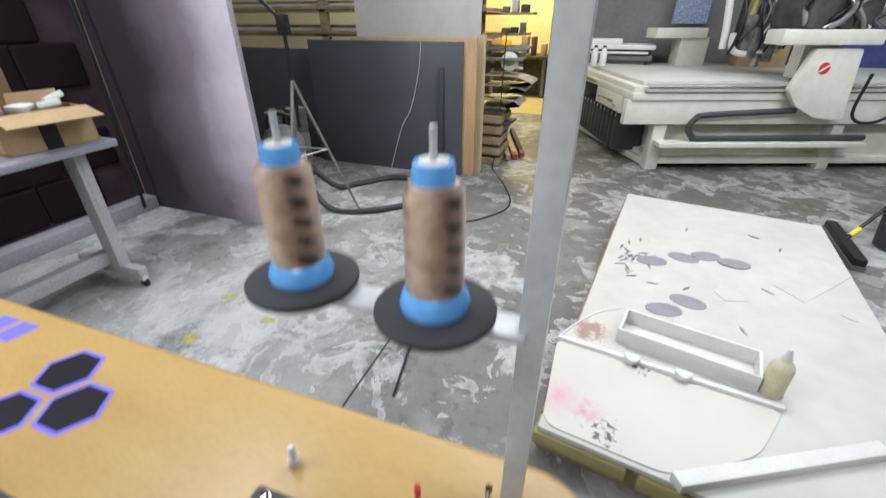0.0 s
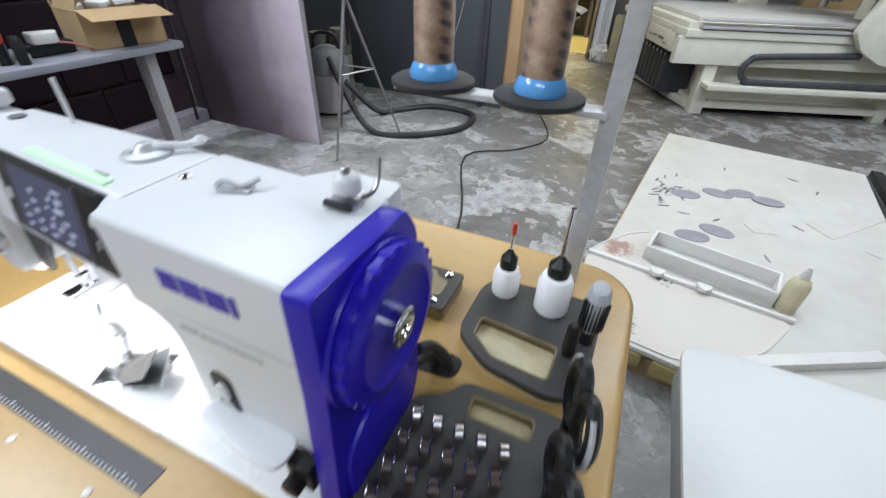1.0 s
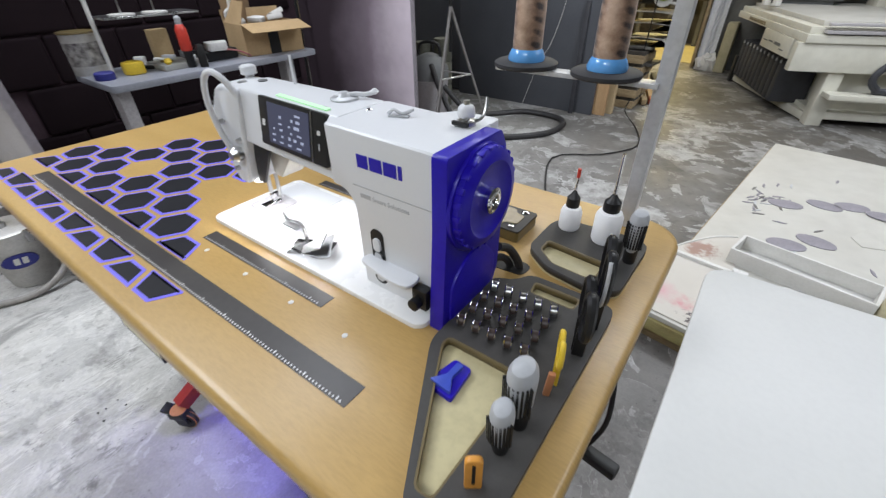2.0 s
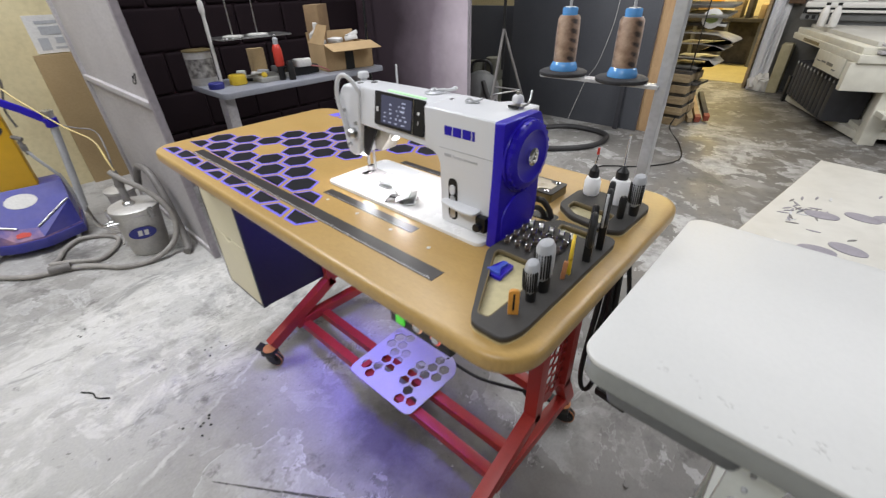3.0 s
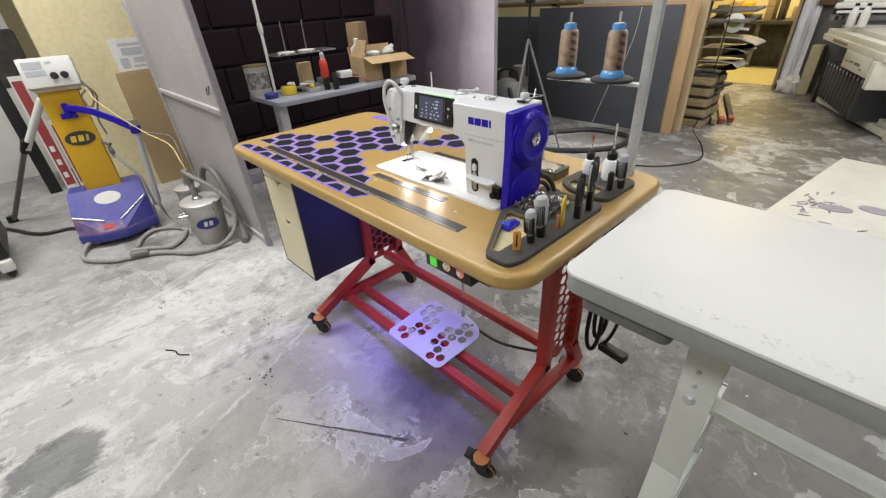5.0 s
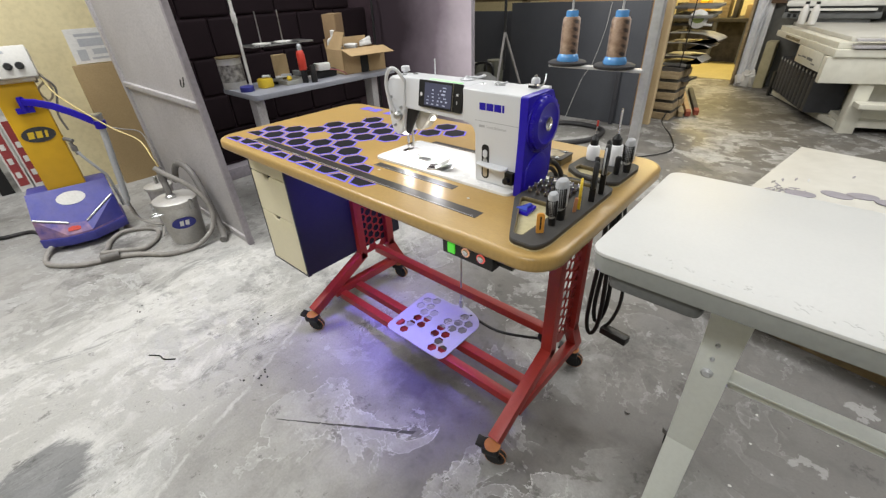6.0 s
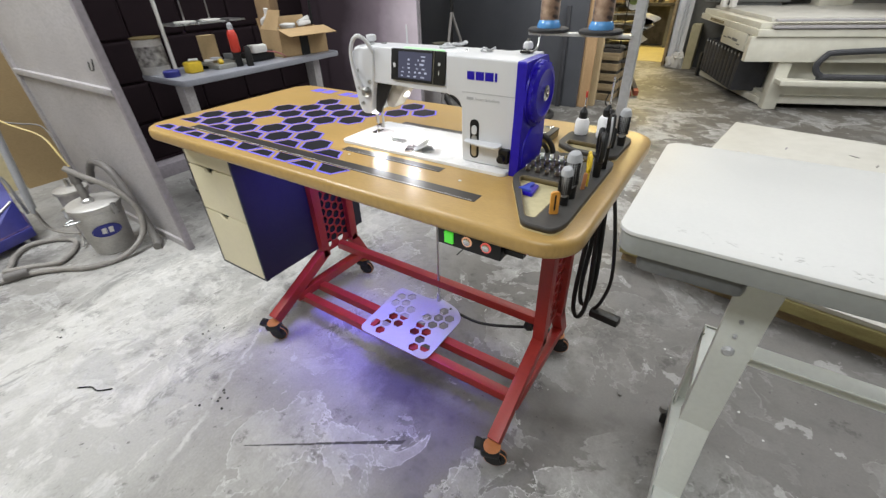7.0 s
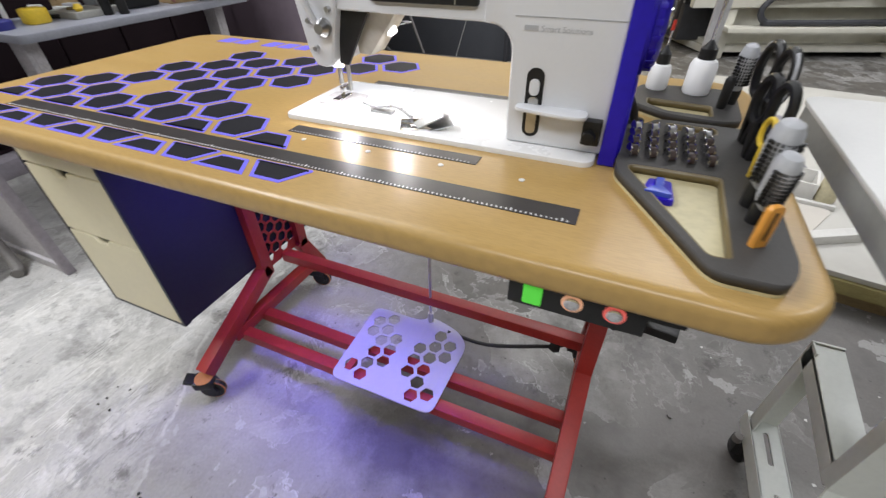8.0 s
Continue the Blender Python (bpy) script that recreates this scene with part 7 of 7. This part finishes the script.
for x in (0.548, 1.28):
    part("front_plate", Shape().prism([(-0.034, 0.36), (0.034, 0.36), (0.036, 0.70), (0.043, 0.886), (-0.043, 0.886), (-0.036, 0.70)], 0.0, 0.005, pose(x, -0.03, 0) @ UPY(0.0)).prism([(-0.033, 0.10), (0.033, 0.10), (0.034, 0.36), (-0.034, 0.36)], 0.0, 0.005, pose(x, -0.03, 0) @ Matrix(((1, 0, 0, 0), (0, 0.22, -1, -0.079), (0, 1, 0, 0), (0, 0, 0, 1)))).box(x - 0.034, x - 0.029, -0.03, 0.0, 0.36, 0.886), GREYPAINT, wt, "grey green pressed steel leg plate", bevel=0.0015)
    part("rear_plate", Shape().box(x - 0.03, x + 0.03, 0.26, 0.266, 0.12, 0.44).box(x - 0.03, x - 0.025, 0.225, 0.26, 0.12, 0.44), GREYPAINT, wt, bevel=0.002)
    part("leg_brace", Shape().bar((x, 0.26, 0.43), (x, -0.02, 0.39), 0.06, 0.012).bar((x - 0.028, 0.26, 0.41), (x - 0.028, -0.02, 0.37), 0.004, 0.05), GREYPAINT, wt, bevel=0.002)
    plate("foot_channel", [(x - 0.032, -0.28), (x + 0.032, -0.28), (x + 0.032, 0.285), (x - 0.032, 0.285)], [rounded(x - 0.006, x + 0.006, y, y + 0.09, 0.006)[::-1] for y in (-0.2, -0.02, 0.14)], 0.126, 0.131, GREYPAINT, wt, "slotted foot channel")
    part("channel_side", Shape().box(x - 0.034, x - 0.030, -0.28, 0.285, 0.08, 0.131).box(x + 0.030, x + 0.034, -0.28, 0.285, 0.08, 0.131), GREYPAINT, wt)
    for z, r in ((0.70, 0.0048), (0.66, 0.0048), (0.617, 0.0125)):
        part("bolt", Shape().lathe([(r, 0), (r * 0.95, 0.004), (r * 0.6, 0.008)], 12, pose(x - 0.006, -0.035, z, 90)), GALV, wt)
    for y in (-0.2, 0.225):
        c = part("castor", Shape().lathe([(0.022, -0.012), (0.03, -0.008), (0.03, 0.008), (0.022, 0.012)], 18, pose(x - 0.025, y, 0.03, 0, 90, 25)), BLACK, wt)
        part("castor_fork", Shape().box(x - 0.05, x - 0.0, y - 0.02, y + 0.02, 0.035, 0.08), BLACK, c, bevel=0.005)
        part("castor_lever", Shape().lathe([(0.011, 0), (0.011, 0.02)], 14, pose(x - 0.05, y - 0.01, 0.085, 0, 0, 0)), GREYHOSE, c)
part("brace", Shape().bar((0.58, 0.02, 0.578), (1.25, 0.02, 0.578), 0.006, 0.05).bar((0.58, 0.0, 0.606), (1.25, 0.0, 0.606), 0.045, 0.006), GREYPAINT, wt, "grey green lipped channel brace", bevel=0.002)

# ---- things on the sewing table ----
stand = thing("cone_stand", (0.145, 0.41, TZ), "galvanised thread stand with cross arm behind the machine", "thread stand")
part("post", Shape().box(0.133, 0.157, 0.398, 0.422, TZ, 1.75), GALV, stand, "galvanised square post", bevel=0.002)
part("cross_arm", Shape().bar((-0.145, 0.398, 1.154), (0.14, 0.406, 1.154), 0.034, 0.008), GALV, stand, "flat galvanised cross arm", bevel=0.002)
for x, y in ((-0.092, 0.401), (0.055, 0.399)):
    d = part("felt_disc", Shape().lathe([(0.055, 1.1585), (0.057, 1.161), (0.057, 1.166), (0.052, 1.169)], 36, Matrix.Translation((x, y, 0))), FELT, stand, "round dark felt disc")
    part("pin", Shape().rod((x, y, 1.154), (x, y, 1.330), 0.0032), GALV, d)
    cone = thing("thread_cone", (x, y, 1.169), "copper brown thread cone on a light blue core", "thread cone", "cones on the stand")
    part("core_base", Shape().lathe([(0.032, 0), (0.033, 0.006), (0.029, 0.016), (0.026, 0.02)], 32, Matrix.Translation((x, y, 1.169))), SKYBLUE, cone, "light blue flared core")
    part("thread_wind", Shape().lathe([(0.024, 0.012), (0.0262, 0.018), (0.0262, 0.08), (0.025, 0.112), (0.021, 0.118)], 36, Matrix.Translation((x, y, 1.169))), THREAD, cone, "copper brown wound thread")
    part("tip_cap", Shape().lathe([(0.0125, 0.1335), (0.0118, 0.1352)], 28, Matrix.Translation((x, y, 1.169))), OFFWHITE, cone, "white plastic end cap")
    part("core_tip", Shape().lathe([(0.0172, 0.114), (0.0176, 0.130), (0.016, 0.134)], 28, Matrix.Translation((x, y, 1.169))), SKYBLUE, cone)

hardware = thing("bobbin_box", (-0.06, 0.27, TZ), "flat bronze box with clear lid and four screws", "box")
part("case", Shape().prism(rounded(-0.133, 0.006, 0.230, 0.310, 0.006), TZ, TZ + 0.02), BRASSY, hardware, bevel=0.002)
part("lid_frame", Shape().prism(rounded(-0.134, 0.007, 0.229, 0.311, 0.006), TZ + 0.02, TZ + 0.024), RUBBER, hardware, bevel=0.001)
part("lid_window", Shape().prism(soften([(-0.098, 0.238), (-0.034, 0.238), (-0.030, 0.249), (-0.008, 0.253), (-0.008, 0.286), (-0.028, 0.290), (-0.032, 0.302), (-0.098, 0.302), (-0.102, 0.290), (-0.124, 0.286), (-0.124, 0.253), (-0.102, 0.249)], 0.006), TZ + 0.0235, TZ + 0.0252), surface("smoky_amber_window", (0.32, 0.27, 0.17), (0.26, 0.21, 0.13), 0.25, bump=0.0), hardware, "smoky amber lid window")
for x in (-0.117, -0.014):
    for y in (0.241, 0.300):
        part("screw", Shape().lathe([(0.0072, 0), (0.0072, 0.002), (0.005, 0.0035)], 14, Matrix.Translation((x, y, TZ + 0.024))), CHROME, hardware)
single("white_peg", Shape().lathe([(0.008, 0), (0.008, 0.012), (0.005, 0.016), (0.005, 0.03), (0.003, 0.034)], 16, Matrix.Translation((-0.125, 0.358, TZ))), OFFWHITE, (-0.125, 0.358, TZ), "small white peg on the tabletop", "peg")


def organiser(name, label, outline, wells):
    """A layered tray: grey mat over an amber base, with sunken wells."""
    tray = thing(name, (outline[0][0], outline[0][1], TZ), label, "tray")
    out = soften(outline, 0.016)
    part("tray_base", Shape().prism(out, TZ, TZ + 0.004), AMBER, tray, "amber acrylic base")
    holes = [soften(w, 0.008)[::-1] for w in wells]
    plate("tray_mat", out, holes, TZ + 0.004, TZ + 0.016, RUBBER, tray, "dark grey tray top")
    for w in wells:
        plate("well_edge", soften(w, 0.008), [soften(inset(w, 0.0025), 0.007)[::-1]], TZ + 0.004, TZ + 0.0155, BRASSY, tray, "bronze cut edge of the well")
    return tray


organiser("bobbin_tray", "dark grey bobbin and tool tray on the table corner",
                   [(0.030, -0.055), (0.134, -0.236), (0.196, -0.236), (0.208, -0.20), (0.208, 0.135), (0.19, 0.145), (0.075, 0.145), (0.062, 0.118), (0.030, 0.105)],
                   [[(0.044, -0.050), (0.130, -0.214), (0.152, -0.212), (0.156, -0.036), (0.047, -0.036)], [(0.092, 0.104), (0.161, 0.104), (0.161, 0.133), (0.088, 0.133)]])
organiser("oil_tray", "dark grey tray holding oil bottles and tools",
                   [(0.036, 0.215), (0.085, 0.178), (0.165, 0.165), (0.200, 0.18), (0.204, 0.33), (0.18, 0.345), (0.05, 0.335), (0.036, 0.31)],
                   [[(0.055, 0.218), (0.088, 0.19), (0.160, 0.184), (0.161, 0.242), (0.055, 0.252)]])
TT = TZ + 0.016
COPPER = surface("dark_copper_thread", (0.075, 0.050, 0.042), (0.045, 0.030, 0.026), 0.4)
for j in range(4):
    for i in range(5):
        x, y = 0.047 + 0.0233 * i, -0.007 + 0.0293 * j
        b = thing("bobbin", (x, y, TT), "small steel bobbin with dark thread standing in the tray", "bobbin", "bobbins in the tray")
        BMx = pose(x, y, TT + 0.0060, 0, 90, 20)
        part("flange", Shape().lathe([(0.0100, -0.0055), (0.0105, -0.0048), (0.0100, -0.0040)], 18, BMx), CHROME, b)
        part("flange", Shape().lathe([(0.0100, 0.0040), (0.0105, 0.0048), (0.0100, 0.0055)], 18, BMx), CHROME, b)
        part("winding", Shape().lathe([(0.0075, -0.0042), (0.0075, 0.0042)], 18, BMx), COPPER if j < 3 else STEEL, b)
foot = thing("blue_clip_foot", (0.085, -0.095, TZ + 0.004), "blue plastic presser gauge lying in the amber well", "gauge")
FM = pose(0.084, -0.089, TZ + 0.004, 0, 0, -4)
part("plate", Shape().prism(soften([(-0.02, -0.022), (0.02, -0.022), (0.013, 0.028), (-0.013, 0.028)], 0.005), 0, 0.008, FM), BLUE, foot, bevel=0.002)
part("rib", Shape().prism(soften([(-0.016, -0.018), (0.016, -0.018), (0.004, 0.0), (0.005, 0.022), (-0.005, 0.022), (-0.004, 0.0)], 0.003), 0.008, 0.014, FM), surface("bright_blue_plastic", (0.06, 0.10, 0.55), None, 0.3, bump=0.0), foot, bevel=0.002)


def bottle(x, y, r, h, tip, needle):
    b = thing("oil_bottle", (x, y, TT), "milky squeeze oil bottle with black cap and needle spout", "bottle", "oil bottles")
    m = Matrix.Translation((x, y, TT))
    part("body", Shape().lathe([(r * 0.9, 0), (r, 0.004), (r, h - 0.012), (r * 0.82, h - 0.003), (r * 0.45, h)], 28, m), MILKY, b, "milky plastic body")
    part("cap", Shape().lathe([(r * 0.58, h - 0.002), (r * 0.62, h + 0.002), (r * 0.6, h + 0.016), (r * 0.35, h + 0.022), (r * 0.12, h + 0.03)], 18, m), BLACK, b, "black ribbed cap")
    part("spout", Shape().rod((x, y, TT + h + 0.02), (x + tip[0], y + tip[1], TT + h + tip[2]), 0.0022 if needle else 0.003), CHROME, b, "thin metal spout")
    if needle:
        part("red_tip", Shape().rod((x + tip[0], y + tip[1], TT + h + tip[2] - 0.004), (x + tip[0], y + tip[1], TT + h + tip[2] + 0.012), 0.003), REDPLASTIC, b, "red needle cap")


bottle(0.068, 0.312, 0.019, 0.045, (0.001, 0.0, 0.058), True)
bottle(0.135, 0.306, 0.023, 0.060, (0.0, 0.0, 0.098), False)


def cutter(x, y, h, lean, turn, r=0.0105):
    k = thing("hobby_knife", (x, y, TT), "grey ribbed tool handle with dark shank standing in the tray", "tool", "handles in the tray")
    m = pose(x, y, TT - 0.006, lean, 0, turn)
    part("shank", Shape().lathe([(r * 0.7, 0), (r * 0.8, h * 0.25), (r * 0.75, h * 0.35)], 16, m), BLACK, k, "black shank")
    part("handle", Shape().lathe([(r * 0.75, h * 0.3), (r * 1.05, h * 0.42), (r * 1.2, h * 0.8), (r * 1.12, h * 0.9), (r * 0.85, h * 0.97), (r * 0.4, h)], 24, m @ Matrix.Diagonal((0.85, 1.1, 1, 1))), GREYGRIP, k, "grey rounded handle")
    ribs = Shape()
    for a in range(-56, 60, 14):
        for j in range(9):
            z = h * (0.40 + 0.05 * j)
            ribs.box(-0.0011, 0.0011, r * 0.85, r * 1.30, z, z + h * 0.034, m @ pose(0, 0, 0, 0, 0, 180 + a))
    tagged(part("grip_texture", ribs, BLACK, k, "black dotted grip"), kind="stuff")


cutter(0.177, -0.131, 0.088, 6, 10, 0.0115)
cutter(0.178, -0.095, 0.106, 4, 0, 0.0145)
cutter(0.188, 0.268, 0.103, 5, 0, 0.0135)
ripper = thing("orange_tool", (0.174, -0.178, TT), "flat orange plastic tool standing in the tray", "tool")
part("blade_body", Shape().prism(rounded(-0.0085, 0.0085, 0, 0.05, 0.006), -0.0035, 0.0035, pose(0.174, -0.178, TT - 0.004, 90, 0, 35)), surface("amber_orange_plastic", (0.80, 0.36, 0.06), None, 0.4, bump=0.0), ripper, bevel=0.002)
part("slot", Shape().prism(rounded(-0.0016, 0.0016, 0.012, 0.044, 0.0012), -0.0039, 0.0039, pose(0.174, -0.178, TT - 0.004, 90, 0, 35)), BLACK, ripper, "dark slot")
single("peach_tool", Shape().box(-0.004, 0.004, -0.003, 0.003, 0, 0.040, pose(0.187, -0.045, TT - 0.004, 0, 4, 20)), surface("peach_plastic", (0.6, 0.26, 0.12)), (0.187, -0.045, TT - 0.004), "narrow peach plastic tool in the tray", "tool", bevel=0.002)


def shears(name, label, x, y, h, ring, mat, turn, thick):
    k = thing(name, (x, y, TT), label, "scissors")
    m = pose(x, y, TT - 0.006, 0, 0, turn)
    for s in (-1, 1):
        loop = [tuple(m @ Vector((s * ring * 0.75 + ring * 0.8 * math.cos(radians(a)), 0, h - ring * 1.3 + ring * 1.35 * math.sin(radians(a))))) for a in range(0, 361, 24)]
        part("finger_ring", Shape().tube(loop, thick, 8, 2), mat, k, bevel=0)
        part("shank", Shape().bar(m @ Vector((s * ring * 0.5, 0, h - ring * 2.5)), m @ Vector((s * 0.003, 0, 0)), thick * 1.6, thick * 2.2, (1, 0.2, 0)), mat, k, bevel=0.001)
        if name == "black_snips":
            part("chrome_edge", Shape().tube([tuple(m @ Vector((s * ring * 0.75 + ring * 1.0 * math.cos(radians(q)), 0.002, h - ring * 1.3 + ring * 1.56 * math.sin(radians(q))))) for q in range(-60 if s > 0 else 120, 61 if s > 0 else 241, 20)], thick * 0.4, 8, 2), GALV, k, "chrome outer edge")
    part("blade", Shape().box(-0.006, 0.006, -0.002, 0.002, 0, h * 0.25, m), STEEL, k)


shears("yellow_scissors", "small yellow handled scissors standing in the tray", 0.188, -0.024, 0.076, 0.012, LEMON, 112, 0.0032)
shears("black_shears", "large black handled shears standing in the tray", 0.192, 0.037, 0.104, 0.021, BLACK, 112, 0.0065)
shears("black_snips", "black handled trimming scissors with chrome edge in the tray", 0.192, 0.092, 0.130, 0.024, BLACK, 108, 0.006)
single("black_marker", Shape().lathe([(0.006, 0), (0.008, 0.01), (0.008, 0.05), (0.005, 0.055)], 16, Matrix.Translation((0.172, 0.235, TT - 0.004))), BLACK, (0.172, 0.235, TT - 0.004), "stubby black marker in the oil tray", "marker")
# cable hole beside the machine
hole = thing("cable_grommet", (0.035, 0.152, TZ), "oval cable opening in the tabletop with black leads", "grommet")
part("opening", Shape().prism(soften([(0.0, 0.146), (0.058, 0.150), (0.060, 0.184), (0.0, 0.188)], 0.014), TZ - 0.002, TZ + 0.0012), BLACK, hole)
part("lead", Shape().tube([(0.02, 0.135, 0.95), (0.028, 0.155, 0.938), (0.04, 0.168, 0.91), (0.045, 0.170, 0.88)], 0.007).tube([(0.015, 0.125, 0.93), (0.022, 0.145, 0.925), (0.028, 0.162, 0.905), (0.030, 0.165, 0.88)], 0.006), HOSE, hole)
# mains lead and adapter hanging behind the right leg
lead = thing("power_lead", (0.20, 0.32, 0), "black mains leads with a plug block hanging at the leg", "power lead")
part("cable_loop", Shape().tube([(0.12, 0.36, 0.84), (0.128, 0.37, 0.6), (0.122, 0.36, 0.3), (0.145, 0.355, 0.22), (0.168, 0.36, 0.3), (0.155, 0.37, 0.6), (0.14, 0.37, 0.84)], 0.008), BLACK, lead)
part("cable_loop", Shape().tube([(0.13, 0.38, 0.84), (0.142, 0.385, 0.6), (0.135, 0.38, 0.34), (0.155, 0.375, 0.27), (0.178, 0.38, 0.36), (0.168, 0.38, 0.6), (0.15, 0.38, 0.84)], 0.008), BLACK, lead)
part("plug_block", Shape().box(-0.02, 0.08, -0.018, 0.018, -0.014, 0.014, pose(0.215, 0.32, 0.298, 0, -3, -10)), BLACK, lead, "black inline plug block", bevel=0.006)
part("lead", Shape().tube([(0.20, 0.32, 0.30), (0.222, 0.33, 0.35), (0.235, 0.335, 0.45), (0.21, 0.35, 0.62), (0.16, 0.36, 0.84)], 0.006), BLACK, lead)
plug = thing("pedal_lead", (-0.1, 0.24, 0.2), "black lead with a round inline knob along the stretcher", "lead")
part("wire", Shape().tube([(-0.32, 0.2, 0.16), (-0.2, 0.24, 0.11), (-0.05, 0.27, 0.14), (0.02, 0.26, 0.19), (0.06, 0.25, 0.25)], 0.006), BLACK, plug)
part("knob", Shape().lathe([(0.018, -0.015), (0.024, 0), (0.018, 0.015)], 16, pose(0.0, 0.262, 0.18, 0, 90, 0)), BLACK, plug)

# scuffs on the floor
rng = random.Random(8)
for k in range(9):
    x = -0.64 + 0.05 * k
    y = -0.588 + 0.0315 * 2 * k * 0.5 * 1.0 + 0.002 * k
    w = 0.0028 + 0.0008 * k
    single("skid_mark", Shape().prism([(x, y - w * rng.uniform(0.5, 1.2)), (x + 0.047, y + 0.031 - w * rng.uniform(0.6, 1.2)), (x + 0.05, y + 0.033 + w * rng.uniform(0.6, 1.2)), (x + 0.002, y + w * rng.uniform(0.5, 1.2))], 0.0004, 0.001), RUBBER, (x, y, 0), "dark skid mark on the concrete", "skid mark", "skid marks", kind="structure")
single("floor_thread", Shape().tube([(-1.40, -0.79, 0.003), (-1.36, -0.76, 0.003), (-1.32, -0.755, 0.003), (-1.28, -0.72, 0.003)], 0.003), BLACK, (-1.34, -0.76, 0), "dark scrap of thread on the concrete", "thread")

single("loose_thread", Shape().tube([(-1.44, 3.965, 1.20), (-1.47, 3.965, 0.95), (-1.56, 3.96, 0.62), (-1.66, 3.96, 0.45), (-1.76, 3.955, 0.15), (-1.80, 3.94, 0.004)], 0.0028, 6), PAPER, (-1.80, 3.94, 0), "pale loose thread hanging down the dark board", "thread")
# narrow dark strip, nearly upright, just before the slate board
single("dark_strip", Shape().box(-0.022, 0.022, -0.008, 0.008, 0, 1.0, pose(-1.245, 3.93, 0, -2.2, 0, 0)), CHARCOAL, (-1.245, 3.93, 0), "narrow dark upright strip against the dark board", "stick", bevel=0.002)
YELLOWPAINT = surface("worn_yellow_paint", (0.52, 0.46, 0.10), (0.30, 0.28, 0.20), 0.7, scale=25, wear=0.3)
rng = random.Random(21)
for x, y, r in ((-1.648, 1.539, 0.05), (-1.292, 1.445, 0.045), (-1.562, 1.191, 0.06)):
    ring = [(x + r * rng.uniform(0.5, 1.1) * math.cos(radians(k)), y + r * rng.uniform(0.35, 0.8) * math.sin(radians(k))) for k in range(0, 360, 24)]
    single("paint_mark", Shape().prism(ring, 0.0004, 0.0012), YELLOWPAINT, (x, y, 0), "worn yellow paint mark on the concrete", "paint mark", "marks on the floor", kind="structure")
for x, y in ((0.723, 0.569), (0.728, 0.424), (0.80, 0.343), (0.707, 0.219), (0.488, 0.567), (0.461, 0.603), (0.62, 0.75), (0.95, 0.60)):
    s = rng.uniform(0.003, 0.0055)
    single("paper_scrap", Shape().prism([(-s, -s * 0.5), (s, -s * 0.7), (s * 0.8, s * 0.6), (-s * 0.5, s)], 0.0004, 0.0012, pose(x, y, 0, 0, 0, rng.uniform(0, 180))), PAPER, (x, y, 0), "tiny white scrap lying on the concrete", "scrap", "scraps on the floor")
single("steel_nut", Shape().prism(hexagon(0.362, 0.282, 0.016, 0.014), 0, 0.007), GREYHOSE, (0.362, 0.282, 0), "small steel nut lying on the concrete", "nut")
single("floor_joint", Shape().prism([(-0.632, 0.75), (-0.622, 0.75), (-0.622, 1.55), (-0.632, 1.55)], 0.0003, 0.0008), BLACK, (-0.627, 1.1, 0), "dark joint line in the concrete", "joint", kind="structure")
for x, y, a, n in ((-1.847, -0.705, 70, 4), (-0.889, -0.548, 40, 9), (-1.25, -0.30, 60, 5)):
    for k in range(n):
        s = rng.uniform(0.002, 0.0042)
        px, py = x + rng.gauss(0, 0.035), y + rng.gauss(0, 0.05)
        single("grit_crumb", Shape().prism([(-s, -s), (s * 1.2, -s * 0.6), (s * 0.7, s), (-s * 0.6, s * 0.8)], 0, 0.004, pose(px, py, 0, 0, 0, rng.uniform(0, 180))), BLACK, (px, py, 0), "dark crumb of grit on the concrete", "crumb", "crumbs on the floor")

# things on the far end of the router bed
for x, y in ((0.0, 6.02), (0.10, 5.98)):
    bt = thing("white_jug", (x, y, 0.875), "white plastic jug on the router bed", "jug", "jugs on the router bed")
    part("jug_body", Shape().lathe([(0.036, 0), (0.04, 0.01), (0.04, 0.13), (0.025, 0.18), (0.016, 0.20)], 20, Matrix.Translation((x, y, 0.875))), OFFWHITE, bt)
    part("jug_cap", Shape().lathe([(0.02, 0.20), (0.02, 0.225)], 14, Matrix.Translation((x, y, 0.875))), BLACK, bt, "black screw cap")
